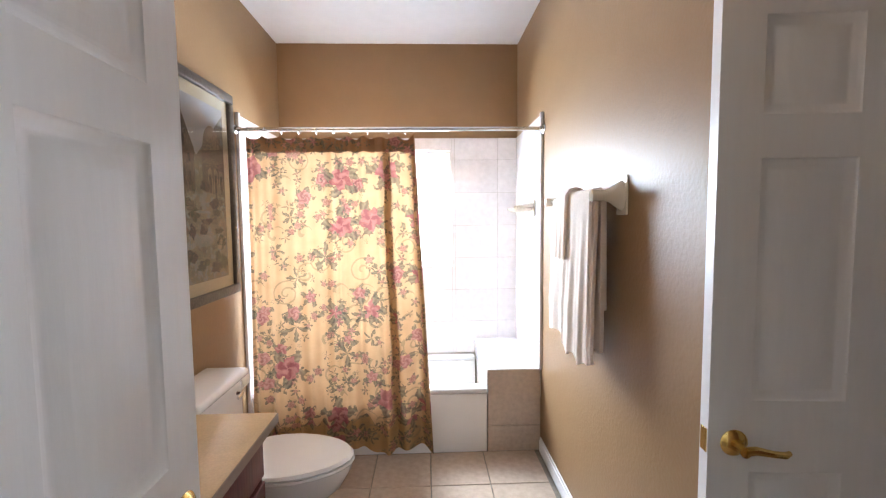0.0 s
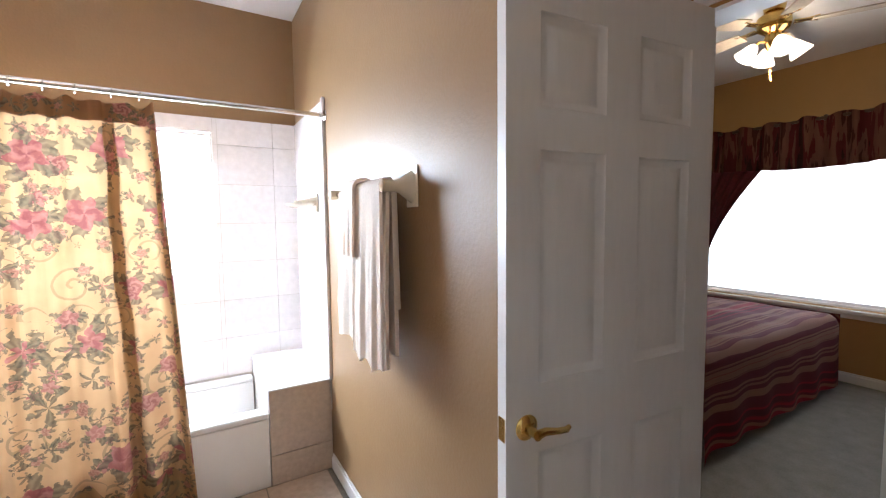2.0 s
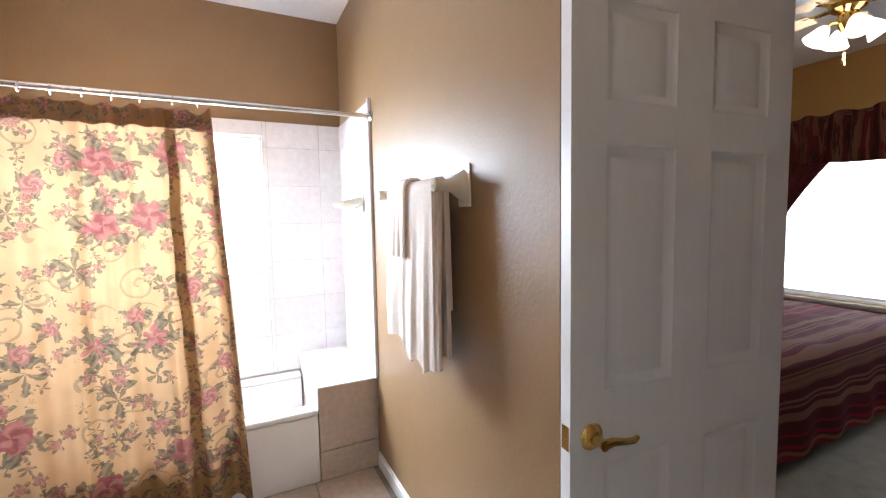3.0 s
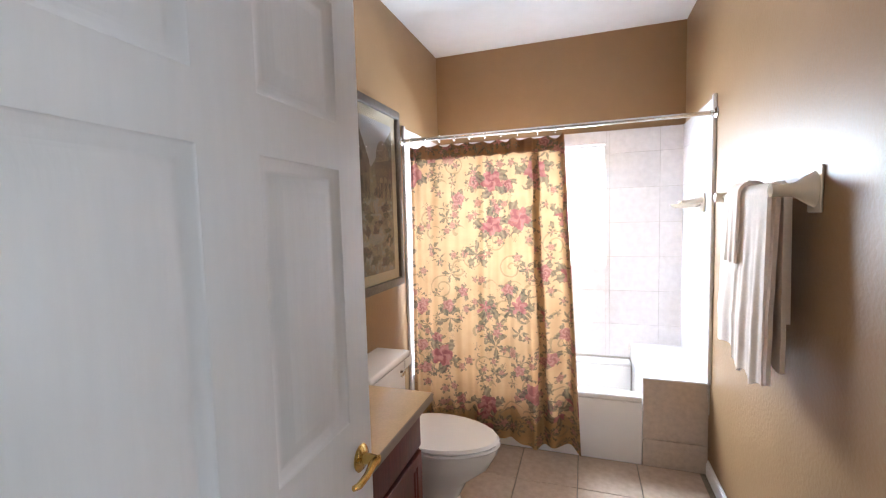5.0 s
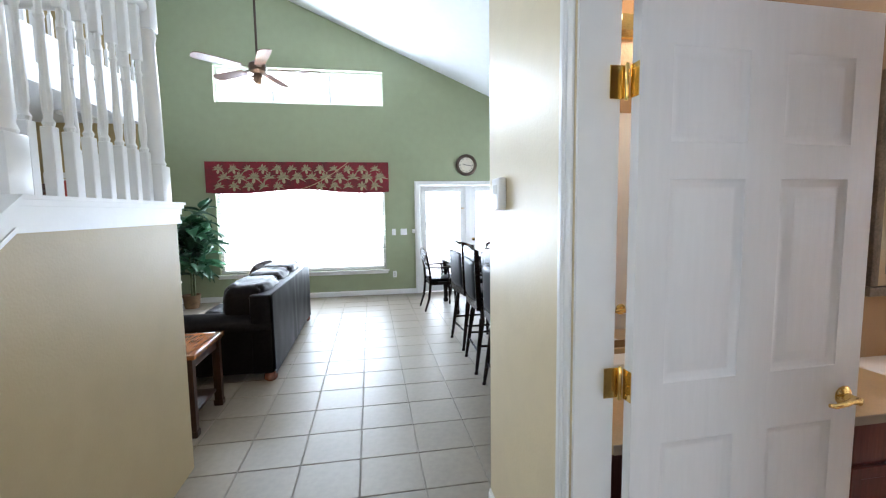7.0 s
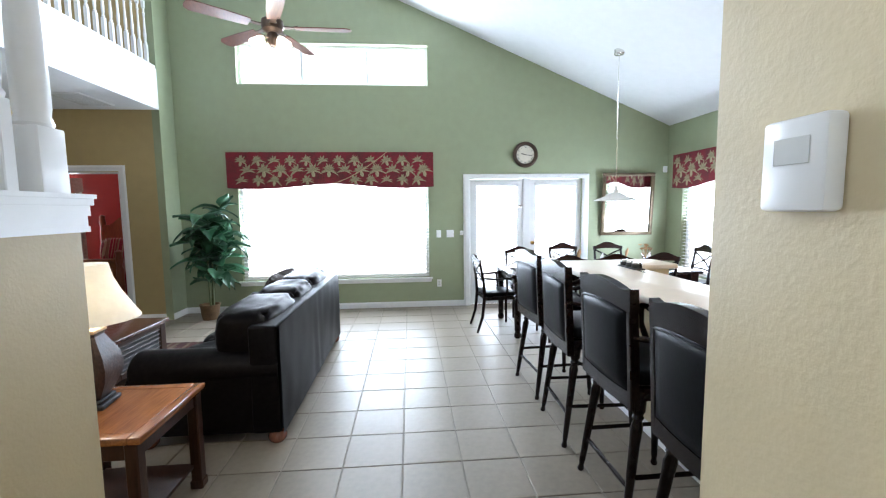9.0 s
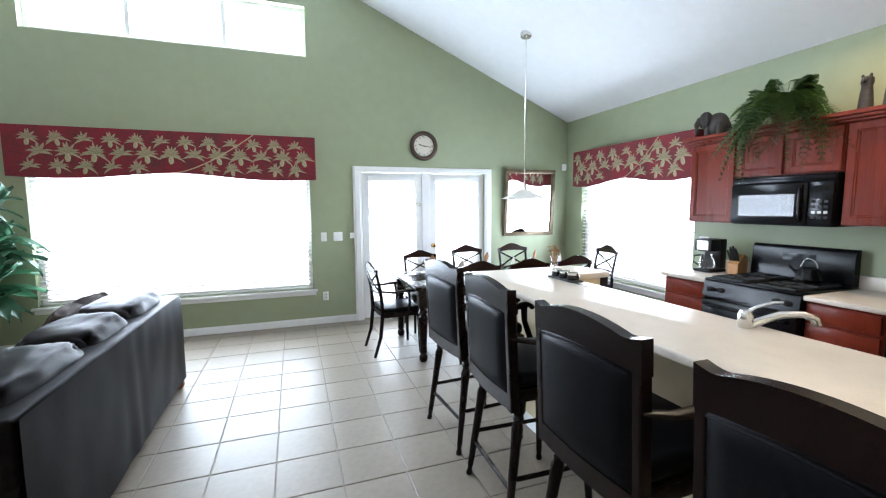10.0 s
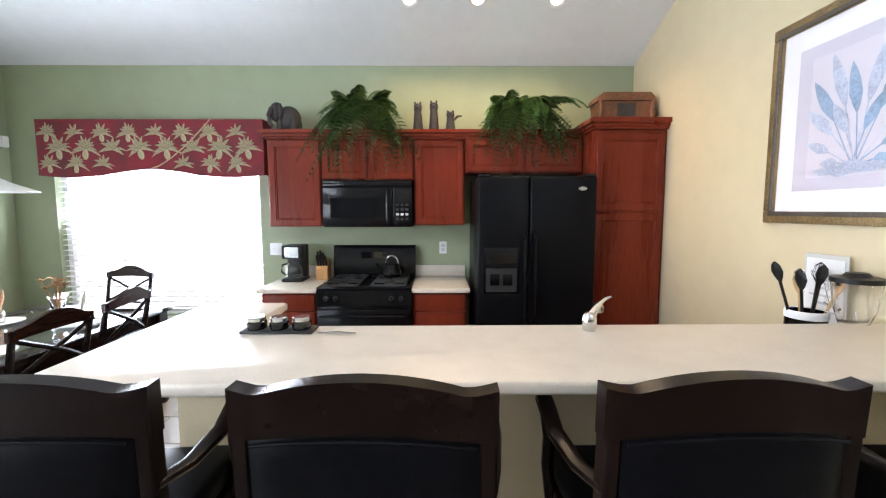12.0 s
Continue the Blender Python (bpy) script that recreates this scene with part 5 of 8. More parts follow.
def cabinet(x0, x1, y0, z0, z1, doors, label, drawers=(), depth_to=NORTH - 0.002, group="kitchen cabinets", toe=False):
    """A cabinet unit with its back on the north wall; doors and drawers are (x0, x1, z0, z1)."""
    c = thing("cabinet", ((x0 + x1) / 2, depth_to, z0), label, "cabinet", group)
    ox, oy, oz = (x0 + x1) / 2, depth_to, z0
    part("body", bevel_box(x0 - ox + 0.001, x1 - ox - 0.001, y0 - oy, 0, (0.09 if toe else 0), z1 - oz, 0.002, 1), CHERRY, c)
    if toe:
        part("toe_kick", bevel_box(x0 - ox + 0.001, x1 - ox - 0.001, y0 - oy + 0.06, 0, 0.001, 0.0895, 0), CHERRY_DARK, c)
    for nm, ds in (("cabinet_door", doors), ("drawer_front", drawers)):
        for a, b, u, v in ds:
            bm = bmesh.new()
            if nm == "cabinet_door":
                front_y(bm, a - ox, b - ox, u - oz, v - oz, y0 - oy - 0.0005)
            else:
                box(bm, a - ox, b - ox, y0 - oy - 0.02, y0 - oy - 0.0005, u - oz, v - oz, 0.007, 2)
            part(nm, bm, CHERRY, c)
    return c


UP_Y, UP_TOP = 3.63, 2.11
cabinet(-4.02, -3.565, UP_Y, 1.365, UP_TOP, [(-4.005, -3.575, 1.375, 2.095)], "cherry wall cabinet beside the kitchen window")
cabinet(-3.563, -2.772, UP_Y, 1.765, UP_TOP, [(-3.55, -3.18, 1.775, 2.095), (-3.155, -2.785, 1.775, 2.095)], "short cherry wall cabinet over the microwave")
cabinet(-2.77, -2.335, UP_Y, 1.375, UP_TOP, [(-2.755, -2.35, 1.385, 2.095)], "cherry wall cabinet beside the refrigerator")
cabinet(-2.333, -1.335, UP_Y - 0.04, 1.82, UP_TOP, [(-2.315, -1.845, 1.83, 2.095), (-1.82, -1.35, 1.83, 2.095)], "short cherry cabinet over the refrigerator")
cabinet(-1.333, KIT_E - 0.002, 3.33, 0, 2.13, [(-1.315, -0.785, 1.50, 2.10), (-1.315, -0.785, 0.12, 1.47)], "tall cherry pantry cabinet", toe=True)
CT = 0.88
cabinet(-3.99, -3.545, 3.33, 0, CT - 0.038, [(-3.975, -3.56, 0.12, 0.52)], "cherry base cabinet with drawers left of the range".replace(" left of", " beside"), [(-3.975, -3.56, 0.70, 0.825), (-3.975, -3.56, 0.54, 0.68)], toe=True)
cabinet(-2.775, -2.335, 3.33, 0, CT - 0.038, [(-2.76, -2.35, 0.12, 0.52)], "cherry base cabinet between range and refrigerator", [(-2.76, -2.35, 0.70, 0.825), (-2.76, -2.35, 0.54, 0.68)], toe=True)
for x0, x1 in ((-4.02, -3.54), (-2.778, -2.31)):
    c = thing("countertop", ((x0 + x1) / 2, NORTH, CT - 0.037), "cream laminate countertop with backsplash", "countertop", "kitchen countertops")
    h = (x1 - x0) / 2
    part("slab", bevel_box(-h, h, -0.67, -0.002, 0, 0.037, 0.008, 3), LAMINATE, c)
    part("backsplash", bevel_box(-h, h, -0.022, -0.002, 0.0375, 0.14, 0.004, 2), LAMINATE, c)
# crown moulding
bm = bmesh.new()
for k, (o, z0, z1) in enumerate(((0.012, 2.105, 2.125), (0.03, 2.125, 2.15), (0.05, 2.15, 2.18))):
    box(bm, -4.02 - o, -1.335, UP_Y - 0.02 - o, NORTH - 0.003, z0, z1, 0.004, 1)
    box(bm, -1.3345 - o, KIT_E - 0.003, 3.31 - o, NORTH - 0.003, z0 + 0.027, z1 + 0.035, 0.004, 1)
solid("crown_moulding", bm, CHERRY, "cherry crown moulding along the cabinet tops", "moulding")

# microwave
mw = thing("microwave", (-3.168, UP_Y - 0.04, 1.36), "black over-range microwave under the cabinet", "microwave")
part("body", bevel_box(-0.38, 0.38, 0.0, 0.36, 0, 0.4, 0.008), BLACK_SATIN, mw)
part("vent_grille", bevel_box(-0.378, 0.378, -0.014, -0.0005, 0.345, 0.392, 0.006), BLACK_GLOSS, mw)
d = part("door", bevel_box(-0.378, 0.215, -0.03, -0.0005, 0.012, 0.338, 0.010), BLACK_GLOSS, mw)
part("window", bevel_box(-0.31, 0.13, -0.0325, -0.0302, 0.075, 0.25, 0.001, 1), DARK_GLASS, d)
bm = bmesh.new()
tube(bm, [(0.175, -0.03, 0.03), (0.175, -0.055, 0.06), (0.175, -0.055, 0.29), (0.175, -0.03, 0.32)], 0.013, 10)
part("handle", bm, BLACK_GLOSS, d)
cp = part("control_panel", bevel_box(0.22, 0.378, -0.028, -0.0005, 0.012, 0.338, 0.006), BLACK_GLOSS, mw)
for i in range(4):
    for j in range(3):
        part("button", bevel_box(0.245 + j * 0.04, 0.27 + j * 0.04, -0.0295, -0.0282, 0.06 + i * 0.04, 0.08 + i * 0.04, 0.0005, 1), PALE_GREY if i == 1 else IRON, cp)
part("display", bevel_box(0.245, 0.35, -0.0295, -0.0282, 0.265, 0.31, 0.0005, 1), DARK_GLASS, cp)

# range
rg = thing("gas_range", (-3.158, 3.95, 0), "black gas range with cast iron grates", "stove")
part("body", bevel_box(-0.378, 0.378, -0.66, -0.01, 0.06, 0.87, 0.006), BLACK_GLOSS, rg)
part("base", bevel_box(-0.36, 0.36, -0.6, -0.02, 0.001, 0.0595, 0), BLACK_PLASTIC, rg)
part("cooktop", bevel_box(-0.38, 0.38, -0.67, -0.09, 0.8705, 0.895, 0.008), BLACK_GLOSS, rg)
bg = bmesh.new()
prism(bg, [(-0.09, 0.895), (-0.075, 1.15), (-0.055, 1.18), (-0.01, 1.18), (-0.01, 0.895)], -0.38, 0.38, "x")
bgp = part("backguard", bg, BLACK_GLOSS, rg)
part("display", bevel_box(-0.12, 0.12, -0.086, -0.080, 1.06, 1.12, 0.001, 1), DARK_GLASS, bgp)
od = part("oven_door", bevel_box(-0.372, 0.372, -0.70, -0.661, 0.20, 0.72, 0.01), BLACK_GLOSS, rg)
part("window", bevel_box(-0.24, 0.24, -0.7025, -0.7003, 0.30, 0.56, 0.001, 1), DARK_GLASS, od)
bm = bmesh.new()
tube(bm, [(-0.32, -0.70, 0.67), (-0.32, -0.735, 0.672), (0.32, -0.735, 0.672), (0.32, -0.70, 0.67)], 0.012, 10)
part("handle", bm, BLACK_GLOSS, od)
part("storage_drawer", bevel_box(-0.372, 0.372, -0.69, -0.661, 0.07, 0.19, 0.008), BLACK_GLOSS, rg)
kp = bmesh.new()
prism(kp, [(-0.66, 0.735), (-0.69, 0.745), (-0.672, 0.868), (-0.66, 0.868)], -0.378, 0.378, "x")
part("knob_panel", kp, BLACK_GLOSS, rg)
for x in (-0.3, -0.22, 0.22, 0.3):
    bm = bmesh.new()
    lathe(bm, [(0.022, 0), (0.022, 0.012), (0.016, 0.016), (0.015, 0.034), (0, 0.036)], 16, m=Matrix.Translation((x, -0.682, 0.805)) @ pose(0, 0, 0, 82))
    box(bm, x - 0.003, x + 0.003, -0.725, -0.69, 0.79, 0.825, 0.001, 1)
    part("knob", bm, BLACK_PLASTIC, rg)
for gx in (-0.19, 0.19):
    for gy in (-0.52, -0.24):
        bm = bmesh.new()
        for a in range(4):
            box(bm, -0.006, 0.006, 0.03, 0.125, 0.902 - 0.0, 0.918, 0.002, 1, m=Matrix.Translation((gx, gy, 0)) @ pose(0, 0, 0, 0, 0, 90 * a))
        for s in (-1, 1):
            box(bm, gx - 0.135, gx + 0.135, gy + s * 0.125 - 0.006, gy + s * 0.125 + 0.006, 0.896, 0.914, 0.002, 1)
            box(bm, gx + s * 0.135 - 0.006, gx + s * 0.135 + 0.006, gy - 0.119, gy + 0.119, 0.896, 0.914, 0.002, 1)
        part("grate", bm, IRON, rg)
        bm = bmesh.new()
        lathe(bm, [(0.0, 0.896), (0.045, 0.896), (0.042, 0.906), (0, 0.909)], 16, at=(gx, gy, 0))
        part("burner", bm, IRON, rg)
kt = thing("kettle", (-2.98, 3.70, 0.919), "black enamel kettle with steel handle on the range", "kettle")
bm = bmesh.new()
lathe(bm, [(0.0, 0), (0.075, 0.0), (0.088, 0.02), (0.085, 0.06), (0.06, 0.105), (0.03, 0.12), (0, 0.122)], 20)
tube(bm, [(-0.07, -0.02, 0.06), (-0.11, -0.03, 0.09), (-0.125, -0.035, 0.12)], [0.016, 0.012, 0.009], 8)
part("body", bm, BLACK_GLOSS, kt)
bm = bmesh.new()
tube(bm, [(0.055 * math.cos(a), 0, 0.115 + 0.065 * math.sin(a)) for a in np.linspace(0, math.pi, 12)], 0.006, 8)
part("handle", bm, STEEL, kt)

# refrigerator
fr = thing("refrigerator", (-1.815, 3.95, 0), "black side-by-side refrigerator with dispenser", "refrigerator")
part("body", bevel_box(-0.452, 0.452, -0.72, -0.01, 0.02, 1.755, 0.006), BLACK_SATIN, fr)
part("kick_grille", bevel_box(-0.44, 0.44, -0.745, -0.7205, 0.02, 0.10, 0.004), BLACK_PLASTIC, fr)
for a, b, hx in ((-0.452, -0.062, -0.095), (-0.054, 0.452, -0.02)):
    d = part("door", bevel_box(a, b, -0.795, -0.7205, 0.11, 1.755, 0.018, 3), BLACK_SATIN, fr)
    bm = bmesh.new()
    tube(bm, [(hx, -0.795, 0.55), (hx, -0.845, 0.60), (hx, -0.85, 1.0), (hx, -0.845, 1.28), (hx, -0.795, 1.33)], 0.016, 10, flat=1.0)
    part("handle", bm, BLACK_GLOSS, d)
    part("hinge_cap", bevel_box(a + 0.01 if a < -0.4 else b - 0.09, a + 0.09 if a < -0.4 else b - 0.01, -0.79, -0.70, 1.7555, 1.775, 0.005), BLACK_PLASTIC, fr)
dp = part("dispenser", bevel_box(-0.405, -0.13, -0.802, -0.7955, 0.86, 1.22, 0.004), BLACK_GLOSS, fr)
part("recess", bevel_box(-0.385, -0.15, -0.8045, -0.8025, 0.88, 1.06, 0.002, 1), IRON, dp)
for x in (-0.32, -0.22):
    part("paddle", bevel_box(x - 0.035, x + 0.035, -0.815, -0.805, 0.93, 1.02, 0.004), BLACK_GLOSS, dp)
part("control_strip", bevel_box(-0.385, -0.15, -0.8045, -0.8025, 1.10, 1.18, 0.002, 1), DARK_GLASS, dp)
bm = bmesh.new()
lathe(bm, [(0.03, 0), (0.028, 0.004), (0, 0.005)], 20, m=Matrix.Translation((0.34, -0.795, 1.665)) @ pose(0, 0, 0, 90) @ Matrix.Diagonal((1.15, 0.55, 1, 1)))
part("badge", bm, STEEL, fr, "small oval steel badge")

# small appliances on the counters
cm = thing("coffee_maker", (-3.84, 3.72, CT), "black and steel drip coffee maker with glass jug", "coffee maker")
part("base", bevel_box(-0.09, 0.09, -0.11, 0.11, 0, 0.03, 0.008), BLACK_PLASTIC, cm)
part("tower", bevel_box(-0.088, 0.088, 0.03, 0.11, 0.0305, 0.32, 0.012), BLACK_PLASTIC, cm)
part("brew_head", bevel_box(-0.088, 0.088, -0.105, 0.0295, 0.20, 0.32, 0.012), BLACK_PLASTIC, cm)
part("panel", bevel_box(-0.06, 0.06, -0.1085, -0.1052, 0.215, 0.305, 0.001, 1), STEEL, cm, "brushed steel panel")
bm = bmesh.new()
lathe(bm, [(0.0, 0.032), (0.06, 0.034), (0.07, 0.07), (0.06, 0.13), (0.045, 0.16), (0.048, 0.17)], 20, at=(0, -0.035, 0))
jug = part("jug", bm, GLASS, cm, "clear glass jug")
bm = bmesh.new()
tube(bm, [(-0.045, -0.06, 0.16), (-0.085, -0.10, 0.15), (-0.09, -0.105, 0.09), (-0.065, -0.07, 0.06)], 0.008, 8)
part("handle", bm, BLACK_PLASTIC, jug)
kb = thing("knife_block", (-3.61, 3.78, CT), "wooden knife block full of black-handled knives", "knife block")
bm = bmesh.new()
prism(bm, [(-0.06, 0), (0.07, 0), (0.07, 0.16), (0.02, 0.19), (-0.06, 0.10)], -0.05, 0.05, "x")
part("block", bm, wood("pale_beech", (0.42, 0.22, 0.08), (0.28, 0.13, 0.04), 0.45), kb)
for i in range(7):
    bm = bmesh.new()
    x = -0.036 + 0.024 * (i % 4)
    y = -0.03 + 0.035 * (i // 4)
    b0 = Vector((x, y, 0.125 + 0.02 * (i // 4)))
    tube(bm, [b0, b0 + Vector((0, -0.035, 0.055)), b0 + Vector((0, -0.06, 0.10 + 0.01 * (i % 3)))], [0.010, 0.011, 0.009], 8, flat=0.7)
    part("knife", bm, BLACK_PLASTIC, kb)


def wall_plate(place, turn, w, h, kind, label):
    """A switch or socket plate; local y is out of the wall."""
    p = thing(kind, place, label, kind.replace("_", " "), turn=turn)
    part("plate", bevel_box(-w / 2, w / 2, 0.0005, 0.007, -h / 2, h / 2, 0.003), WHITE_TRIM, p)
    if "switch" in kind:
        for i in range(max(1, round(w / 0.06) - 0)):
            x = 0 if w < 0.1 else -0.023 + 0.046 * i
            part("toggle", bevel_box(x - 0.005, x + 0.005, 0.0072, 0.016, -0.012, 0.012, 0.002, 1), WHITE_TRIM, p)
    elif "socket" in kind:
        for z in (-0.02, 0.02):
            part("outlet", bevel_box(-0.016, 0.016, 0.0072, 0.0095, z - 0.014, z + 0.014, 0.002, 1), PALE_GREY, p)
    return p


wall_plate((-4.10, NORTH, 1.14), 180, 0.115, 0.115, "light_switch", "white double switch plate by the kitchen window")
wall_plate((-2.52, NORTH, 1.15), 180, 0.07, 0.115, "wall_socket", "white wall socket above the counter")
wall_plate((WEST, 0.24, 1.15), -90, 0.07, 0.115, "light_switch", "white switch plate on the green wall")
wall_plate((WEST, 0.42, 1.15), -90, 0.115, 0.115, "light_switch", "white double switch plate on the green wall")
wall_plate((WEST, 0.24, 0.37), -90, 0.07, 0.115, "wall_socket", "white wall socket low on the green wall")
sn = thing("alarm_sensor", (WEST, 3.90, 2.13), "small white alarm sensor in the wall corner", "sensor", turn=-90)
part("case", bevel_box(-0.03, 0.03, 0.001, 0.04, -0.05, 0.05, 0.01), WHITE_TRIM, sn)
sn = thing("door_contact", (WEST, 0.60, 1.16), "small white door contact by the french doors", "sensor", turn=-90)
part("case", bevel_box(-0.025, 0.025, 0.001, 0.03, -0.035, 0.035, 0.006), WHITE_TRIM, sn)
th = thing("thermostat", (-0.555, HALL_N, 1.59), "white thermostat on the hall wall", "thermostat", turn=180)
part("case", bevel_box(-0.055, 0.055, 0.001, 0.035, -0.07, 0.07, 0.008), WHITE_TRIM, th)
part("screen", bevel_box(-0.03, 0.03, 0.0352, 0.0365, 0.0, 0.04, 0.001, 1), PALE_GREY, th)

# breakfast bar
BAR_Z, BAR_X0 = 1.045, -3.72
bm = bmesh.new()
box(bm, -3.46, KIT_E - 0.001, 1.37, 1.49, 0, BAR_Z - 0.042)
box(bm, -3.46, -3.34, 1.49, 1.98, 0, BAR_Z - 0.042)
solid("wall_bar", bm, YELLOW_WALL, "cream painted half wall under the breakfast bar", "wall", kind="structure")
baseboard("x", 1.37, -1, -3.46, KIT_E - 0.002)
bt = thing("bar_counter", (BAR_X0, 1.06, BAR_Z - 0.04), "long cream laminate breakfast bar top, L-shaped", "countertop")
L = KIT_E - 0.002 - BAR_X0
for nm, pts in (("slab", [(0.0, 0.05), (0.015, 0.015), (0.05, 0.0), (L, 0.0), (L, 0.56), (0.0, 0.56)]), ("return_slab", [(0.0, 0.562), (0.40, 0.562), (0.40, 0.99), (0.38, 1.0), (0.06, 1.0), (0.0, 0.94)])):
    bm = bmesh.new()
    prism(bm, pts, 0, 0.04, "z")
    es = [e for e in bm.edges if abs(e.verts[0].co.z - e.verts[1].co.z) < 0.001 and not (abs(e.verts[0].co.y - e.verts[1].co.y) < 0.001 and 0.55 < e.verts[0].co.y < 0.57)]
    bmesh.ops.bevel(bm, geom=es, offset=0.012, segments=3, affect="EDGES", profile=0.5)
    part(nm, bm, LAMINATE, bt)
# sink counter behind the bar
sk = thing("sink_counter", (-2.1, 1.49, CT - 0.037), "cream laminate sink counter behind the bar", "countertop")
bm = bmesh.new()
for a, b, c, d in ((-1.24, -0.25, 0.002, 0.64), (0.55, 1.34, 0.002, 0.64), (-0.25, 0.55, 0.002, 0.10), (-0.25, 0.55, 0.56, 0.64)):
    box(bm, a, b, c, d, 0, 0.037)
part("slab", bm, LAMINATE, sk)
bm = bmesh.new()
box(bm, -0.25, 0.55, 0.10, 0.56, -0.17, -0.16)
for a, b, c, d in ((-0.25, -0.24, 0.10, 0.56), (0.54, 0.55, 0.10, 0.56), (-0.24, 0.54, 0.10, 0.11), (-0.24, 0.54, 0.55, 0.56)):
    box(bm, a, b, c, d, -0.16, 0.040)
part("basin", bm, STEEL, sk, "stainless steel sink basin")
sb = thing("sink_base_cabinet", (-2.1, 1.49, 0), "cherry base cabinets under the sink counter", "cabinet", "kitchen cabinets")
part("body", bevel_box(-1.23, 1.33, 0.003, 0.60, 0.001, CT - 0.215, 0.003, 1), CHERRY, sb)
fc = thing("kitchen_faucet", (-1.985, 1.545, CT), "brushed nickel single-lever kitchen faucet", "faucet")
bm = bmesh.new()
lathe(bm, [(0.032, 0), (0.03, 0.012), (0.024, 0.02), (0.024, 0.20), (0.027, 0.21), (0.027, 0.25), (0.018, 0.272), (0, 0.276)], 18)
part("body", bm, CHROME, fc)
bm = bmesh.new()
tube(bm, [(0.0, 0.01, 0.19), (0.02, 0.05, 0.22), (0.06, 0.11, 0.255), (0.10, 0.17, 0.262), (0.12, 0.21, 0.245), (0.122, 0.22, 0.215)], [0.018, 0.018, 0.017, 0.016, 0.017, 0.018], 12)
part("spout", bm, CHROME, fc)
bm = bmesh.new()
tube(bm, [(0.0, 0.0, 0.26), (0.03, 0.015, 0.295), (0.075, 0.04, 0.325), (0.10, 0.055, 0.33)], [0.014, 0.011, 0.009, 0.008], 10, flat=0.6)
part("lever", bm, CHROME, fc)
fc.scale = (1, 1, 0.86)
cd = thing("canister_tray", (-3.17, 1.55, BAR_Z), "dark tray with three steel-lidded glass canisters", "canisters")
part("tray", bevel_box(-0.20, 0.20, -0.055, 0.055, 0.0005, 0.015, 0.005), IRON, cd)
for i, x in enumerate((-0.125, 0.0, 0.125)):
    bm = bmesh.new()
    lathe(bm, [(0.0, 0.016), (0.048, 0.016), (0.052, 0.025), (0.052, 0.05), (0.044, 0.056), (0, 0.056)], 20, at=(x, 0, 0))
    j = part("canister", bm, DARK_GLASS, cd)
    bm = bmesh.new()
    lathe(bm, [(0.0, 0.0565), (0.046, 0.0565), (0.047, 0.072), (0.042, 0.076), (0, 0.076)], 20, at=(x, 0, 0))
    part("lid", bm, STEEL, j, "brushed steel lid")
bm = bmesh.new()
tube(bm, [(0.19, -0.03, 0.006), (0.26, -0.035, 0.008), (0.33, -0.03, 0.005)], [0.006, 0.012, 0.004], 8, flat=0.4)
cd.scale = (0.68, 0.8, 0.78)
solid("spoon_rest", bm, STEEL, "small steel spoon lying by the canisters", "spoon").location = (-3.20, 1.53, BAR_Z + 0.002)
cr = thing("utensil_crock", (-0.955, 1.76, CT), "black and white crock full of kitchen utensils", "utensil holder")
bm = bmesh.new()
lathe(bm, [(0.0, 0), (0.072, 0), (0.075, 0.01), (0.075, 0.185), (0.068, 0.185), (0.066, 0.02), (0, 0.018)], 24)
part("pot", bm, BLACK_GLOSS, cr)
bm = bmesh.new()
lathe(bm, [(0.0755, 0.155), (0.078, 0.16), (0.078, 0.186), (0.074, 0.19), (0.067, 0.1855)], 24, caps=False)
part("rim_band", bm, WHITE_TRIM, cr, "white glazed rim")
BEECH = wood("spoon_wood", (0.50, 0.33, 0.17), (0.36, 0.21, 0.09), 0.6)
for i, (dx, dy, h, kind) in enumerate(((-0.14, 0.02, 0.40, 0), (-0.075, -0.04, 0.37, 0), (-0.02, 0.03, 0.34, 1), (0.03, -0.02, 0.40, 2), (0.09, 0.03, 0.38, 0), (0.12, -0.03, 0.33, 1), (0.0, 0.05, 0.36, 2))):
    bm = bmesh.new()
    top = Vector((dx, dy, h))
    foot = Vector((dx * 0.15, dy * 0.3, 0.03))
    tube(bm, [foot, foot.lerp(top, 0.5), foot.lerp(top, 0.76)], 0.006, 8)
    mid = foot.lerp(top, 0.88)
    d = (top - foot).normalized()
    if kind < 2:
        tube(bm, [mid - d * 0.05, mid - d * 0.03, mid, mid + d * 0.03, mid + d * 0.045], [0.006, 0.02, 0.032, 0.024, 0.006], 10, flat=0.35)
    else:
        for a in range(6):
            s = Vector((math.cos(a * math.pi / 3), math.sin(a * math.pi / 3), 0))
            tube(bm, [mid - d * 0.05, mid - d * 0.01 + s * 0.025, mid + d * 0.03 + s * 0.018, mid + d * 0.045], 0.0015, 5)
    part("utensil", bm, BEECH if kind == 1 else (STEEL if kind == 2 and i == 6 else BLACK_PLASTIC), cr, "wooden spoon" if kind == 1 else "")
bl = thing("blender", (-0.865, 1.64, CT), "blender with clear jar and black lid", "blender")
bm = bmesh.new()
lathe(bm, [(0.0, 0), (0.085, 0), (0.088, 0.02), (0.07, 0.10), (0.055, 0.13), (0.05, 0.14), (0, 0.14)], 24)
part("motor_base", bm, BLACK_GLOSS, bl)
bm = bmesh.new()
lathe(bm, [(0.045, 0.141), (0.05, 0.16), (0.068, 0.22), (0.082, 0.33), (0.078, 0.33), (0.064, 0.22), (0.046, 0.165), (0.0, 0.16)], 24, caps=False)
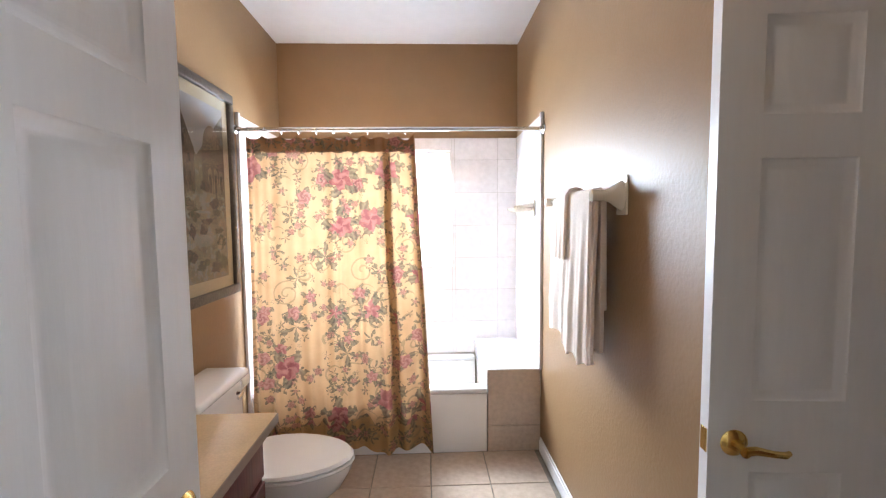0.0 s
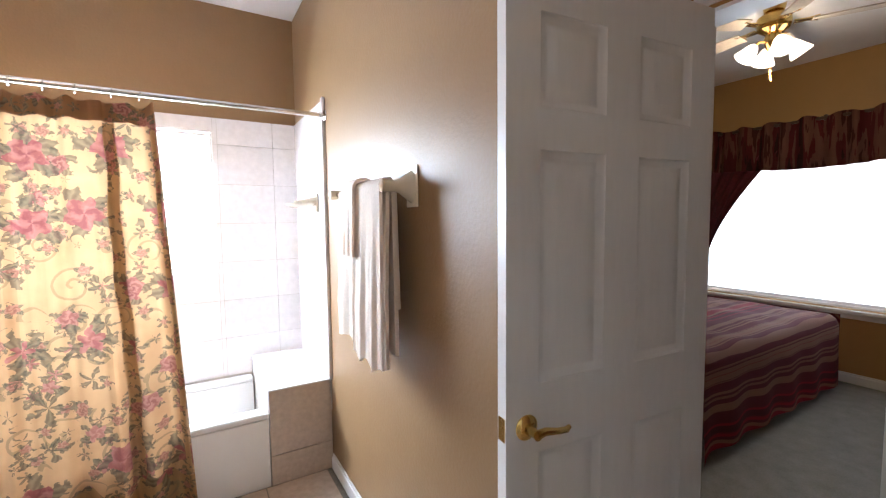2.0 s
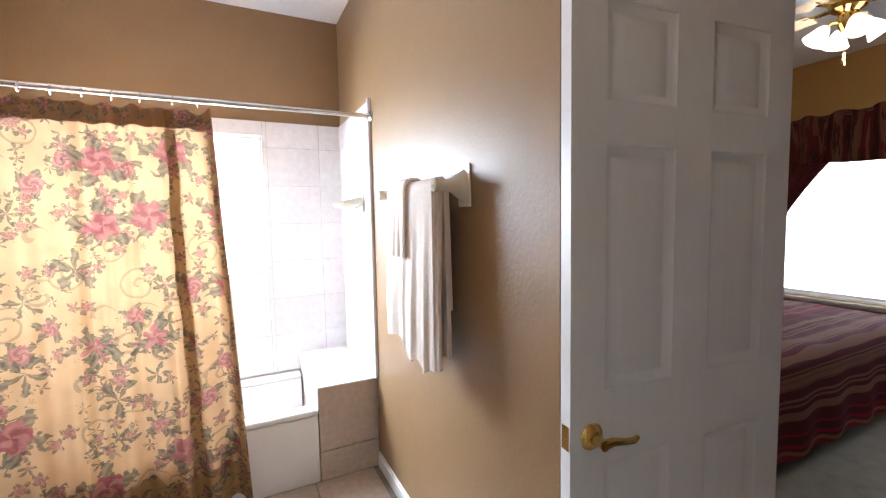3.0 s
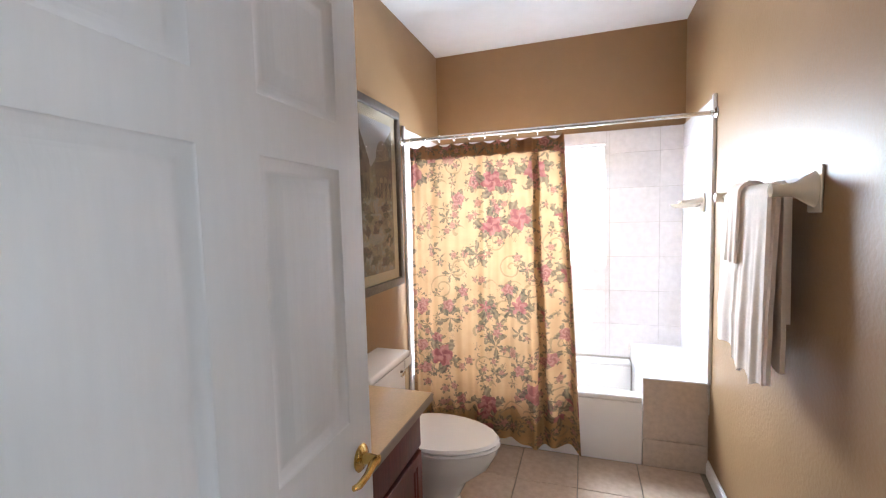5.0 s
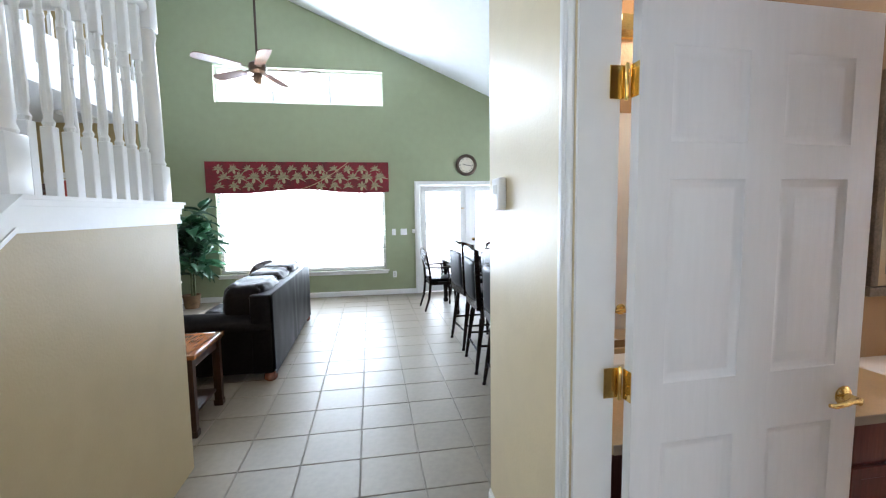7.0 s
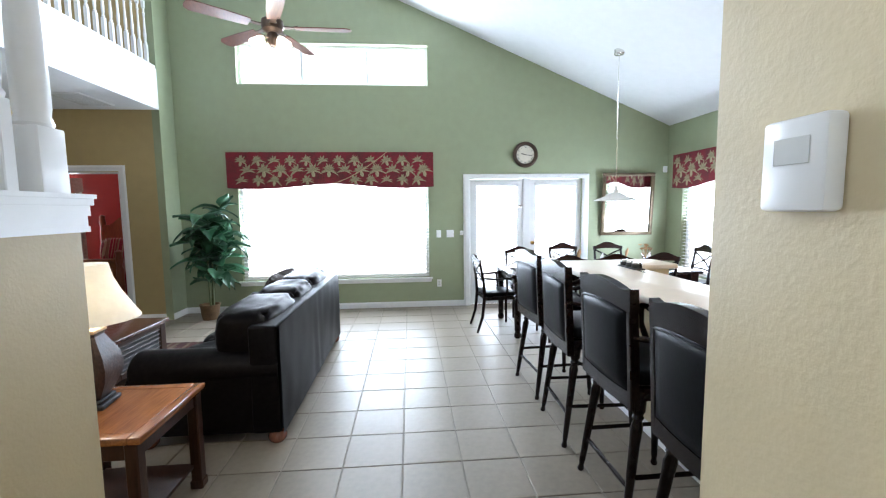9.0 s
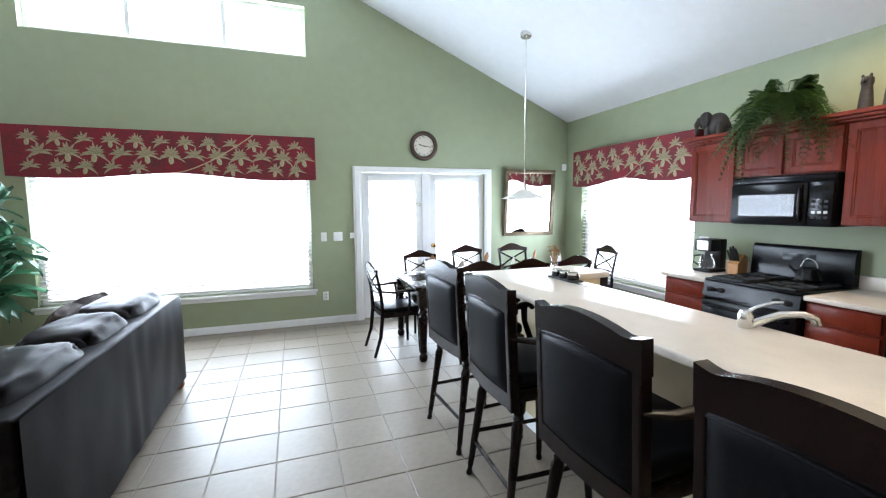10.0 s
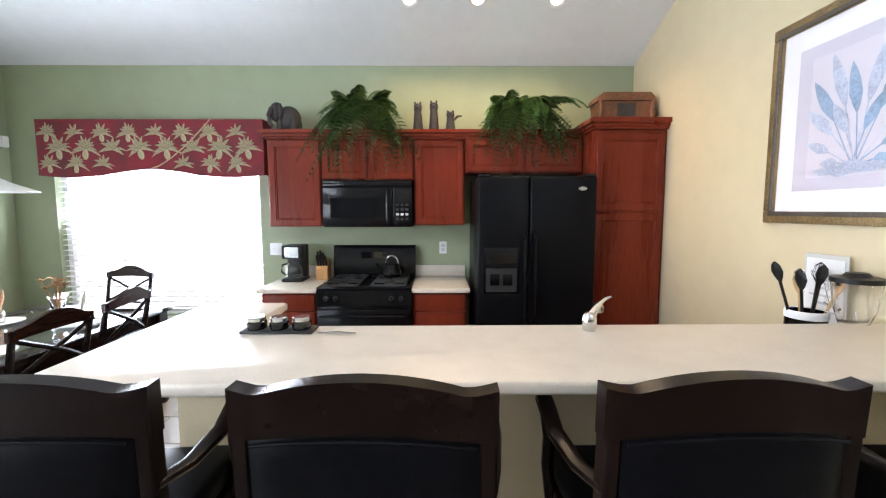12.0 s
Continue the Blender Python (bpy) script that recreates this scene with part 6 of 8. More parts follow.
jr = part("jar", bm, GLASS, bl, "clear glass jar")
jr.visible_shadow = False
bm = bmesh.new()
tube(bm, [(0.0, 0.075, 0.31), (0.0, 0.13, 0.30), (0.0, 0.125, 0.22), (0.0, 0.068, 0.20)], 0.01, 8)
part("handle", bm, GLASS, jr)
bm = bmesh.new()
lathe(bm, [(0.0, 0.3305), (0.086, 0.3305), (0.086, 0.35), (0.05, 0.355), (0.035, 0.37), (0, 0.372)], 24)
part("lid", bm, BLACK_PLASTIC, bl)
nt = thing("notice_frame", (KIT_E - 0.03, 1.86, CT), "clear stand with a printed white notice", "notice", turn=90)
part("stand", bevel_box(-0.11, 0.11, 0.0, 0.006, 0.0005, 0.42, 0.001, 1), PALE_GREY, nt)
part("paper", bevel_box(-0.095, 0.095, 0.0065, 0.008, 0.06, 0.40, 0), WHITE_TRIM, nt)
for i in range(6):
    part("text_line", bevel_box(-0.07, 0.07 - 0.02 * (i % 3), 0.0085, 0.009, 0.33 - i * 0.035, 0.34 - i * 0.035, 0), material("pale_blue_ink", (0.50, 0.53, 0.58), 0.7), nt)

# decor on the cabinet tops
STONE = material("dark_carved_stone", (0.04, 0.034, 0.032), 0.6, vary=0.3, scale=18, bump=0.6, bump_scale=40)
TOP = 2.181
bm = bmesh.new()
for c, r, s in (((0, 0, 0.105), 0.1, (1.25, 0.8, 1.0)), ((-0.10, -0.05, 0.15), 0.07, (1, 0.9, 1.05)), ((-0.05, -0.09, 0.15), 0.05, (0.5, 0.35, 1.2)), ((-0.15, -0.03, 0.15), 0.05, (0.35, 0.6, 1.2))):
    bmesh.ops.create_uvsphere(bm, u_segments=18, v_segments=12, radius=r, matrix=Matrix.Translation(c) @ Matrix.Diagonal((*s, 1)))
tube(bm, [(-0.13, -0.09, 0.16), (-0.15, -0.12, 0.11), (-0.145, -0.125, 0.06), (-0.12, -0.13, 0.035)], [0.032, 0.026, 0.02, 0.013], 10)
for x, y in ((-0.07, -0.05), (-0.06, 0.05), (0.07, -0.05), (0.08, 0.05)):
    lathe(bm, [(0.036, 0.0), (0.034, 0.03), (0.036, 0.08), (0.02, 0.12)], 12, at=(x, y, 0))
solid("elephant_statue", bm, STONE, "dark carved stone elephant on the cabinet top", "statue").matrix_world = Matrix.Translation((-3.87, 3.76, TOP)) @ Matrix.Diagonal((0.85, 1, 1.12, 1))
for i, (x, h) in enumerate(((-2.74, 0.25), (-2.60, 0.26), (-2.455, 0.18))):
    bm = bmesh.new()
    lathe(bm, [(0.0, 0), (0.042, 0), (0.044, 0.02), (0.036, h * 0.5), (0.03, h * 0.72), (0.036, h * 0.8), (0.034, h * 0.93), (0.02, h * 0.98), (0, h)], 14)
    for s in (-1, 1):
        tube(bm, [(s * 0.018, -0.01, h * 0.93), (s * 0.024, -0.012, h * 1.02), (s * 0.026, -0.012, h * 1.05)], [0.012, 0.008, 0.002], 6)
    tube(bm, [(0, -0.03, h * 0.84), (0, -0.05, h * 0.82), (0.01, -0.055, h * 0.8)], [0.018, 0.014, 0.006], 8)
    if i == 2:
        tube(bm, [(0.02, 0, 0.10), (0.06, 0, 0.14), (0.10, 0, 0.145)], [0.012, 0.010, 0.006], 8)
    solid("carved_figure", bm, STONE, "slim dark carved animal figure on the cabinet top", "statue", "carved figures").location = (x, 3.74, TOP)
FERN = material("fern_leaf_green", (0.075, 0.15, 0.04), 0.45, vary=0.4, scale=10, translucent=0.2, per_object=0.5)
POT = material("brown_wicker", (0.16, 0.09, 0.04), 0.8, vary=0.3, scale=30, bump=0.8, bump_scale=80)


def frond_mesh(length, rise, droop, seed):
    """A fern frond: an arching rib with many narrow leaflets."""
    r = random.Random(seed)
    bm = bmesh.new()
    n = 26

    def spine(t):
        return Vector((length * t * (1 - 0.18 * t), 0, length * (rise * t - droop * t * t)))
    tube(bm, [spine(i / 8) for i in range(9)], [0.0035 - 0.0003 * i for i in range(9)], 5)
    for i in range(3, n + 1):
        t = i / n
        p = spine(t)
        w = (0.080 * math.sin(math.pi * min(1, t * 0.85 + 0.15)) + 0.008)
        for s in (-1, 1):
            q = p + Vector((w * 0.5, s * w, -w * 0.45 + r.uniform(-0.008, 0.008)))
            m = p.lerp(q, 0.5) + Vector((0, 0, 0.006))
            k = Vector((0.0115, 0, 0))
            bm.faces.new([bm.verts.new(v) for v in (p - k * 0.6, m - k, q, m + k, p + k * 0.6)])
    return mesh_of("frond", bm, FERN)


def fern(place, label, seed, size=1.0):
    f = thing("fern", place, label, "plant", "ferns on the cabinets")
    bm = bmesh.new()
    lathe(bm, [(0.0, 0), (0.07, 0), (0.085, 0.05), (0.09, 0.15), (0.08, 0.15), (0, 0.14)], 18)
    part("pot", bm, POT, f)
    ms = [frond_mesh(l * size, u, d, seed + i) for i, (l, u, d) in enumerate(((0.32, 1.1, 1.2), (0.40, 1.0, 1.7), (0.44, 0.85, 1.9), (0.42, 0.6, 1.8), (0.28, 1.35, 0.9), (0.36, 0.9, 1.1), (0.46, 0.9, 2.1)))]
    r = random.Random(seed)
    for i in range(240):
        ob = new("frond", ms[i % 7])
        ob.parent = f
        a = i * 137.5 + r.uniform(-15, 15)
        y = math.sin(radians(a))
        k = r.uniform(0.55, 0.92) * (0.42 if y > 0.35 else (0.8 if y > 0 else 1))
        ob.matrix_local = pose(0.04 * math.cos(radians(a)), 0.04 * y, 0.14, r.uniform(-38, 38), r.uniform(-16, 16), a) @ Matrix.Diagonal((k, k, k, 1))
    return f


fern((-3.22, 3.66, TOP), "full green fern trailing over the cabinet edge", 5, size=1.22)
big = fern((-1.86, 3.64, TOP), "full green fern with a long raised frond", 11, size=1.12)
ob = new("frond", frond_mesh(0.66, 0.85, 0.75, 77))
ob.parent = big
ob.matrix_local = pose(0.0, 0, 0.10, 15, 0, -12)
ob = new("frond", frond_mesh(0.60, 0.95, 0.9, 78))
ob.parent = big
ob.matrix_local = pose(0.0, 0, 0.10, -12, 0, -32)
ch = thing("carved_chest", (-1.04, 3.56, 2.2135), "carved brown wooden treasure chest on the pantry", "chest")
CARVED = material("carved_brown_wood", (0.19, 0.07, 0.03), 0.5, vary=0.35, scale=14, bump=0.7, bump_scale=45)
bm = bmesh.new()
prism(bm, [(-0.20, 0.02), (0.20, 0.02), (0.215, 0.17), (-0.215, 0.17)], -0.11, 0.11, "y")
part("body", bm, CARVED, ch)
bm = bmesh.new()
prism(bm, [(-0.23, 0.1705), (0.23, 0.1705), (0.225, 0.20), (0.19, 0.235), (-0.19, 0.235), (-0.225, 0.20)], -0.125, 0.125, "y")
part("lid", bm, CARVED, ch)
part("base_rail", bevel_box(-0.215, 0.215, -0.118, 0.118, 0.001, 0.0195, 0.004), CARVED, ch)
part("front_plaque", bevel_box(-0.075, 0.075, -0.116, -0.1105, 0.045, 0.15, 0.002, 1), STONE, ch, "dark relief plaque")
for s in (-1, 1):
    bm = bmesh.new()
    tube(bm, [(s * 0.205, -0.115, 0.02), (s * 0.215, -0.12, 0.07), (s * 0.205, -0.122, 0.12), (s * 0.218, -0.12, 0.17)], [0.014, 0.02, 0.014, 0.018], 8)
    part("corner_post", bm, CARVED, ch)


def botanical_print(name):
    """A pale lilac print of a blue-leaved plant within a torn-edged border."""
    m = bpy.data.materials.new(name)
    m.use_nodes = True
    n, l = m.node_tree.nodes, m.node_tree.links
    co = n.new("ShaderNodeTexCoord")
    sep = n.new("ShaderNodeSeparateXYZ")
    l.new(co.outputs["Object"], sep.inputs[0])
    v = noise_of(n, l, co.outputs["Object"], 12, 4)
    base = mixc(n, l, v, (0.38, 0.34, 0.39), (0.44, 0.40, 0.44))
    ax, az = mth(n, l, "ABSOLUTE", sep.outputs[0]), mth(n, l, "ABSOLUTE", sep.outputs[2])
    wob = mth(n, l, "MULTIPLY", noise_of(n, l, co.outputs["Object"], 30, 2), 0.02)
    inner = mth(n, l, "MULTIPLY", mth(n, l, "LESS_THAN", mth(n, l, "ADD", ax, wob), 0.25), mth(n, l, "LESS_THAN", mth(n, l, "ADD", az, wob), 0.29))
    b = n["Principled BSDF"]
    l.new(mixc(n, l, inner, base, (0.46, 0.42, 0.45)), b.inputs["Base Color"])
    b.inputs["Roughness"].default_value = 0.6
    return m


pic = framed_picture((KIT_E, 1.79, 1.935), 90, 0.95, 1.0, 0.06, GILT, 0.10, botanical_print("botanical_print"), "gold framed botanical print, white mount", material("off_white_mount", (0.60, 0.57, 0.55), 0.8, vary=0.03), PEWTER)
INK = material("blue_grey_leaf_ink", (0.20, 0.27, 0.36), 0.7, vary=0.2, scale=20)
PALE_INK = material("pale_lilac_leaf_ink", (0.36, 0.38, 0.46), 0.7, vary=0.2, scale=20)
for i, (a, ln) in enumerate(((-34, 0.40), (-20, 0.47), (-9, 0.52), (2, 0.45), (11, 0.53), (23, 0.46), (37, 0.38), (-52, 0.26), (54, 0.26), (-70, 0.15), (70, 0.16), (-14, 0.30), (17, 0.31))):
    bm = bmesh.new()
    w = 0.030 if ln > 0.3 else 0.024
    half = [(0.003, 0.0), (0.003, 0.50 * ln), (0.5 * w, 0.56 * ln), (w, 0.68 * ln), (0.85 * w, 0.82 * ln), (0.4 * w, 0.94 * ln)]
    bend = 0.06 if a > 0 else -0.06
    pts = half + [(0, ln)] + [(-x, z) for x, z in half[::-1]]
    y = 0.0122 + 0.0004 * i
    prism(bm, [(x + bend * (z / ln) ** 2 * 0.6, z) for x, z in pts], y, y + 0.0003, "y", m=pose(0.01 * (i % 3 - 1), 0, -0.24, 0, a, 0))
    part("printed_leaf", bm, INK if i % 2 else PALE_INK, pic)
for i, (x, z, w, h) in enumerate(((-0.07, -0.25, 0.10, 0.02), (0.06, -0.255, 0.13, 0.025), (0.0, -0.235, 0.06, 0.018))):
    bm = bmesh.new()
    prism(bm, [(x + w * math.cos(t) * (1 + 0.15 * math.sin(5 * t)), z + h * math.sin(t) * (1 + 0.3 * math.sin(7 * t))) for t in np.linspace(0, 2 * math.pi, 22)[:-1]], 0.0180 + 0.0004 * i, 0.0183 + 0.0004 * i, "y")
    part("printed_ground", bm, PALE_INK, pic)

# valances
palm_n = material("deep_red_cotton", (0.20, 0.010, 0.020), 0.85, vary=0.22, scale=17, bump=0.1, bump_scale=300, dark=(0.055, 0.012, 0.012))


PALM_INK = material("olive_cream_palm_print", (0.40, 0.345, 0.215), 0.85, vary=0.2, scale=18, dark=(0.06, 0.06, 0.025))


def palm_print(blades, fruit, seed):
    """One printed palm: drooping blades over a rounded fruit, flat on the cloth."""
    r = random.Random(seed)
    bm = bmesh.new()
    for i in range(blades):
        a = radians(-82 + 164 * i / (blades - 1) + r.uniform(-6, 6))
        ln, wd = r.uniform(0.10, 0.135), r.uniform(0.011, 0.016)
        sag = 0.55 * math.sin(abs(a)) * ln
        mid = [(math.sin(a) * ln * t, math.cos(a) * ln * t - sag * t * t) for t in np.linspace(0, 1, 7)]
        nx, nz = math.cos(a), -math.sin(a)
        half = [wd * math.sin(math.pi * (0.12 + 0.88 * t)) for t in np.linspace(0, 1, 7)]
        pts = [(p[0] + nx * q, p[1] + nz * q) for p, q in zip(mid, half)] + [(p[0] - nx * q, p[1] - nz * q) for p, q in list(zip(mid, half))[-2::-1]]
        prism(bm, pts, 0.0004 + 0.00012 * i, 0.0010 + 0.00012 * i, "y")
    if fruit:
        prism(bm, [(0.024 * math.cos(t), -0.040 + 0.042 * math.sin(t)) for t in np.linspace(0, 2 * math.pi, 13)[:-1]], 0.0004, 0.0022, "y")
    return mesh_of("printed_palm", bm, PALM_INK)


PALM_MESHES = [palm_print(9, True, 3), palm_print(11, True, 8), palm_print(7, False, 15)]


def valance(place, turn, w, h, depth, mat, label):
    """A padded box valance: local x along the wall, y out of it; the lower edge arches up in the middle."""
    v = thing("window_valance", place, label, "valance", turn=turn)

    def low(x):
        t = abs(x) / (w / 2)
        return 0.0 + 0.055 * max(0, 1 - (t / 0.42) ** 1.5) - 0.02 * math.sin(min(1, max(0, (t - 0.42) / 0.58)) * math.pi)
    bm = bmesh.new()
    xs = [-w / 2 + w * i / 48 for i in range(49)]
    prism(bm, [(x, low(x)) for x in xs] + [(w / 2, h), (-w / 2, h)], depth - 0.018, depth, "y")
    part("front", bm, mat, v)
    step = 0.235
    for j, (z, k0) in enumerate(((h * 0.74, 0.0), (h * 0.46, 0.5), (h * 0.18, 0.0))):
        for i in range(int(w / step) + 1):
            x = -w / 2 + (i + k0 + 0.12 * (j % 2)) * step
            if abs(x) > w / 2 - 0.09 or z - 0.05 < low(x):
                continue
            ob = new("printed_palm", PALM_MESHES[(i * 2 + j) % 3])
            ob.parent = v
            ob.matrix_local = pose(x, depth, z, 0, -12 + 9 * ((i * 5 + j * 3) % 4), 0) @ Matrix.Diagonal((1.12 if j == 1 else 0.9,) * 3 + (1,))
    for s in (-1, 1):
        a = sorted((s * w / 2, s * (w / 2 - 0.018)))
        part("side", bevel_box(*a, 0.002, depth - 0.0182, low(w / 2), h, 0), mat, v)
    part("top_board", bevel_box(-w / 2 + 0.019, w / 2 - 0.019, 0.002, depth - 0.0185, h - 0.018, h, 0), mat, v)
    bm = bmesh.new()
    tube(bm, [(x, depth, low(x)) for x in xs], 0.005, 6)
    part("piping", bm, material("dark_red_piping", (0.10, 0.01, 0.015), 0.8), v)
    bm = bmesh.new()
    tube(bm, [(-0.27 * w * t, depth + 0.002, low(0) + (h - low(0)) * t ** 1.4) for t in np.linspace(0, 1, 14)], 0.006, 6)
    part("overlap_piping", bm, material("tan_cord_piping", (0.42, 0.30, 0.18), 0.8), v, "tan cord along the overlapping edge")
    return v


valance((WEST, -1.352, 1.88), -90, 3.03, 0.515, 0.11, palm_n, "red palm-print box valance over the living room window")
valance((-5.093, NORTH, 1.82), 180, 1.98, 0.48, 0.20, palm_n, "red palm-print box valance over the kitchen window")

# clock and mirror on the green wall
ck = thing("wall_clock", (WEST, 1.61, 2.365), "round wall clock with bronze rim, cream dial", "clock", turn=-90)
BRONZE = material("dark_bronze", (0.07, 0.045, 0.03), 0.4, metal=0.6, vary=0.2, scale=20)
q90 = pose(0, 0, 0, -90)
bm = bmesh.new()
lathe(bm, [(0.135, 0.001), (0.19, 0.001), (0.20, 0.015), (0.195, 0.035), (0.175, 0.045), (0.15, 0.035), (0.14, 0.02)], 40, m=q90, caps=False)
part("rim", bm, BRONZE, ck)
bm = bmesh.new()
lathe(bm, [(0.0, 0.002), (0.15, 0.002), (0.15, 0.012), (0, 0.012)], 40, m=q90)
face = part("dial", bm, material("cream_dial", (0.68, 0.64, 0.54), 0.6, vary=0.05, scale=10), ck)
for i, s in enumerate(("XII", "I", "II", "III", "IIII", "V", "VI", "VII", "VIII", "IX", "X", "XI")):
    a = -radians(30 * i)
    fcv = bpy.data.curves.new("numeral", "FONT")
    fcv.body, fcv.size, fcv.align_x, fcv.align_y, fcv.extrude = s, 0.034, "CENTER", "CENTER", 0.0005
    tmp = bpy.data.objects.new("numeral", fcv)
    scene.collection.objects.link(tmp)
    me = bpy.data.meshes.new_from_object(tmp.evaluated_get(bpy.context.evaluated_depsgraph_get()))
    bpy.data.objects.remove(tmp)
    me.materials.clear()
    me.materials.append(IRON)
    ob = new("numeral", me)
    ob.parent = face
    ob.matrix_local = pose(0.118 * math.sin(a), 0.0135, 0.118 * math.cos(a), 90, 0, 180) @ pose(0, 0, 0, 0, 0, math.degrees(a))
for ln, a, w in ((0.075, 285, 0.006), (0.105, 90 + 8, 0.004)):
    bm = bmesh.new()
    box(bm, -w, w, 0.015, 0.017, -0.02, ln, 0, m=pose(0, 0, 0, 0, -a, 0))
    part("clock_hand", bm, IRON, ck)
mr = thing("framed_mirror", (WEST, 3.275, 1.58), "gilt framed wall mirror on the green wall", "mirror", turn=-90)
bm = bmesh.new()
for a, b, c, d in ((-0.43, 0.43, 0.44, 0.497), (-0.43, 0.43, -0.497, -0.44), (-0.43, -0.375, -0.44, 0.44), (0.375, 0.43, -0.44, 0.44)):
    box(bm, a, b, 0.002, 0.03, c, d, 0.008, 2)
part("frame", bm, material("bronze_gilt_frame", (0.15, 0.105, 0.06), 0.45, metal=0.4, vary=0.3, scale=25, bump=0.5, bump_scale=60), mr)
mr.matrix_world = pose(WEST + 0.03, 3.275, 1.58, 0, 0, -90) @ pose(0, 0, 0, -3)
part("glass", bevel_box(-0.38, 0.38, 0.003, 0.008, -0.445, 0.445, 0), MIRROR, mr)

# ---- bar stools and dining set ----
ESPRESSO = material("espresso_stained_wood", (0.0085, 0.0042, 0.0035), 0.27, vary=0.22, scale=4, bump=0.02, bump_scale=30, spec=0.17)
REDBROWN = wood("warm_brown_chair_wood", (0.022, 0.009, 0.006), (0.010, 0.004, 0.003), 0.26, "x", 0.0, spec=0.25)
LEATHER = material("black_leather", (0.004, 0.004, 0.005), 0.36, vary=0.25, scale=9, bump=0.10, bump_scale=160, spec=0.055)
SOFA_LEATHER = material("dark_brown_black_leather", (0.006, 0.0045, 0.0045), 0.44, vary=0.3, scale=6, bump=0.10, bump_scale=110, spec=0.05)
TURNED = [(0.016, 0.0), (0.020, 0.012), (0.013, 0.035), (0.017, 0.06), (0.020, 0.2), (0.024, 0.42), (0.028, 0.50), (0.020, 0.53), (0.028, 0.545), (0.022, 0.56), (0.030, 0.575), (0.030, 0.64)]


def turned_leg(x, y, top, lean_x, lean_y):
    bm = bmesh.new()
    k = top / 0.64
    vs = lathe(bm, [(r, z * k) for r, z in TURNED], 12)
    for v in vs:
        f = 1 - v.co.z / top
        v.co.x += x + lean_x * f
        v.co.y += y + lean_y * f
    return bm


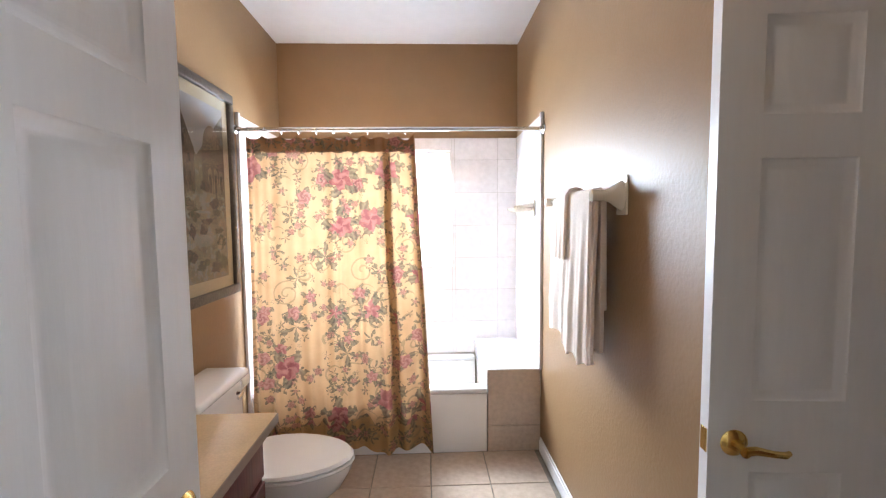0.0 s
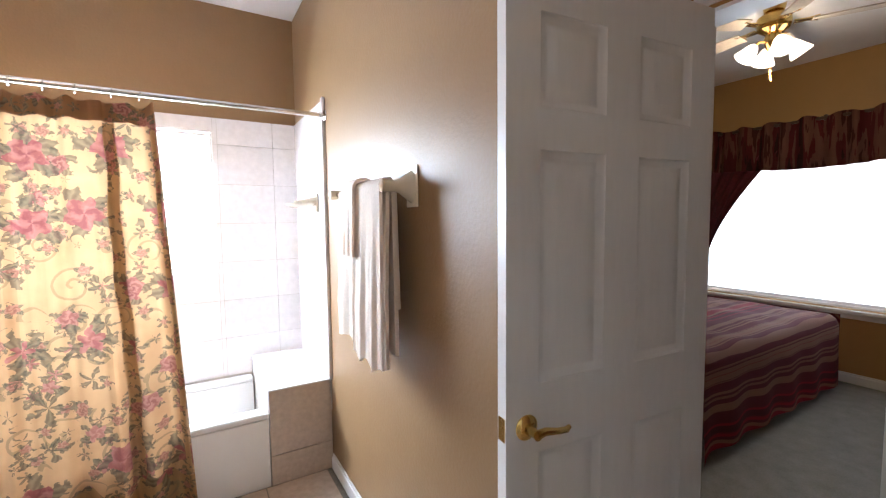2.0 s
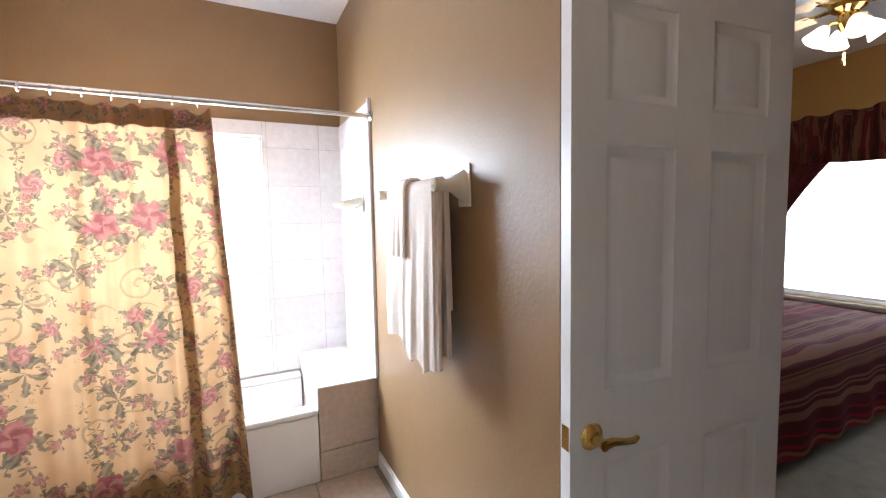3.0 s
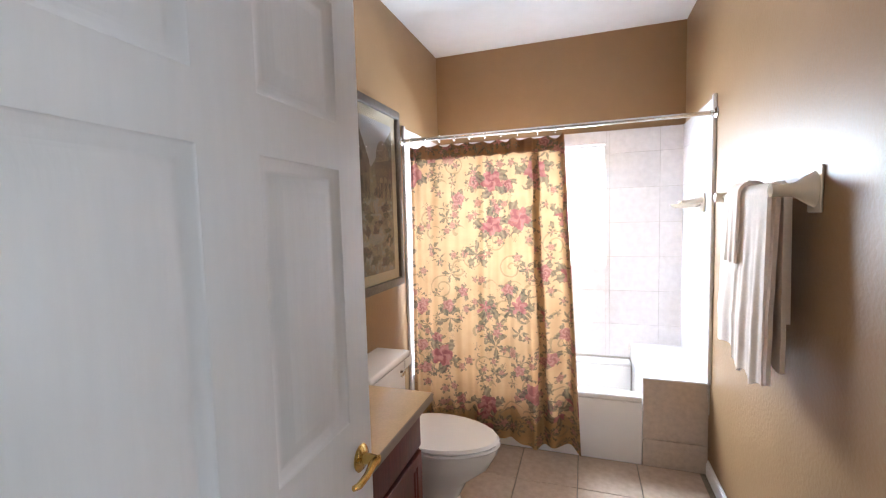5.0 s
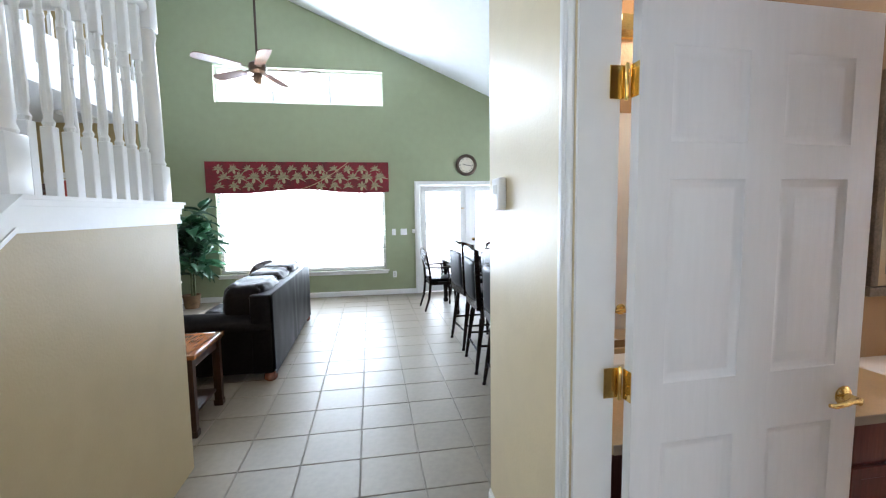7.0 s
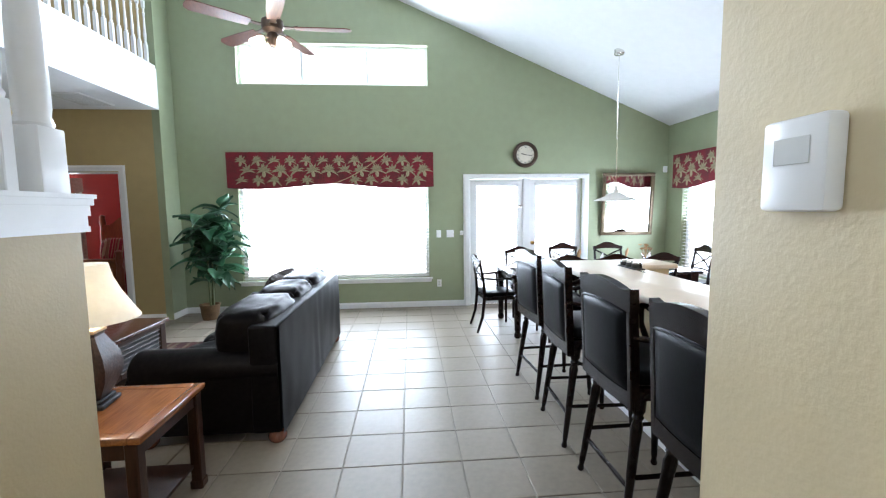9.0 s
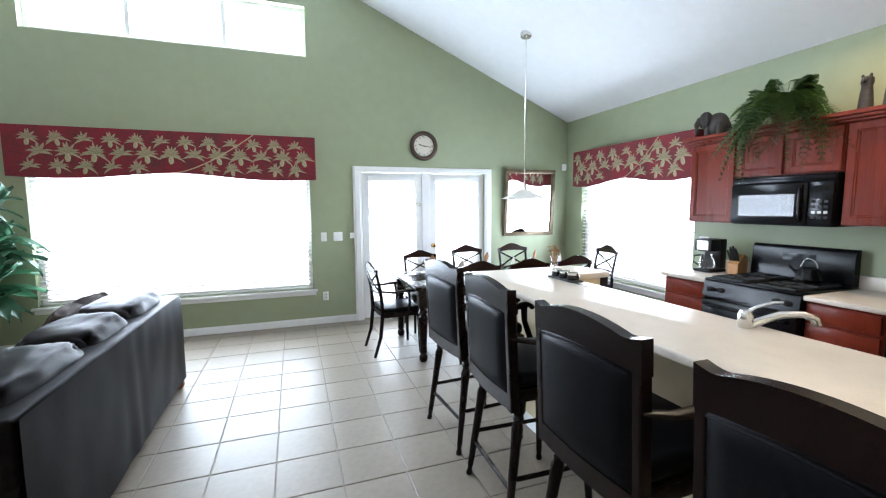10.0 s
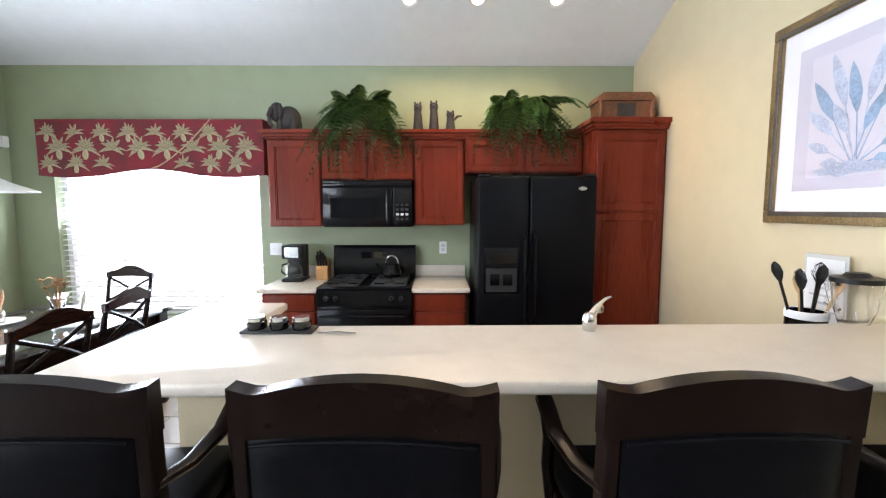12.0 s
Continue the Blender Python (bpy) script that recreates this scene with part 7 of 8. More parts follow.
def bar_stool(place, turn, label):
    """An upholstered bar stool; the sitter faces +y."""
    s = thing("bar_stool", place, label, "bar stool", "stools at the breakfast bar", turn)
    for x in (-0.20, 0.20):
        for y in (-0.17, 0.17):
            part("leg", turned_leg(x, y, 0.64, 0.045 * (1 if x > 0 else -1), 0.03 if y > 0 else -0.085), ESPRESSO, s)
    for z, a, b in ((0.20, (-0.232, 0.202), (0.232, 0.202)), (0.26, (-0.23, -0.2), (-0.23, 0.2)), (0.26, (0.23, -0.2), (0.23, 0.2)), (0.20, (-0.232, -0.225), (0.232, -0.225))):
        bm = bmesh.new()
        tube(bm, [(*a, z), (*b, z)], 0.012, 8)
        part("stretcher", bm, ESPRESSO, s)
    part("seat_frame", bevel_box(-0.245, 0.245, -0.215, 0.225, 0.635, 0.70, 0.01), ESPRESSO, s)
    bm = bmesh.new()
    box(bm, -0.238, 0.238, -0.20, 0.22, 0.7005, 0.775, 0.028, 4)
    part("seat", bm, LEATHER, s)

    def lean(z):
        return -0.225 - 0.05 * max(0, z - 0.64)

    def crest(x):
        t = abs(x) / 0.26
        return 1.19 - 0.055 * min(t, 0.78) ** 2 + 0.009 * max(0, (t - 0.78) / 0.22) ** 1.3
    for x in (-0.243, 0.243):
        bm = bmesh.new()
        box(bm, x - 0.017, x + 0.017, -0.024, 0.024, 0.60, 1.125, 0.005, 1)
        for v in bm.verts:
            v.co.y += lean(v.co.z) - 0.02 * abs(x) + 0.005
        part("back_post", bm, ESPRESSO, s)
    bm = bmesh.new()
    xs = [-0.262 + 0.524 * i / 24 for i in range(25)]
    prism(bm, [(x, 1.055 + 0.028 * (1 - (abs(x) / 0.262) ** 2)) for x in xs] + [(x, crest(x)) for x in xs[::-1]], -0.022, 0.022, "y")
    for v in bm.verts:
        v.co.y += lean(v.co.z) - 0.02 * (1 - (v.co.x / 0.262) ** 2)
    part("crest_rail", bm, ESPRESSO, s)
    bm = bmesh.new()
    prism(bm, [(x, 0.61) for x in xs] + [(x, 0.685) for x in xs[::-1]], -0.02, 0.02, "y")
    for v in bm.verts:
        v.co.y += lean(v.co.z) - 0.02 * (1 - (v.co.x / 0.262) ** 2)
    part("lower_rail", bm, ESPRESSO, s)
    bm = bmesh.new()

    def pad(side):
        def fn(u, v):
            x = -0.226 + 0.452 * u
            hi = 1.054 + 0.027 * (1 - (abs(x) / 0.262) ** 2)
            z = 0.686 + (hi - 0.686) * v
            e = min(1, 9 * min(u, 1 - u, v, 1 - v) + 0.05)
            return (x, lean(z) - 0.02 * (1 - (x / 0.262) ** 2) + side * (0.012 + 0.016 * math.sqrt(e)), z)
        return fn
    grid_sheet(bm, pad(-1), 20, 18)
    grid_sheet(bm, pad(1), 20, 18)
    pd = part("backrest", bm, LEATHER, s, "black leather back pad", sharp=1.2)
    bm = bmesh.new()
    tube(bm, [(x, lean(1.04) - 0.02 * (1 - (x / 0.262) ** 2) - 0.027, 1.046 + 0.027 * (1 - (x / 0.262) ** 2)) for x in xs[2:-2]], 0.004, 6)
    part("piping", bm, LEATHER, pd)
    for k in (-1, 1):
        bm = bmesh.new()
        tube(bm, [(k * 0.245, -0.25, 0.945), (k * 0.262, -0.14, 0.925), (k * 0.275, 0.0, 0.93), (k * 0.272, 0.09, 0.955), (k * 0.268, 0.135, 0.958), (k * 0.266, 0.155, 0.935)], [0.018, 0.020, 0.024, 0.026, 0.026, 0.02], 10, flat=0.7)
        part("arm", bm, ESPRESSO, s)
        bm = bmesh.new()
        tube(bm, [(k * 0.245, 0.12, 0.66), (k * 0.255, 0.135, 0.76), (k * 0.262, 0.10, 0.86), (k * 0.27, 0.10, 0.945)], [0.02, 0.018, 0.017, 0.02], 10)
        part("arm_support", bm, ESPRESSO, s)
    return s


stool = bar_stool((-3.41, 1.02, 0), 4, "dark wood bar stool with black leather back")
for x, y, a in ((-2.70, 1.015, -2), (-1.985, 1.02, 1), (-1.285, 1.01, -1)):
    copy_thing(stool, pose(x, y, 0, 0, 0, a))


def dining_chair(place, turn, label, arms=False):
    """A dark dining chair with a crossed back; the sitter faces +y."""
    c = thing("dining_chair", place, label, "chair", "chairs round the dining table", turn)
    for x in (-0.2, 0.2):
        bm = bmesh.new()
        tube(bm, [(x, 0.19, 0.44), (x, 0.195, 0.25), (x * 1.02, 0.20, 0.0)], [0.024, 0.019, 0.014], 10)
        part("leg", bm, ESPRESSO, c)
        bm = bmesh.new()
        tube(bm, [(x * 1.03, -0.29, 0.0), (x, -0.225, 0.2), (x, -0.20, 0.44), (x, -0.215, 0.66), (x * 1.03, -0.265, 0.90)], [0.015, 0.019, 0.022, 0.018, 0.015], 10)
        part("rear_post", bm, ESPRESSO, c)
    part("seat_frame", bevel_box(-0.225, 0.225, -0.205, 0.215, 0.40, 0.448, 0.008), ESPRESSO, c)
    part("seat", bevel_box(-0.215, 0.215, -0.19, 0.205, 0.4485, 0.495, 0.02, 3), LEATHER, c)
    xs = [-0.225 + 0.45 * i / 20 for i in range(21)]
    bm = bmesh.new()
    prism(bm, [(x, 0.855 + 0.018 * (1 - (x / 0.225) ** 2)) for x in xs] + [(x, 0.925 + 0.03 * math.cos(x / 0.225 * math.pi) * (abs(x) < 0.23) + 0.01) for x in xs[::-1]], -0.012, 0.012, "y")
    for v in bm.verts:
        v.co.y += -0.258 - 0.03 * (1 - (v.co.x / 0.225) ** 2)
    part("crest_rail", bm, REDBROWN, c)
    for k in (-1, 1):
        bm = bmesh.new()
        tube(bm, [(k * -0.195, -0.222, 0.66), (k * -0.06, -0.25, 0.735), (k * 0.06, -0.262 + 0.006 * k, 0.79), (k * 0.195, -0.256, 0.855)], 0.011, 8)
        part("cross_bar", bm, ESPRESSO, c)
    bm = bmesh.new()
    tube(bm, [(-0.2, -0.212, 0.645), (0, -0.235, 0.65), (0.2, -0.212, 0.645)], 0.012, 8)
    part("lower_rail", bm, ESPRESSO, c)
    if arms:
        for k in (-1, 1):
            bm = bmesh.new()
            tube(bm, [(k * 0.205, -0.225, 0.68), (k * 0.24, -0.1, 0.665), (k * 0.25, 0.06, 0.675), (k * 0.24, 0.14, 0.665)], [0.014, 0.017, 0.02, 0.018], 10, flat=0.7)
            part("arm", bm, ESPRESSO, c)
            bm = bmesh.new()
            tube(bm, [(k * 0.215, 0.07, 0.44), (k * 0.225, 0.085, 0.54), (k * 0.245, 0.07, 0.665)], 0.014, 8)
            part("arm_support", bm, ESPRESSO, c)
    return c


TX, TY0, TY1 = -5.20, 0.95, 3.28
dining_chair((TX - 0.03, 0.88, 0), 4, "dark dining armchair with crossed back at the table's head", True)
chair = dining_chair((-5.86, 1.42, 0), -90, "dark dining chair with crossed back, black seat")
for x, y, a in ((-5.87, 2.10, -88), (-5.86, 2.78, -92), (-4.81, 1.56, 90), (-4.80, 2.13, 86), (-4.85, 2.69, 93), (TX - 0.2, 3.54, 174)):
    copy_thing(chair, pose(x, y, 0, 0, 0, a) @ Matrix.Diagonal((1, 1, 1.045, 1)))
tb = thing("dining_table", (TX, (TY0 + TY1) / 2, 0), "dark dining table with inset glass top, turned legs", "dining table")
hw, hl = 0.53, (TY1 - TY0) / 2
for x in (-hw + 0.07, hw - 0.07):
    for y in (-hl + 0.09, hl - 0.09):
        bm = bmesh.new()
        lathe(bm, [(0.03, 0), (0.042, 0.02), (0.042, 0.05), (0.028, 0.075), (0.04, 0.10), (0.034, 0.16), (0.045, 0.36), (0.05, 0.44), (0.034, 0.48), (0.05, 0.50), (0.036, 0.53), (0.05, 0.55)], 16, at=(x, y, 0))
        box(bm, x - 0.048, x + 0.048, y - 0.048, y + 0.048, 0.55, 0.725, 0.004, 1)
        part("leg", bm, ESPRESSO, tb)
bm = bmesh.new()
for a, b, c, d in ((-hw + 0.05, hw - 0.05, -hl + 0.075, -hl + 0.10), (-hw + 0.05, hw - 0.05, hl - 0.10, hl - 0.075), (-hw + 0.055, -hw + 0.08, -hl + 0.1, hl - 0.1), (hw - 0.08, hw - 0.055, -hl + 0.1, hl - 0.1)):
    box(bm, a, b, c, d, 0.63, 0.7245, 0.003, 1)
part("apron", bm, ESPRESSO, tb)
bm = bmesh.new()
for a, b, c, d in ((-hw, hw, -hl, -hl + 0.13), (-hw, hw, hl - 0.13, hl), (-hw, -hw + 0.13, -hl + 0.13, hl - 0.13), (hw - 0.13, hw, -hl + 0.13, hl - 0.13)):
    box(bm, a, b, c, d, 0.725, 0.758, 0.006, 2)
part("top_frame", bm, ESPRESSO, tb)
part("glass_inset", bevel_box(-hw + 0.128, hw - 0.128, -hl + 0.128, hl - 0.128, 0.747, 0.7585, 0.001, 1), GLASS, tb).visible_shadow = False
part("under_panel", bevel_box(-hw + 0.129, hw - 0.129, -hl + 0.129, hl - 0.129, 0.7255, 0.735, 0), material("pale_marble_inset", (0.05, 0.05, 0.047), 0.3, vary=0.3, scale=5), tb)
# place settings
PETAL = material("dried_orange_petals", (0.42, 0.22, 0.09), 0.8, vary=0.4, scale=20)
NAPKIN = material("white_napkin", (0.62, 0.60, 0.55), 0.9, vary=0.05)
for x, y, a in ((-0.28, -0.74, 0), (-0.28, -0.05, 20), (-0.28, 0.62, 40), (0.28, -0.6, 10), (0.28, 0.0, 70), (0.28, 0.6, 30)):
    p = thing("place_setting", (TX + x, (TY0 + TY1) / 2 + y, 0.759), "glass plate with a folded napkin in a glass", "tableware", "place settings", a)
    bm = bmesh.new()
    lathe(bm, [(0.0, 0.001), (0.08, 0.001), (0.13, 0.012), (0.132, 0.015), (0.08, 0.006), (0, 0.005)], 24)
    part("plate", bm, NAPKIN, p)
    bm = bmesh.new()
    lathe(bm, [(0.0, 0.006), (0.03, 0.006), (0.034, 0.08), (0.031, 0.08), (0.028, 0.012), (0, 0.012)], 16)
    part("tumbler", bm, GLASS, p).visible_shadow = False
    bm = bmesh.new()
    tube(bm, [(0, 0, 0.02), (0.005, 0, 0.10), (0.02, 0.0, 0.17), (0.03, 0.005, 0.22)], [0.018, 0.022, 0.035, 0.008], 8, flat=0.5)
    part("napkin", bm, PETAL if x < 0 else NAPKIN, p)
vs = thing("flower_vase", (TX + 0.0, (TY0 + TY1) / 2 + 0.75, 0.759), "clear vase with dried orange flowers on the table", "vase")
bm = bmesh.new()
lathe(bm, [(0.0, 0.0005), (0.05, 0.0005), (0.045, 0.05), (0.04, 0.10), (0.06, 0.17), (0.056, 0.17), (0.036, 0.1), (0, 0.015)], 20)
part("vase", bm, GLASS, vs).visible_shadow = False
rr = random.Random(4)
for i in range(16):
    bm = bmesh.new()
    a, d = rr.uniform(0, 6.28), rr.uniform(0.02, 0.09)
    c = Vector((d * math.cos(a), d * math.sin(a), rr.uniform(0.2, 0.28)))
    for k in range(5):
        q = Vector((math.cos(k * 1.26), math.sin(k * 1.26), 0.6)) * 0.035
        w = Vector((-math.sin(k * 1.26), math.cos(k * 1.26), 0)) * 0.014
        bm.faces.new([bm.verts.new(v) for v in (c, c + q * 0.5 + w, c + q, c + q * 0.5 - w)])
    tube(bm, [(0, 0, 0.03), c], 0.0025, 5)
    part("flower", bm, PETAL, vs)

# pendant over the table
pn = thing("pendant_lamp", (-5.20, 2.43, 1.62), "white glass pendant lamp on a long nickel stem", "pendant lamp")
top = roof(2.43) - 1.62
bm = bmesh.new()
lathe(bm, [(0.065, top + 0.02), (0.065, top - 0.03), (0.05, top - 0.045), (0.008, top - 0.05)], 20)
part("canopy", bm, CHROME, pn)
bm = bmesh.new()
tube(bm, [(0, 0, 0.155), (0, 0, top - 0.04)], 0.0055, 8)
part("stem", bm, CHROME, pn)
bm = bmesh.new()
lathe(bm, [(0.0, 0.19), (0.018, 0.185), (0.022, 0.14), (0.03, 0.12), (0.03, 0.10)], 16)
part("cap", bm, CHROME, pn)
bm = bmesh.new()
lathe(bm, [(0.03, 0.105), (0.06, 0.095), (0.14, 0.05), (0.24, 0.01), (0.265, 0.0), (0.262, -0.004), (0.235, 0.006), (0.135, 0.044), (0.055, 0.088), (0.028, 0.098)], 32, caps=False)
part("shade", bm, material("white_opal_glass", (0.82, 0.80, 0.76), 0.25, vary=0.02, translucent=0.4), pn)

# ---- living room ----
sf = thing("sofa", (-3.80, -1.06, 0), "dark brown leather sofa with loose back cushions", "sofa")
SW = 1.14


def cushion(x0, x1, y0, y1, z0, z1, puff, seed, nx=14, ny=12, crease=0.006):
    """A stuffed leather cushion with soft creases."""
    bm = bmesh.new()
    bmesh.ops.create_cube(bm, size=2)
    bmesh.ops.subdivide_edges(bm, edges=bm.edges, cuts=17, use_grid_fill=True)
    for v in bm.verts:
        p = Vector(v.co)
        e = Vector((math.copysign(abs(p.x) ** 0.8, p.x), math.copysign(abs(p.y) ** 0.8, p.y), math.copysign(abs(p.z) ** 0.8, p.z)))
        f = 1 - 0.10 * (abs(p.x) ** 4 * abs(p.z) ** 4 + abs(p.x) ** 4 * abs(p.y) ** 4 + abs(p.z) ** 4 * abs(p.y) ** 4)
        q = Vector(((x0 + x1) / 2 + e.x * f * (x1 - x0) / 2, (y0 + y1) / 2 + e.y * f * (y1 - y0) / 2, (z0 + z1) / 2 + e.z * f * (z1 - z0) / 2))
        w = noise.noise(Vector((q.x * 5 + seed, q.y * 5, q.z * 9))) * crease * 1.4 + (0.35 - abs(noise.noise(Vector((q.x * 9 + seed, q.y * 15, q.z * 20))))) * crease * 1.9 + noise.noise(Vector((q.x * 22 + seed, q.y * 30, q.z * 34))) * crease * 0.5
        bulge = puff * (1 - p.x ** 2) * (1 - min(1, p.z ** 2))
        q.y += math.copysign(bulge, p.y) * abs(p.y) + w
        q.z += w * 1.3
        v.co = q
    return bm


part("base", bevel_box(-SW + 0.04, SW - 0.04, -0.88, -0.02, 0.085, 0.34, 0.02), SOFA_LEATHER, sf)
bm = bmesh.new()


def back_fn(u, v):
    x = -SW + 0.01 + (2 * SW - 0.02) * u
    z = 0.075 + 0.725 * v
    fold = 0.0022 * math.sin(x * 13 + 4 * math.sin(x * 5)) * (0.35 + 0.65 * (1 - v)) + 0.006 * noise.noise(Vector((x * 5, z * 3, 3)))
    return (x, 0.0 + fold, z)


grid_sheet(bm, back_fn, 90, 16)
part("back_cover", bm, SOFA_LEATHER, sf, "loose leather back panel with soft folds", sharp=1.5)
part("back_frame", bevel_box(-SW + 0.005, SW - 0.005, -0.20, -0.016, 0.08, 0.80, 0.02, 3), SOFA_LEATHER, sf)
for i in range(3):
    a = -SW + 0.26 + i * (2 * SW - 0.52) / 3
    b = a + (2 * SW - 0.52) / 3
    part("seat_cushion", cushion(a + 0.004, b - 0.004, -0.92, -0.22, 0.33, 0.48, 0.01, i * 7.1), SOFA_LEATHER, sf, sharp=1.2)
    part("back_cushion", cushion(a - (0.18 if i == 0 else 0), b + (0.18 if i == 2 else 0), -0.46, -0.10, 0.47, 0.885 - 0.005 * i, 0.03, 20 + i * 5.3, crease=0.006), SOFA_LEATHER, sf, sharp=1.2)
for k in (-1, 1):
    bm = bmesh.new()
    c = k * (SW - 0.14)
    prof = [(c - 0.125, 0.09), (c + 0.125, 0.09), (c + 0.13, 0.46)] + [(c + 0.145 * math.cos(t), 0.50 + 0.125 * math.sin(t)) for t in np.linspace(-0.2, math.pi + 0.2, 14)] + [(c - 0.13, 0.46)]
    prism(bm, prof, -0.95, -0.02, "y")
    es = [e for e in bm.edges if abs(e.verts[0].co.y - e.verts[1].co.y) < 0.001 and e.verts[0].co.y < -0.9]
    bmesh.ops.bevel(bm, geom=es, offset=0.025, segments=3, affect="EDGES", profile=0.5)
    part("arm", bm, SOFA_LEATHER, sf)
BUN = wood("reddish_bun_foot_wood", (0.17, 0.05, 0.025), (0.08, 0.02, 0.012), 0.25, "z", 0.3)
for x in (-SW + 0.07, SW - 0.07):
    for y in (-0.88, -0.06):
        bm = bmesh.new()
        lathe(bm, [(0.0, 0), (0.04, 0), (0.058, 0.02), (0.062, 0.045), (0.05, 0.07), (0.035, 0.085), (0, 0.086)], 16, at=(x, y, 0))
        part("foot", bm, BUN, sf)
FUR = material("dark_brown_plush", (0.035, 0.02, 0.015), 0.95, vary=0.4, scale=25, bump=1.0, bump_scale=120)
for x, a in ((-4.25, 10), (-4.62, -8)):
    pl = solid("throw_pillow", cushion(-0.22, 0.22, -0.08, 0.08, -0.2, 0.2, 0.03, x, crease=0.01), FUR, "dark brown plush throw pillow on the sofa", "pillow", "sofa pillows", sharp=1.2)
    pl.matrix_world = pose(x, -1.60, 0.69, -22, 0, a)

OAK = wood("honey_oak_top", (0.27, 0.095, 0.026), (0.15, 0.046, 0.013), 0.25, "x", 0.1)
DARKOAK = wood("dark_table_frame_wood", (0.05, 0.021, 0.012), (0.02, 0.009, 0.006), 0.38, "z", 0.0, spec=0.2)
et = thing("end_table", (-2.035, -1.665, 0), "wooden end table with honey top and dark frame", "side table")
part("top", bevel_box(-0.235, 0.235, -0.245, 0.245, 0.558, 0.582, 0.002, 1), OAK, et)
bm = bmesh.new()
for a, b, c, d in ((-0.29, 0.29, -0.30, -0.2455), (-0.29, 0.29, 0.2455, 0.30), (-0.29, -0.2355, -0.2455, 0.2455), (0.2355, 0.29, -0.2455, 0.2455)):
    box(bm, a, b, c, d, 0.55, 0.585, 0.008, 2)
part("top_border", bm, OAK, et)
bm = bmesh.new()
for a, b, c, d in ((-0.25, 0.25, -0.262, -0.245), (-0.25, 0.25, 0.245, 0.262), (-0.262, -0.245, -0.244, 0.244), (0.245, 0.262, -0.244, 0.244)):
    box(bm, a, b, c, d, 0.47, 0.5495, 0.003, 1)
part("apron", bm, DARKOAK, et)
part("shelf", bevel_box(-0.24, 0.24, -0.24, 0.24, 0.12, 0.142, 0.004), DARKOAK, et)
for x in (-0.25, 0.25):
    for y in (-0.25, 0.25):
        bm = bmesh.new()
        box(bm, x - 0.028, x + 0.028, y - 0.028, y + 0.028, 0.001, 0.5495, 0.005, 1)
        box(bm, x - 0.034, x + 0.034, y - 0.034, y + 0.034, 0.0, 0.05, 0.006, 1)
        part("leg", bm, DARKOAK, et)
lp = thing("table_lamp", (-2.09, -1.79, 0.5855), "lit table lamp with bronze vase base, cream shade", "table lamp", turn=8)
CLAY = material("mottled_bronze_clay", (0.05, 0.022, 0.014), 0.55, vary=0.35, scale=14, bump=0.4, bump_scale=60)


def square_lathe(bm, prof):
    rings = []
    for r, z in prof:
        k = r * 0.18
        pts = []
        for sx, sy in ((1, 1), (-1, 1), (-1, -1), (1, -1)):
            a, b = (r - k) * sx, (r - k) * sy
            first, second = ((a + k * sx, b), (a, b + k * sy)) if sx * sy > 0 else ((a, b + k * sy), (a + k * sx, b))
            pts += [(*first, z), (*second, z)]
        rings.append(pts)
    loft(bm, rings)


bm = bmesh.new()
box(bm, -0.085, 0.085, -0.085, 0.085, 0.0, 0.022, 0.004, 1)
box(bm, -0.07, 0.07, -0.07, 0.07, 0.022, 0.04, 0.004, 1)
part("plinth", bm, IRON, lp, "dark stepped plinth")
bm = bmesh.new()
square_lathe(bm, [(0.055, 0.04), (0.07, 0.07), (0.098, 0.13), (0.108, 0.19), (0.098, 0.25), (0.07, 0.31), (0.052, 0.35), (0.055, 0.365)])
part("vase", bm, CLAY, lp)
part("neck", bevel_box(-0.06, 0.06, -0.06, 0.06, 0.3655, 0.385, 0.006), BEECH, lp)
bm = bmesh.new()
tube(bm, [(0, 0, 0.385), (0, 0, 0.46)], [0.016, 0.012], 10)
part("stem", bm, BUN, lp)
bm = bmesh.new()
lathe(bm, [(0.225, 0.43), (0.20, 0.47), (0.15, 0.56), (0.12, 0.63), (0.105, 0.70), (0.103, 0.70), (0.118, 0.63), (0.148, 0.56), (0.198, 0.47), (0.222, 0.432)], 32, caps=False)
part("shade", bm, material("cream_silk_shade", (0.86, 0.83, 0.75), 0.8, vary=0.04, translucent=0.6), lp, "cream bell-shaped fabric shade")
bm = bmesh.new()
bmesh.ops.create_uvsphere(bm, u_segments=12, v_segments=8, radius=0.03, matrix=Matrix.Translation((0, 0, 0.55)))
part("bulb", bm, BULB_WARM, lp)
bulb("lamp_light_table", (-2.09, -1.79, 0.5855 + 0.50), 7, (1, 0.90, 0.74), 0.04)

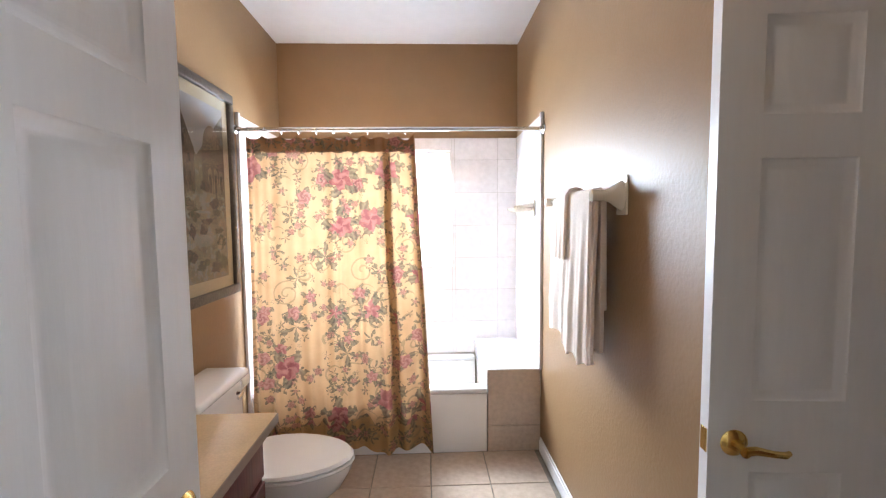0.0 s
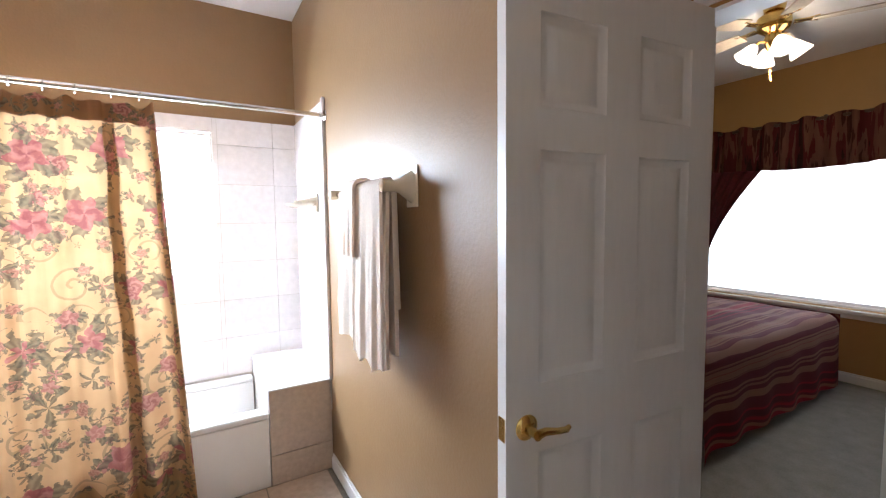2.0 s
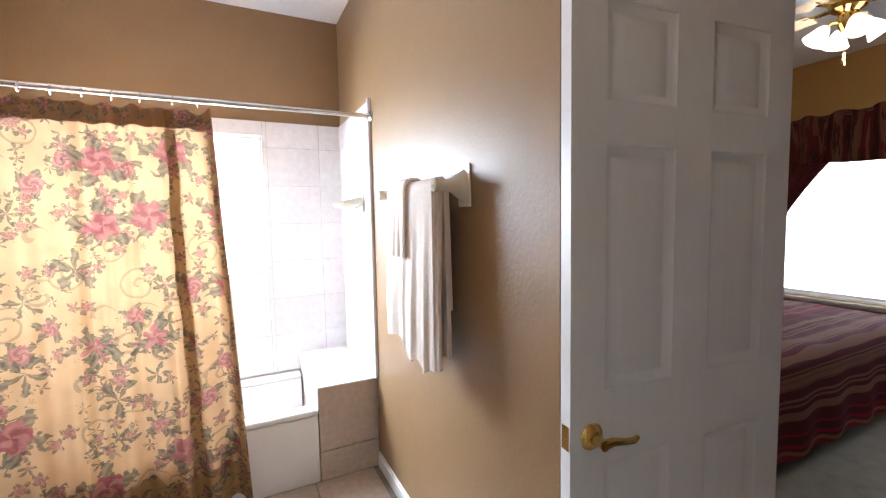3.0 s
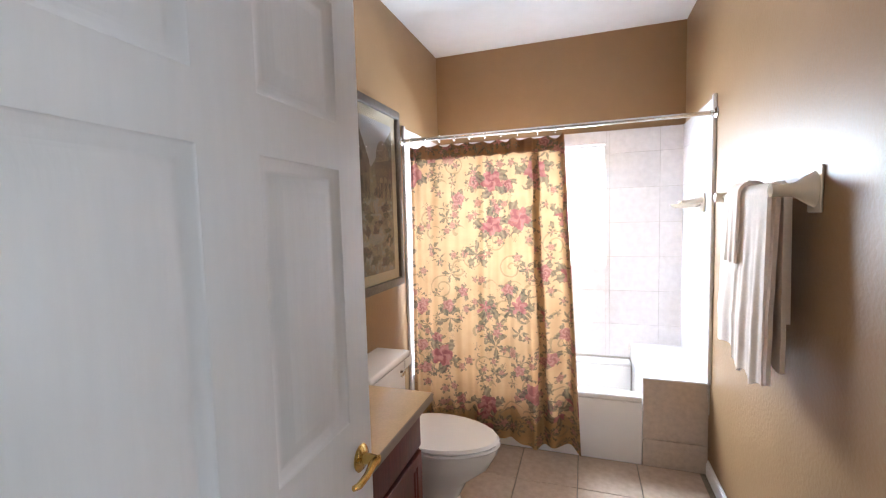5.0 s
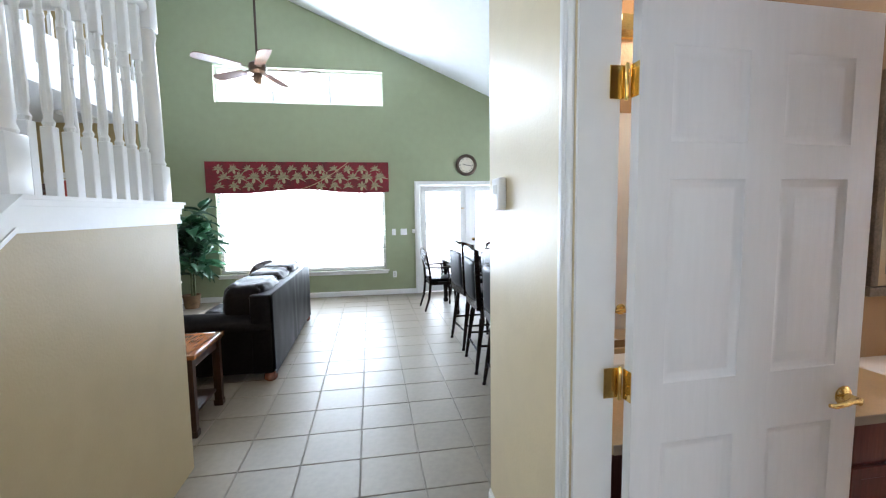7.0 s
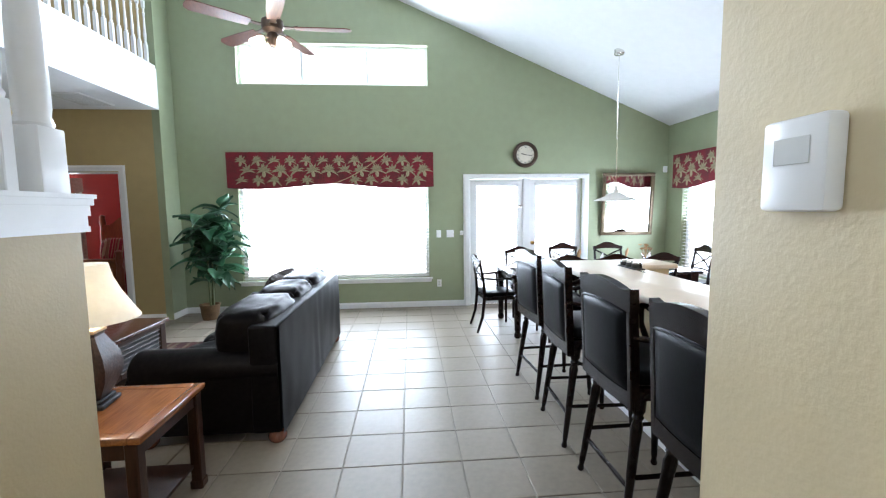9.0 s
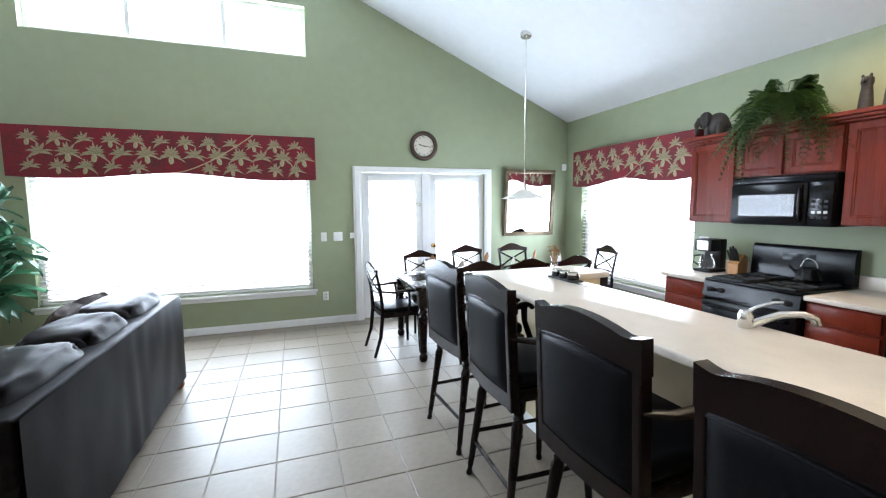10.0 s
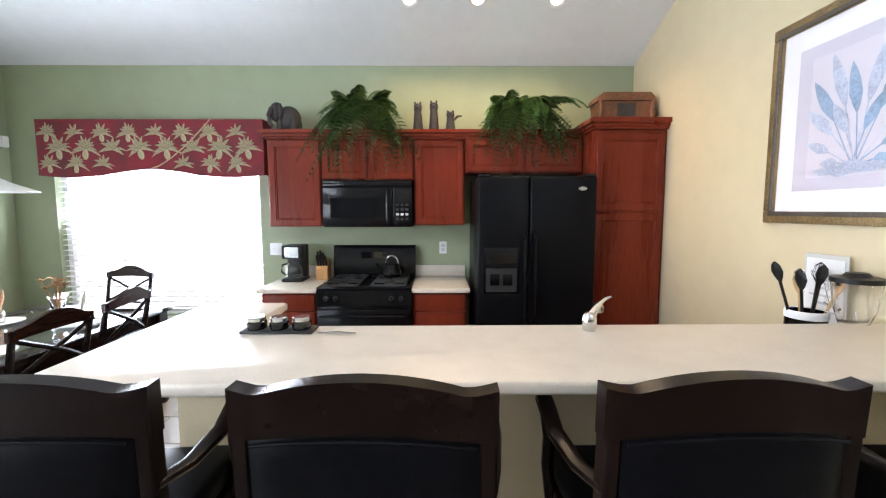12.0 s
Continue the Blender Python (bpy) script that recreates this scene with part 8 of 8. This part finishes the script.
cf = thing("coffee_table", (-3.55, -3.03, 0), "dark trunk coffee table with louvred sides", "coffee table")
TRUNK = wood("dark_mahogany_top", (0.08, 0.026, 0.014), (0.035, 0.012, 0.008), 0.25, "x", 0.15)
part("top", bevel_box(-0.75, 0.75, -0.40, 0.40, 0.45, 0.485, 0.008, 2), TRUNK, cf)
part("carcass", bevel_box(-0.70, 0.70, -0.34, 0.34, 0.14, 0.4495, 0.003, 1), material("near_black_stain", (0.018, 0.011, 0.009), 0.5, vary=0.2), cf)
for k in (-1, 1):
    bm = bmesh.new()
    y0, y1 = sorted((k * 0.341, k * 0.37))
    for a, b, z0, z1 in ((-0.72, -0.64, 0.12, 0.449), (-0.04, 0.04, 0.12, 0.449), (0.64, 0.72, 0.12, 0.449), (-0.64, -0.04, 0.12, 0.17), (0.04, 0.64, 0.12, 0.17), (-0.64, -0.04, 0.41, 0.449), (0.04, 0.64, 0.41, 0.449)):
        box(bm, a, b, y0, y1, z0, z1, 0.004, 1)
    part("side_frame", bm, DARKOAK, cf)
    for a, b in ((-0.635, -0.045), (0.045, 0.635)):
        for i in range(6):
            bm = bmesh.new()
            box(bm, a, b, -0.010, 0.010, -0.003, 0.003, 0, m=Matrix.Translation((0, k * 0.355, 0.19 + i * 0.04)) @ pose(0, 0, 0, 35 * k))
            part("louvre", bm, DARKOAK, cf)
for x in (-0.68, 0.68):
    for y in (-0.33, 0.33):
        part("foot", bevel_box(x - 0.045, x + 0.045, y - 0.045, y + 0.045, 0.0055, 0.14, 0.008), DARKOAK, cf)
rug = solid("area_rug", bevel_box(-5.0, -2.6, -4.1, -2.05, 0.0005, 0.012, 0.003, 1), striped_cloth("dark_patterned_rug", "y", [(0.05, 0.02, 0.02), (0.12, 0.09, 0.06), (0.07, 0.03, 0.025)], 9), "dark patterned area rug under the coffee table", "rug")

ar = thing("tv_armoire", (-4.92, -4.80, 0), "tall black-brown television armoire", "cabinet")
part("carcass", bevel_box(-0.56, 0.56, -0.32, 0.30, 0.08, 1.88, 0.006), material("black_brown_wood", (0.022, 0.014, 0.012), 0.4, vary=0.3, scale=5), ar)
bm = bmesh.new()
for o, z0, z1 in ((0.02, 1.8805, 1.91), (0.045, 1.91, 1.935), (0.06, 1.935, 1.955)):
    box(bm, -0.56 - o, 0.56 + o, -0.325, 0.30 + o, z0, z1, 0.004, 1)
part("cornice", bm, DARKOAK, ar)
part("plinth", bevel_box(-0.58, 0.58, -0.32, 0.32, 0.001, 0.0795, 0.004), DARKOAK, ar)
for a, b in ((-0.55, -0.005), (0.005, 0.55)):
    bm = bmesh.new()
    for p, q, u, v in ((a, a + 0.07, 0.1, 1.85), (b - 0.07, b, 0.1, 1.85), (a + 0.07, b - 0.07, 0.1, 0.18), (a + 0.07, b - 0.07, 1.76, 1.85), (a + 0.07, b - 0.07, 0.62, 0.70)):
        box(bm, p, q, 0.3005, 0.325, u, v, 0.004, 1)
    part("door", bm, DARKOAK, ar)
for x in (-0.57, 0.57):
    bm = bmesh.new()
    lathe(bm, [(0.03, 0.1), (0.035, 0.2), (0.028, 0.25), (0.03, 1.6), (0.036, 1.68), (0.03, 1.86)], 12, at=(x, 0.30, 0))
    part("corner_column", bm, DARKOAK, ar)
ur = thing("urn", (-5.25, -4.66, 1.956), "dark bronze two-handled urn on the armoire", "urn")
bm = bmesh.new()
lathe(bm, [(0.0, 0), (0.06, 0), (0.055, 0.02), (0.03, 0.05), (0.07, 0.10), (0.105, 0.17), (0.10, 0.22), (0.06, 0.26), (0.055, 0.28), (0.08, 0.30), (0.06, 0.30), (0, 0.27)], 24)
part("bowl", bm, BRONZE, ur)
for k in (-1, 1):
    bm = bmesh.new()
    tube(bm, [(k * 0.09, 0, 0.20), (k * 0.14, 0, 0.24), (k * 0.15, 0, 0.30), (k * 0.11, 0, 0.325), (k * 0.075, 0, 0.29)], 0.011, 8)
    part("handle", bm, BRONZE, ur)

# large potted plant in the corner
LEAF = material("broad_leaf_green", (0.03, 0.10, 0.045), 0.38, vary=0.3, scale=6, translucent=0.15, per_object=0.35)
STEM = material("green_brown_stem", (0.09, 0.11, 0.04), 0.6, vary=0.3)
pt = thing("potted_plant", (-6.12, -3.08, 0), "tall broad-leaved potted plant in a wicker pot", "plant")
bm = bmesh.new()
lathe(bm, [(0.0, 0.001), (0.10, 0.001), (0.115, 0.06), (0.13, 0.20), (0.14, 0.22), (0.125, 0.22), (0.11, 0.18), (0, 0.18)], 20)
part("pot", bm, POT, pt)
leaf_meshes = []
for ln, wd, dr in ((0.50, 0.105, 0.35), (0.42, 0.095, 0.6), (0.56, 0.115, 0.8), (0.36, 0.085, 0.1)):
    bm = bmesh.new()

    def leaf_fn(u, v, ln=ln, wd=wd, dr=dr):
        w = wd * math.sin(math.pi * min(1, 0.04 + 0.96 * u) ** 0.8) * (v - 0.5) * 2
        return (ln * u * (1 - 0.25 * dr * u), w, ln * (0.5 * u - dr * u * u) + abs(v - 0.5) * 0.05 * wd / 0.08 + 0.008 * math.sin(u * 14) * abs(v - 0.5))
    grid_sheet(bm, leaf_fn, 10, 6)
    leaf_meshes.append(mesh_of("leaf", bm, LEAF, 1.2))
rr = random.Random(9)
for s in range(7):
    a = rr.uniform(0, 6.28)
    lx, ly, h = 0.20 * math.cos(a), 0.20 * math.sin(a), 0.95 + 0.11 * s
    pts = [(0.05 * math.cos(a), 0.05 * math.sin(a), 0.17), (0.3 * lx + 0.03 * math.cos(a), 0.3 * ly, h * 0.5), (lx, ly, h)]
    bm = bmesh.new()
    tube(bm, pts, [0.014, 0.011, 0.006], 7)
    part("stalk", bm, STEM, pt)
    for i in range(18):
        t = 0.38 + 0.62 * i / 17
        p = Vector(pts[1]).lerp(Vector(pts[2]), (t - 0.38) / 0.62)
        ob = new("leaf", leaf_meshes[rr.randrange(4)])
        ob.parent = pt
        yaw = rr.uniform(0, 360)
        k = rr.uniform(0.75, 1.05)
        ex, ey = p.x + 0.42 * k * math.cos(radians(yaw)), p.y + 0.42 * k * math.sin(radians(yaw))
        if ex < -0.33 or ey < -0.42:
            yaw = rr.uniform(-60, 100)
        ob.matrix_local = pose(p.x, p.y, p.z, rr.uniform(-20, 20), rr.uniform(-35, 22), yaw) @ Matrix.Diagonal((k, k, k, 1))


def ceiling_fan(place, top, turn, blade_mat, motor_mat, lights, label, glow, drop=0.0):
    """A ceiling fan with its light kit; the blades stand still."""
    f = thing("ceiling_fan", place, label, "ceiling fan", turn=turn)
    bm = bmesh.new()
    lathe(bm, [(0.0, 0.0), (0.05, 0.0), (0.085, 0.025), (0.095, 0.06), (0.09, 0.10), (0.05, 0.13), (0.02, 0.14), (0.013, 0.17), (0.013, top - 0.06), (0.055, top - 0.05), (0.065, top)], 24)
    part("motor", bm, motor_mat, f)
    for i in range(5):
        a = 72 * i
        bm = bmesh.new()
        prism(bm, [(0.10, -0.03), (0.17, -0.02), (0.22, -0.04), (0.22, 0.04), (0.17, 0.02), (0.10, 0.03)], 0.045, 0.052, "z", m=pose(0, 0, 0, 0, 0, a))
        part("blade_bracket", bm, motor_mat, f)
        bm = bmesh.new()
        prism(bm, [(0.19, -0.052), (0.40, -0.065), (0.62, -0.068), (0.66, -0.045), (0.67, 0.0), (0.66, 0.045), (0.62, 0.068), (0.40, 0.065), (0.19, 0.052)], 0.036, 0.044, "z", m=pose(0, 0, 0, 0, 0, a) @ Matrix.Translation((0, 0, 0.04)) @ pose(0, 0, 0, 10) @ Matrix.Translation((0, 0, -0.035)))
        part("blade", bm, blade_mat, f)
    bm = bmesh.new()
    lathe(bm, [(0.0, -0.11), (0.03, -0.105), (0.045, -0.07), (0.05, -0.03), (0.04, -0.001)], 18)
    kit = part("light_kit", bm, motor_mat, f)
    for i in range(lights):
        a = 360 / lights * i + 30
        m = pose(0, 0, -0.05, 0, 0, a)
        bm = bmesh.new()
        tube(bm, [m @ Vector((0.03, 0, 0)), m @ Vector((0.075, 0, 0.005)), m @ Vector((0.10, 0, -0.02))], 0.009, 8)
        part("lamp_arm", bm, motor_mat, kit)
        bm = bmesh.new()
        lathe(bm, [(0.022, 0.0), (0.035, -0.02), (0.05, -0.06), (0.066, -0.095), (0.06, -0.10), (0.0, -0.092)], 16, m=m @ Matrix.Translation((0.10, 0, -0.015)) @ pose(0, 0, 0, 0, -35))
        part("lamp_shade", bm, glow, kit, "lit frosted glass shade")
    for x in (-0.02, 0.025):
        bm = bmesh.new()
        tube(bm, [(x, 0.01, -0.10), (x, 0.01, -0.27)], 0.0018, 6)
        lathe(bm, [(0, -0.30), (0.006, -0.295), (0.005, -0.272), (0, -0.27)], 8, at=(x, 0.01, 0))
        part("pull_chain", bm, BRASS, kit)
    return f


FROST_DAY = glow_material("lit_frosted_glass", (1.0, 0.90, 0.74), 5)
FROST_WARM = glow_material("warm_lit_frosted_glass", (1.0, 0.86, 0.62), 5)
BLADE = wood("walnut_fan_blade", (0.16, 0.06, 0.035), (0.09, 0.03, 0.018), 0.35, "x", 0.2)
PALE_BLADE = material("pale_wicker_blade", (0.55, 0.48, 0.40), 0.6, vary=0.1, scale=10)
ceiling_fan((-3.85, -1.36, 3.06), roof(-1.36) - 3.06 + 0.01, 20, BLADE, BRONZE, 4, "bronze ceiling fan with lit shades on a long rod", FROST_DAY)
bulb("lamp_light_living_fan", (-3.85, -1.36, 2.84), 10, (1, 0.88, 0.7), 0.06)
ceiling_fan((3.95, 2.0, 2.60), BATH_TOP - 2.60, 10, PALE_BLADE, BRASS, 4, "brass ceiling fan with four lit glass shades", FROST_WARM)
bulb("lamp_light_bedroom_fan", (3.95, 2.0, 2.36), 12, WARM, 0.06)

# recessed lamps over the kitchen
for x in (-2.78, -2.26, -1.66):
    y = 3.31
    c = thing("recessed_light", (x, y, roof(y) - 0.002), "lit white recessed ceiling lamp", "ceiling lamp", "recessed kitchen lamps")
    c.matrix_world = pose(x, y, roof(y) - 0.003, -math.degrees(math.atan(SLOPE)), 0, 0)
    bm = bmesh.new()
    lathe(bm, [(0.047, -0.002), (0.068, -0.008), (0.073, 0.0)], 24, caps=False)
    part("trim_ring", bm, WHITE_TRIM, c)
    bm = bmesh.new()
    lathe(bm, [(0.0, -0.004), (0.045, -0.003), (0.045, 0.001), (0, 0.001)], 24)
    part("lens", bm, FROST_WARM, c)
    lamp = bpy.data.lights.new("recessed_spot", "SPOT")
    lamp.energy, lamp.color, lamp.spot_size, lamp.spot_blend, lamp.shadow_soft_size = 38, (1.0, 0.75, 0.45), radians(140), 0.6, 0.05
    tagged(new("recessed_spot", lamp), kind="structure").matrix_world = pose(x, y, roof(y) - 0.03)
for y in (0.79, 1.05, 1.31):
    bulb("lamp_light_vanity", (BATH_W + 0.155, y, 2.27), 4.2, (1.0, 0.80, 0.60), 0.03)

# return-air grille under the loft
ag = thing("ceiling_vent", (-5.6, -4.2, LOFT_Z0), "white ceiling air grille", "vent")
part("frame", bevel_box(-0.3, 0.3, -0.2, 0.2, -0.012, -0.001, 0.003), WHITE_TRIM, ag)
for i in range(9):
    part("slat", bevel_box(-0.27, 0.27, -0.17 + i * 0.04, -0.15 + i * 0.04, -0.016, -0.0125, 0.001, 1), PALE_GREY, ag)

# ---- bedroom beyond the bathroom ----
QUILT = striped_cloth("burgundy_striped_quilt", "yz", [(0.08, 0.010, 0.016), (0.25, 0.012, 0.028), (0.10, 0.010, 0.018), (0.24, 0.11, 0.075), (0.22, 0.010, 0.022), (0.11, 0.03, 0.025)], 6)
bd = thing("bed", (4.1, 2.95, 0), "bed with burgundy striped quilt reaching low", "bed")


def quilt_fn(u, v):
    """Draped quilt: hanging side, rounded edge, flat top."""
    x = -1.02 + 2.04 * u
    s = v * 1.6
    if s < 0.5:
        y, z = -1.03 - 0.03 * math.sin(x * 16) * (0.5 - s) - 0.03 * (0.5 - s), 0.08 + s
    elif s < 0.62:
        a = (s - 0.5) / 0.12 * math.pi / 2
        y, z = -1.03 + 0.07 * (1 - math.cos(a)), 0.58 + 0.07 * math.sin(a)
    else:
        y, z = -0.96 + (s - 0.62) * 2.0, 0.65
    e = max(0, abs(x) - 0.93) / 0.09
    return (x + 0.01 * math.sin(z * 9), y, z - 0.05 * e * e + 0.012 * noise.noise(Vector((x * 4, y * 4, z))))


bm = bmesh.new()
grid_sheet(bm, quilt_fn, 60, 44)
part("quilt", bm, QUILT, bd, sharp=1.5)
part("mattress", bevel_box(-0.98, 0.98, -0.96, 1.0, 0.30, 0.62, 0.04), NAPKIN, bd)
part("box_spring", bevel_box(-0.97, 0.97, -0.95, 1.0, 0.08, 0.2995, 0.02), material("dark_bed_base", (0.03, 0.012, 0.014), 0.8), bd)
bm = bmesh.new()
for k in (-1, 1):
    grid_sheet(bm, lambda u, v: (k * (1.02 + 0.02 * math.sin(u * 30) * (1 - v)), -1.03 + 2.0 * u, 0.08 + 0.56 * v), 40, 8)
part("side_drop", bm, QUILT, bd)
BURG = material("burgundy_velvet", (0.11, 0.012, 0.022), 0.75, vary=0.25, scale=8)
VAL2 = striped_cloth("burgundy_brown_striped_valance", "y", [(0.03, 0.009, 0.009), (0.085, 0.012, 0.014), (0.13, 0.06, 0.042), (0.055, 0.015, 0.012)], 16)
cu = thing("window_drapes", (5.40, 2.15, 0), "burgundy drapes tied back under a striped valance", "curtain")
bm = bmesh.new()
grid_sheet(bm, lambda u, v: (-0.07 - 0.025 * math.sin(u * 95 + 0.8 * math.sin(u * 30)), -1.2 + 2.4 * u, 1.86 + 0.42 * v + 0.02 * math.sin(u * 9) * (1 - v) + 0.015 * math.sin(u * 60) * (v > 0.95)), 160, 8)
part("valance", bm, VAL2, cu, "gathered striped valance", sharp=1.5)
for k in (-1, 1):
    def swag(u, v, k=k):
        z = 0.85 + 1.2 * v
        edge = 0.22 + 0.66 * max(0, (v - 0.05)) ** 1.5
        y = k * (1.13 - edge * u)
        return (-0.03 - 0.018 * math.sin(u * 40), y, z + 0.1 * u * (1 - v))
    bm = bmesh.new()
    grid_sheet(bm, swag, 50, 20)
    part("drape", bm, BURG, cu, "burgundy tied-back drape", sharp=1.5)
bm = bmesh.new()
tube(bm, [(-0.05, -1.25, 2.26), (-0.05, 1.25, 2.26)], 0.014, 10)
for y in (-1.24, 0, 1.24):
    box(bm, -0.06, 0.0495, y - 0.01, y + 0.01, 2.235, 2.285, 0.003, 1)
part("rod", bm, BRONZE, cu)

# ---- red bedroom through the far doorway ----
PINE = wood("carved_honey_pine", (0.23, 0.085, 0.03), (0.12, 0.04, 0.015), 0.35, "z", 0.2)
rb = thing("poster_bed", (-7.52, -5.36, 0.004), "carved honey pine bed with high arched headboard", "bed")
xs = [-0.75 + 1.5 * i / 24 for i in range(25)]
bm = bmesh.new()
prism(bm, [(-0.75, 0.3), (0.75, 0.3)] + [(x, 1.30 + 0.30 * max(0, 1 - (abs(x) / 0.6) ** 2)) for x in xs[::-1]], 0.0, 0.05, "x", m=Matrix.Translation((-1.1, 0, 0)))
part("headboard", bm, PINE, rb)
bm = bmesh.new()
box(bm, 0.86, 0.91, -0.74, 0.74, 0.22, 0.80, 0.006)
for y0, y1 in ((-0.68, -0.26), (-0.21, 0.21), (0.26, 0.68)):
    box(bm, 0.905, 0.925, y0, y1, 0.32, 0.70, 0.008)
box(bm, 0.84, 0.935, -0.76, 0.76, 0.80, 0.84, 0.01)
part("footboard", bm, PINE, rb)
for x, h in ((-1.08, 1.5), (0.89, 0.98)):
    for y in (-0.77, 0.77):
        bm = bmesh.new()
        lathe(bm, [(0.03, 0.005), (0.045, 0.05), (0.03, 0.1), (0.05, 0.2), (0.05, h - 0.3), (0.035, h - 0.25), (0.055, h - 0.16), (0.04, h - 0.08), (0.05, h - 0.03), (0, h)], 14, at=(x, y, 0))
        part("bedpost", bm, PINE, rb)
part("mattress", bevel_box(-1.04, 0.84, -0.72, 0.72, 0.25, 0.62, 0.05, 3), NAPKIN, rb)
REDQ = palm_cloth("red_gold_bedspread", "z")
part("bedspread", bevel_box(-0.6, 0.845, -0.80, 0.80, 0.24, 0.66, 0.05, 3), REDQ, rb)
for y in (-0.38, 0.38):
    p = part("pillow", cushion(-0.12, 0.12, y - 0.3, y + 0.3, 0.0, 0.42, 0.03, y), REDQ, rb, sharp=1.2)
    p.matrix_local = Matrix.Translation((-0.85, 0, 0.64)) @ pose(0, 0, 0, 0, -20)
dr = thing("window_drapes", (-8.62, -6.95, 0), "pale drapes with swagged top in the red bedroom", "curtain")
DRAPE = material("pale_gold_drape", (0.45, 0.40, 0.30), 0.8, vary=0.15)
for k in (-1, 1):
    bm = bmesh.new()
    grid_sheet(bm, lambda u, v: (0.02 + 0.02 * math.sin(u * 30), k * (0.5 - 0.20 * u * (1 - 0.5 * v)), 0.05 + 2.1 * v), 30, 10)
    part("drape", bm, DRAPE, dr, sharp=1.5)
bm = bmesh.new()
grid_sheet(bm, lambda u, v: (0.06, -0.55 + 1.1 * u, 1.95 + 0.25 * v - 0.10 * math.sin(math.pi * u) * (1 - v)), 30, 6)
part("swag", bm, DRAPE, dr)

# ---- floor tiles, last ----
P, OX, OY = 0.3585, -1.30, -0.28


def tile_mesh(w, h, t, mat, name="tile"):
    bm = bmesh.new()
    e = 0.003
    lo = [bm.verts.new(v) for v in ((0, 0, -t), (w, 0, -t), (w, h, -t), (0, h, -t))]
    md = [bm.verts.new(v) for v in ((0, 0, -0.002), (w, 0, -0.002), (w, h, -0.002), (0, h, -0.002))]
    hi = [bm.verts.new(v) for v in ((e, e, 0), (w - e, e, 0), (w - e, h - e, 0), (e, h - e, 0))]
    for a, b in ((lo, md), (md, hi)):
        for i in range(4):
            bm.faces.new((a[i], a[(i + 1) % 4], b[(i + 1) % 4], b[i]))
    bm.faces.new(hi)
    return mesh_of(name, bm, mat, 0.3)


fl = scene.objects["floor"]
whole = tile_mesh(P - 0.006, P - 0.006, 0.008, TILE_FLOOR)
rest = bmesh.new()
count = 0
for i in range(-16, 13):
    for j in range(-14, 13):
        x0, y0 = OX + i * P + 0.003, OY + j * P + 0.003
        x1, y1 = x0 + P - 0.006, y0 + P - 0.006
        x0, y0 = max(x0, WEST), max(y0, SOUTH)
        x1, y1 = min(x1, EAST), min(y1, NORTH)
        if x0 >= KIT_E - 0.02 and y1 > HALL_N:
            y1 = HALL_N + (0.05 if 0.1 < x0 < 0.9 else 0)
        if x1 - x0 < 0.03 or y1 - y0 < 0.03:
            continue
        near = -5.6 < x0 < 1.2 and -1.35 < y0 < 1.5
        full = abs(x1 - x0 - P + 0.006) < 1e-4 and abs(y1 - y0 - P + 0.006) < 1e-4
        if near and count < 290:
            ob = new("tile", whole if full else tile_mesh(x1 - x0, y1 - y0, 0.008, TILE_FLOOR))
            ob.parent = fl
            ob.location = (x0, y0, 0)
            count += 1
        else:
            e = 0.003
            v = [rest.verts.new(p) for p in ((x0, y0, -0.006), (x1, y0, -0.006), (x1, y1, -0.006), (x0, y1, -0.006), (x0 + e, y0 + e, 0), (x1 - e, y0 + e, 0), (x1 - e, y1 - e, 0), (x0 + e, y1 - e, 0))]
            for a in range(4):
                rest.faces.new((v[a], v[(a + 1) % 4], v[4 + (a + 1) % 4], v[4 + a]))
            rest.faces.new(v[4:])
tagged(part("far_tiles", rest, TILE_FLOOR, fl, sharp=0.3), kind="stuff")
fb = scene.objects["floor_bath"]
Q = 0.33
for i in range(9):
    for j in range(9):
        x0, y0 = BATH_W + 0.12 + (i - 1) * Q, TUB_Y - (j + 1) * Q
        x1, y1 = min(x0 + Q - 0.005, 2.1), y0 + Q - 0.005
        x0, y0 = max(x0, BATH_W), max(y0, BATH_S)
        if x1 - x0 < 0.03 or y1 - y0 < 0.03 or (x1 > BATH_E + 0.05 and y0 > 1.53):
            continue
        ob = new("tile", tile_mesh(x1 - x0, y1 - y0, 0.006, BATH_TILE))
        ob.parent = fb
        ob.location = (x0, y0, 0.003)
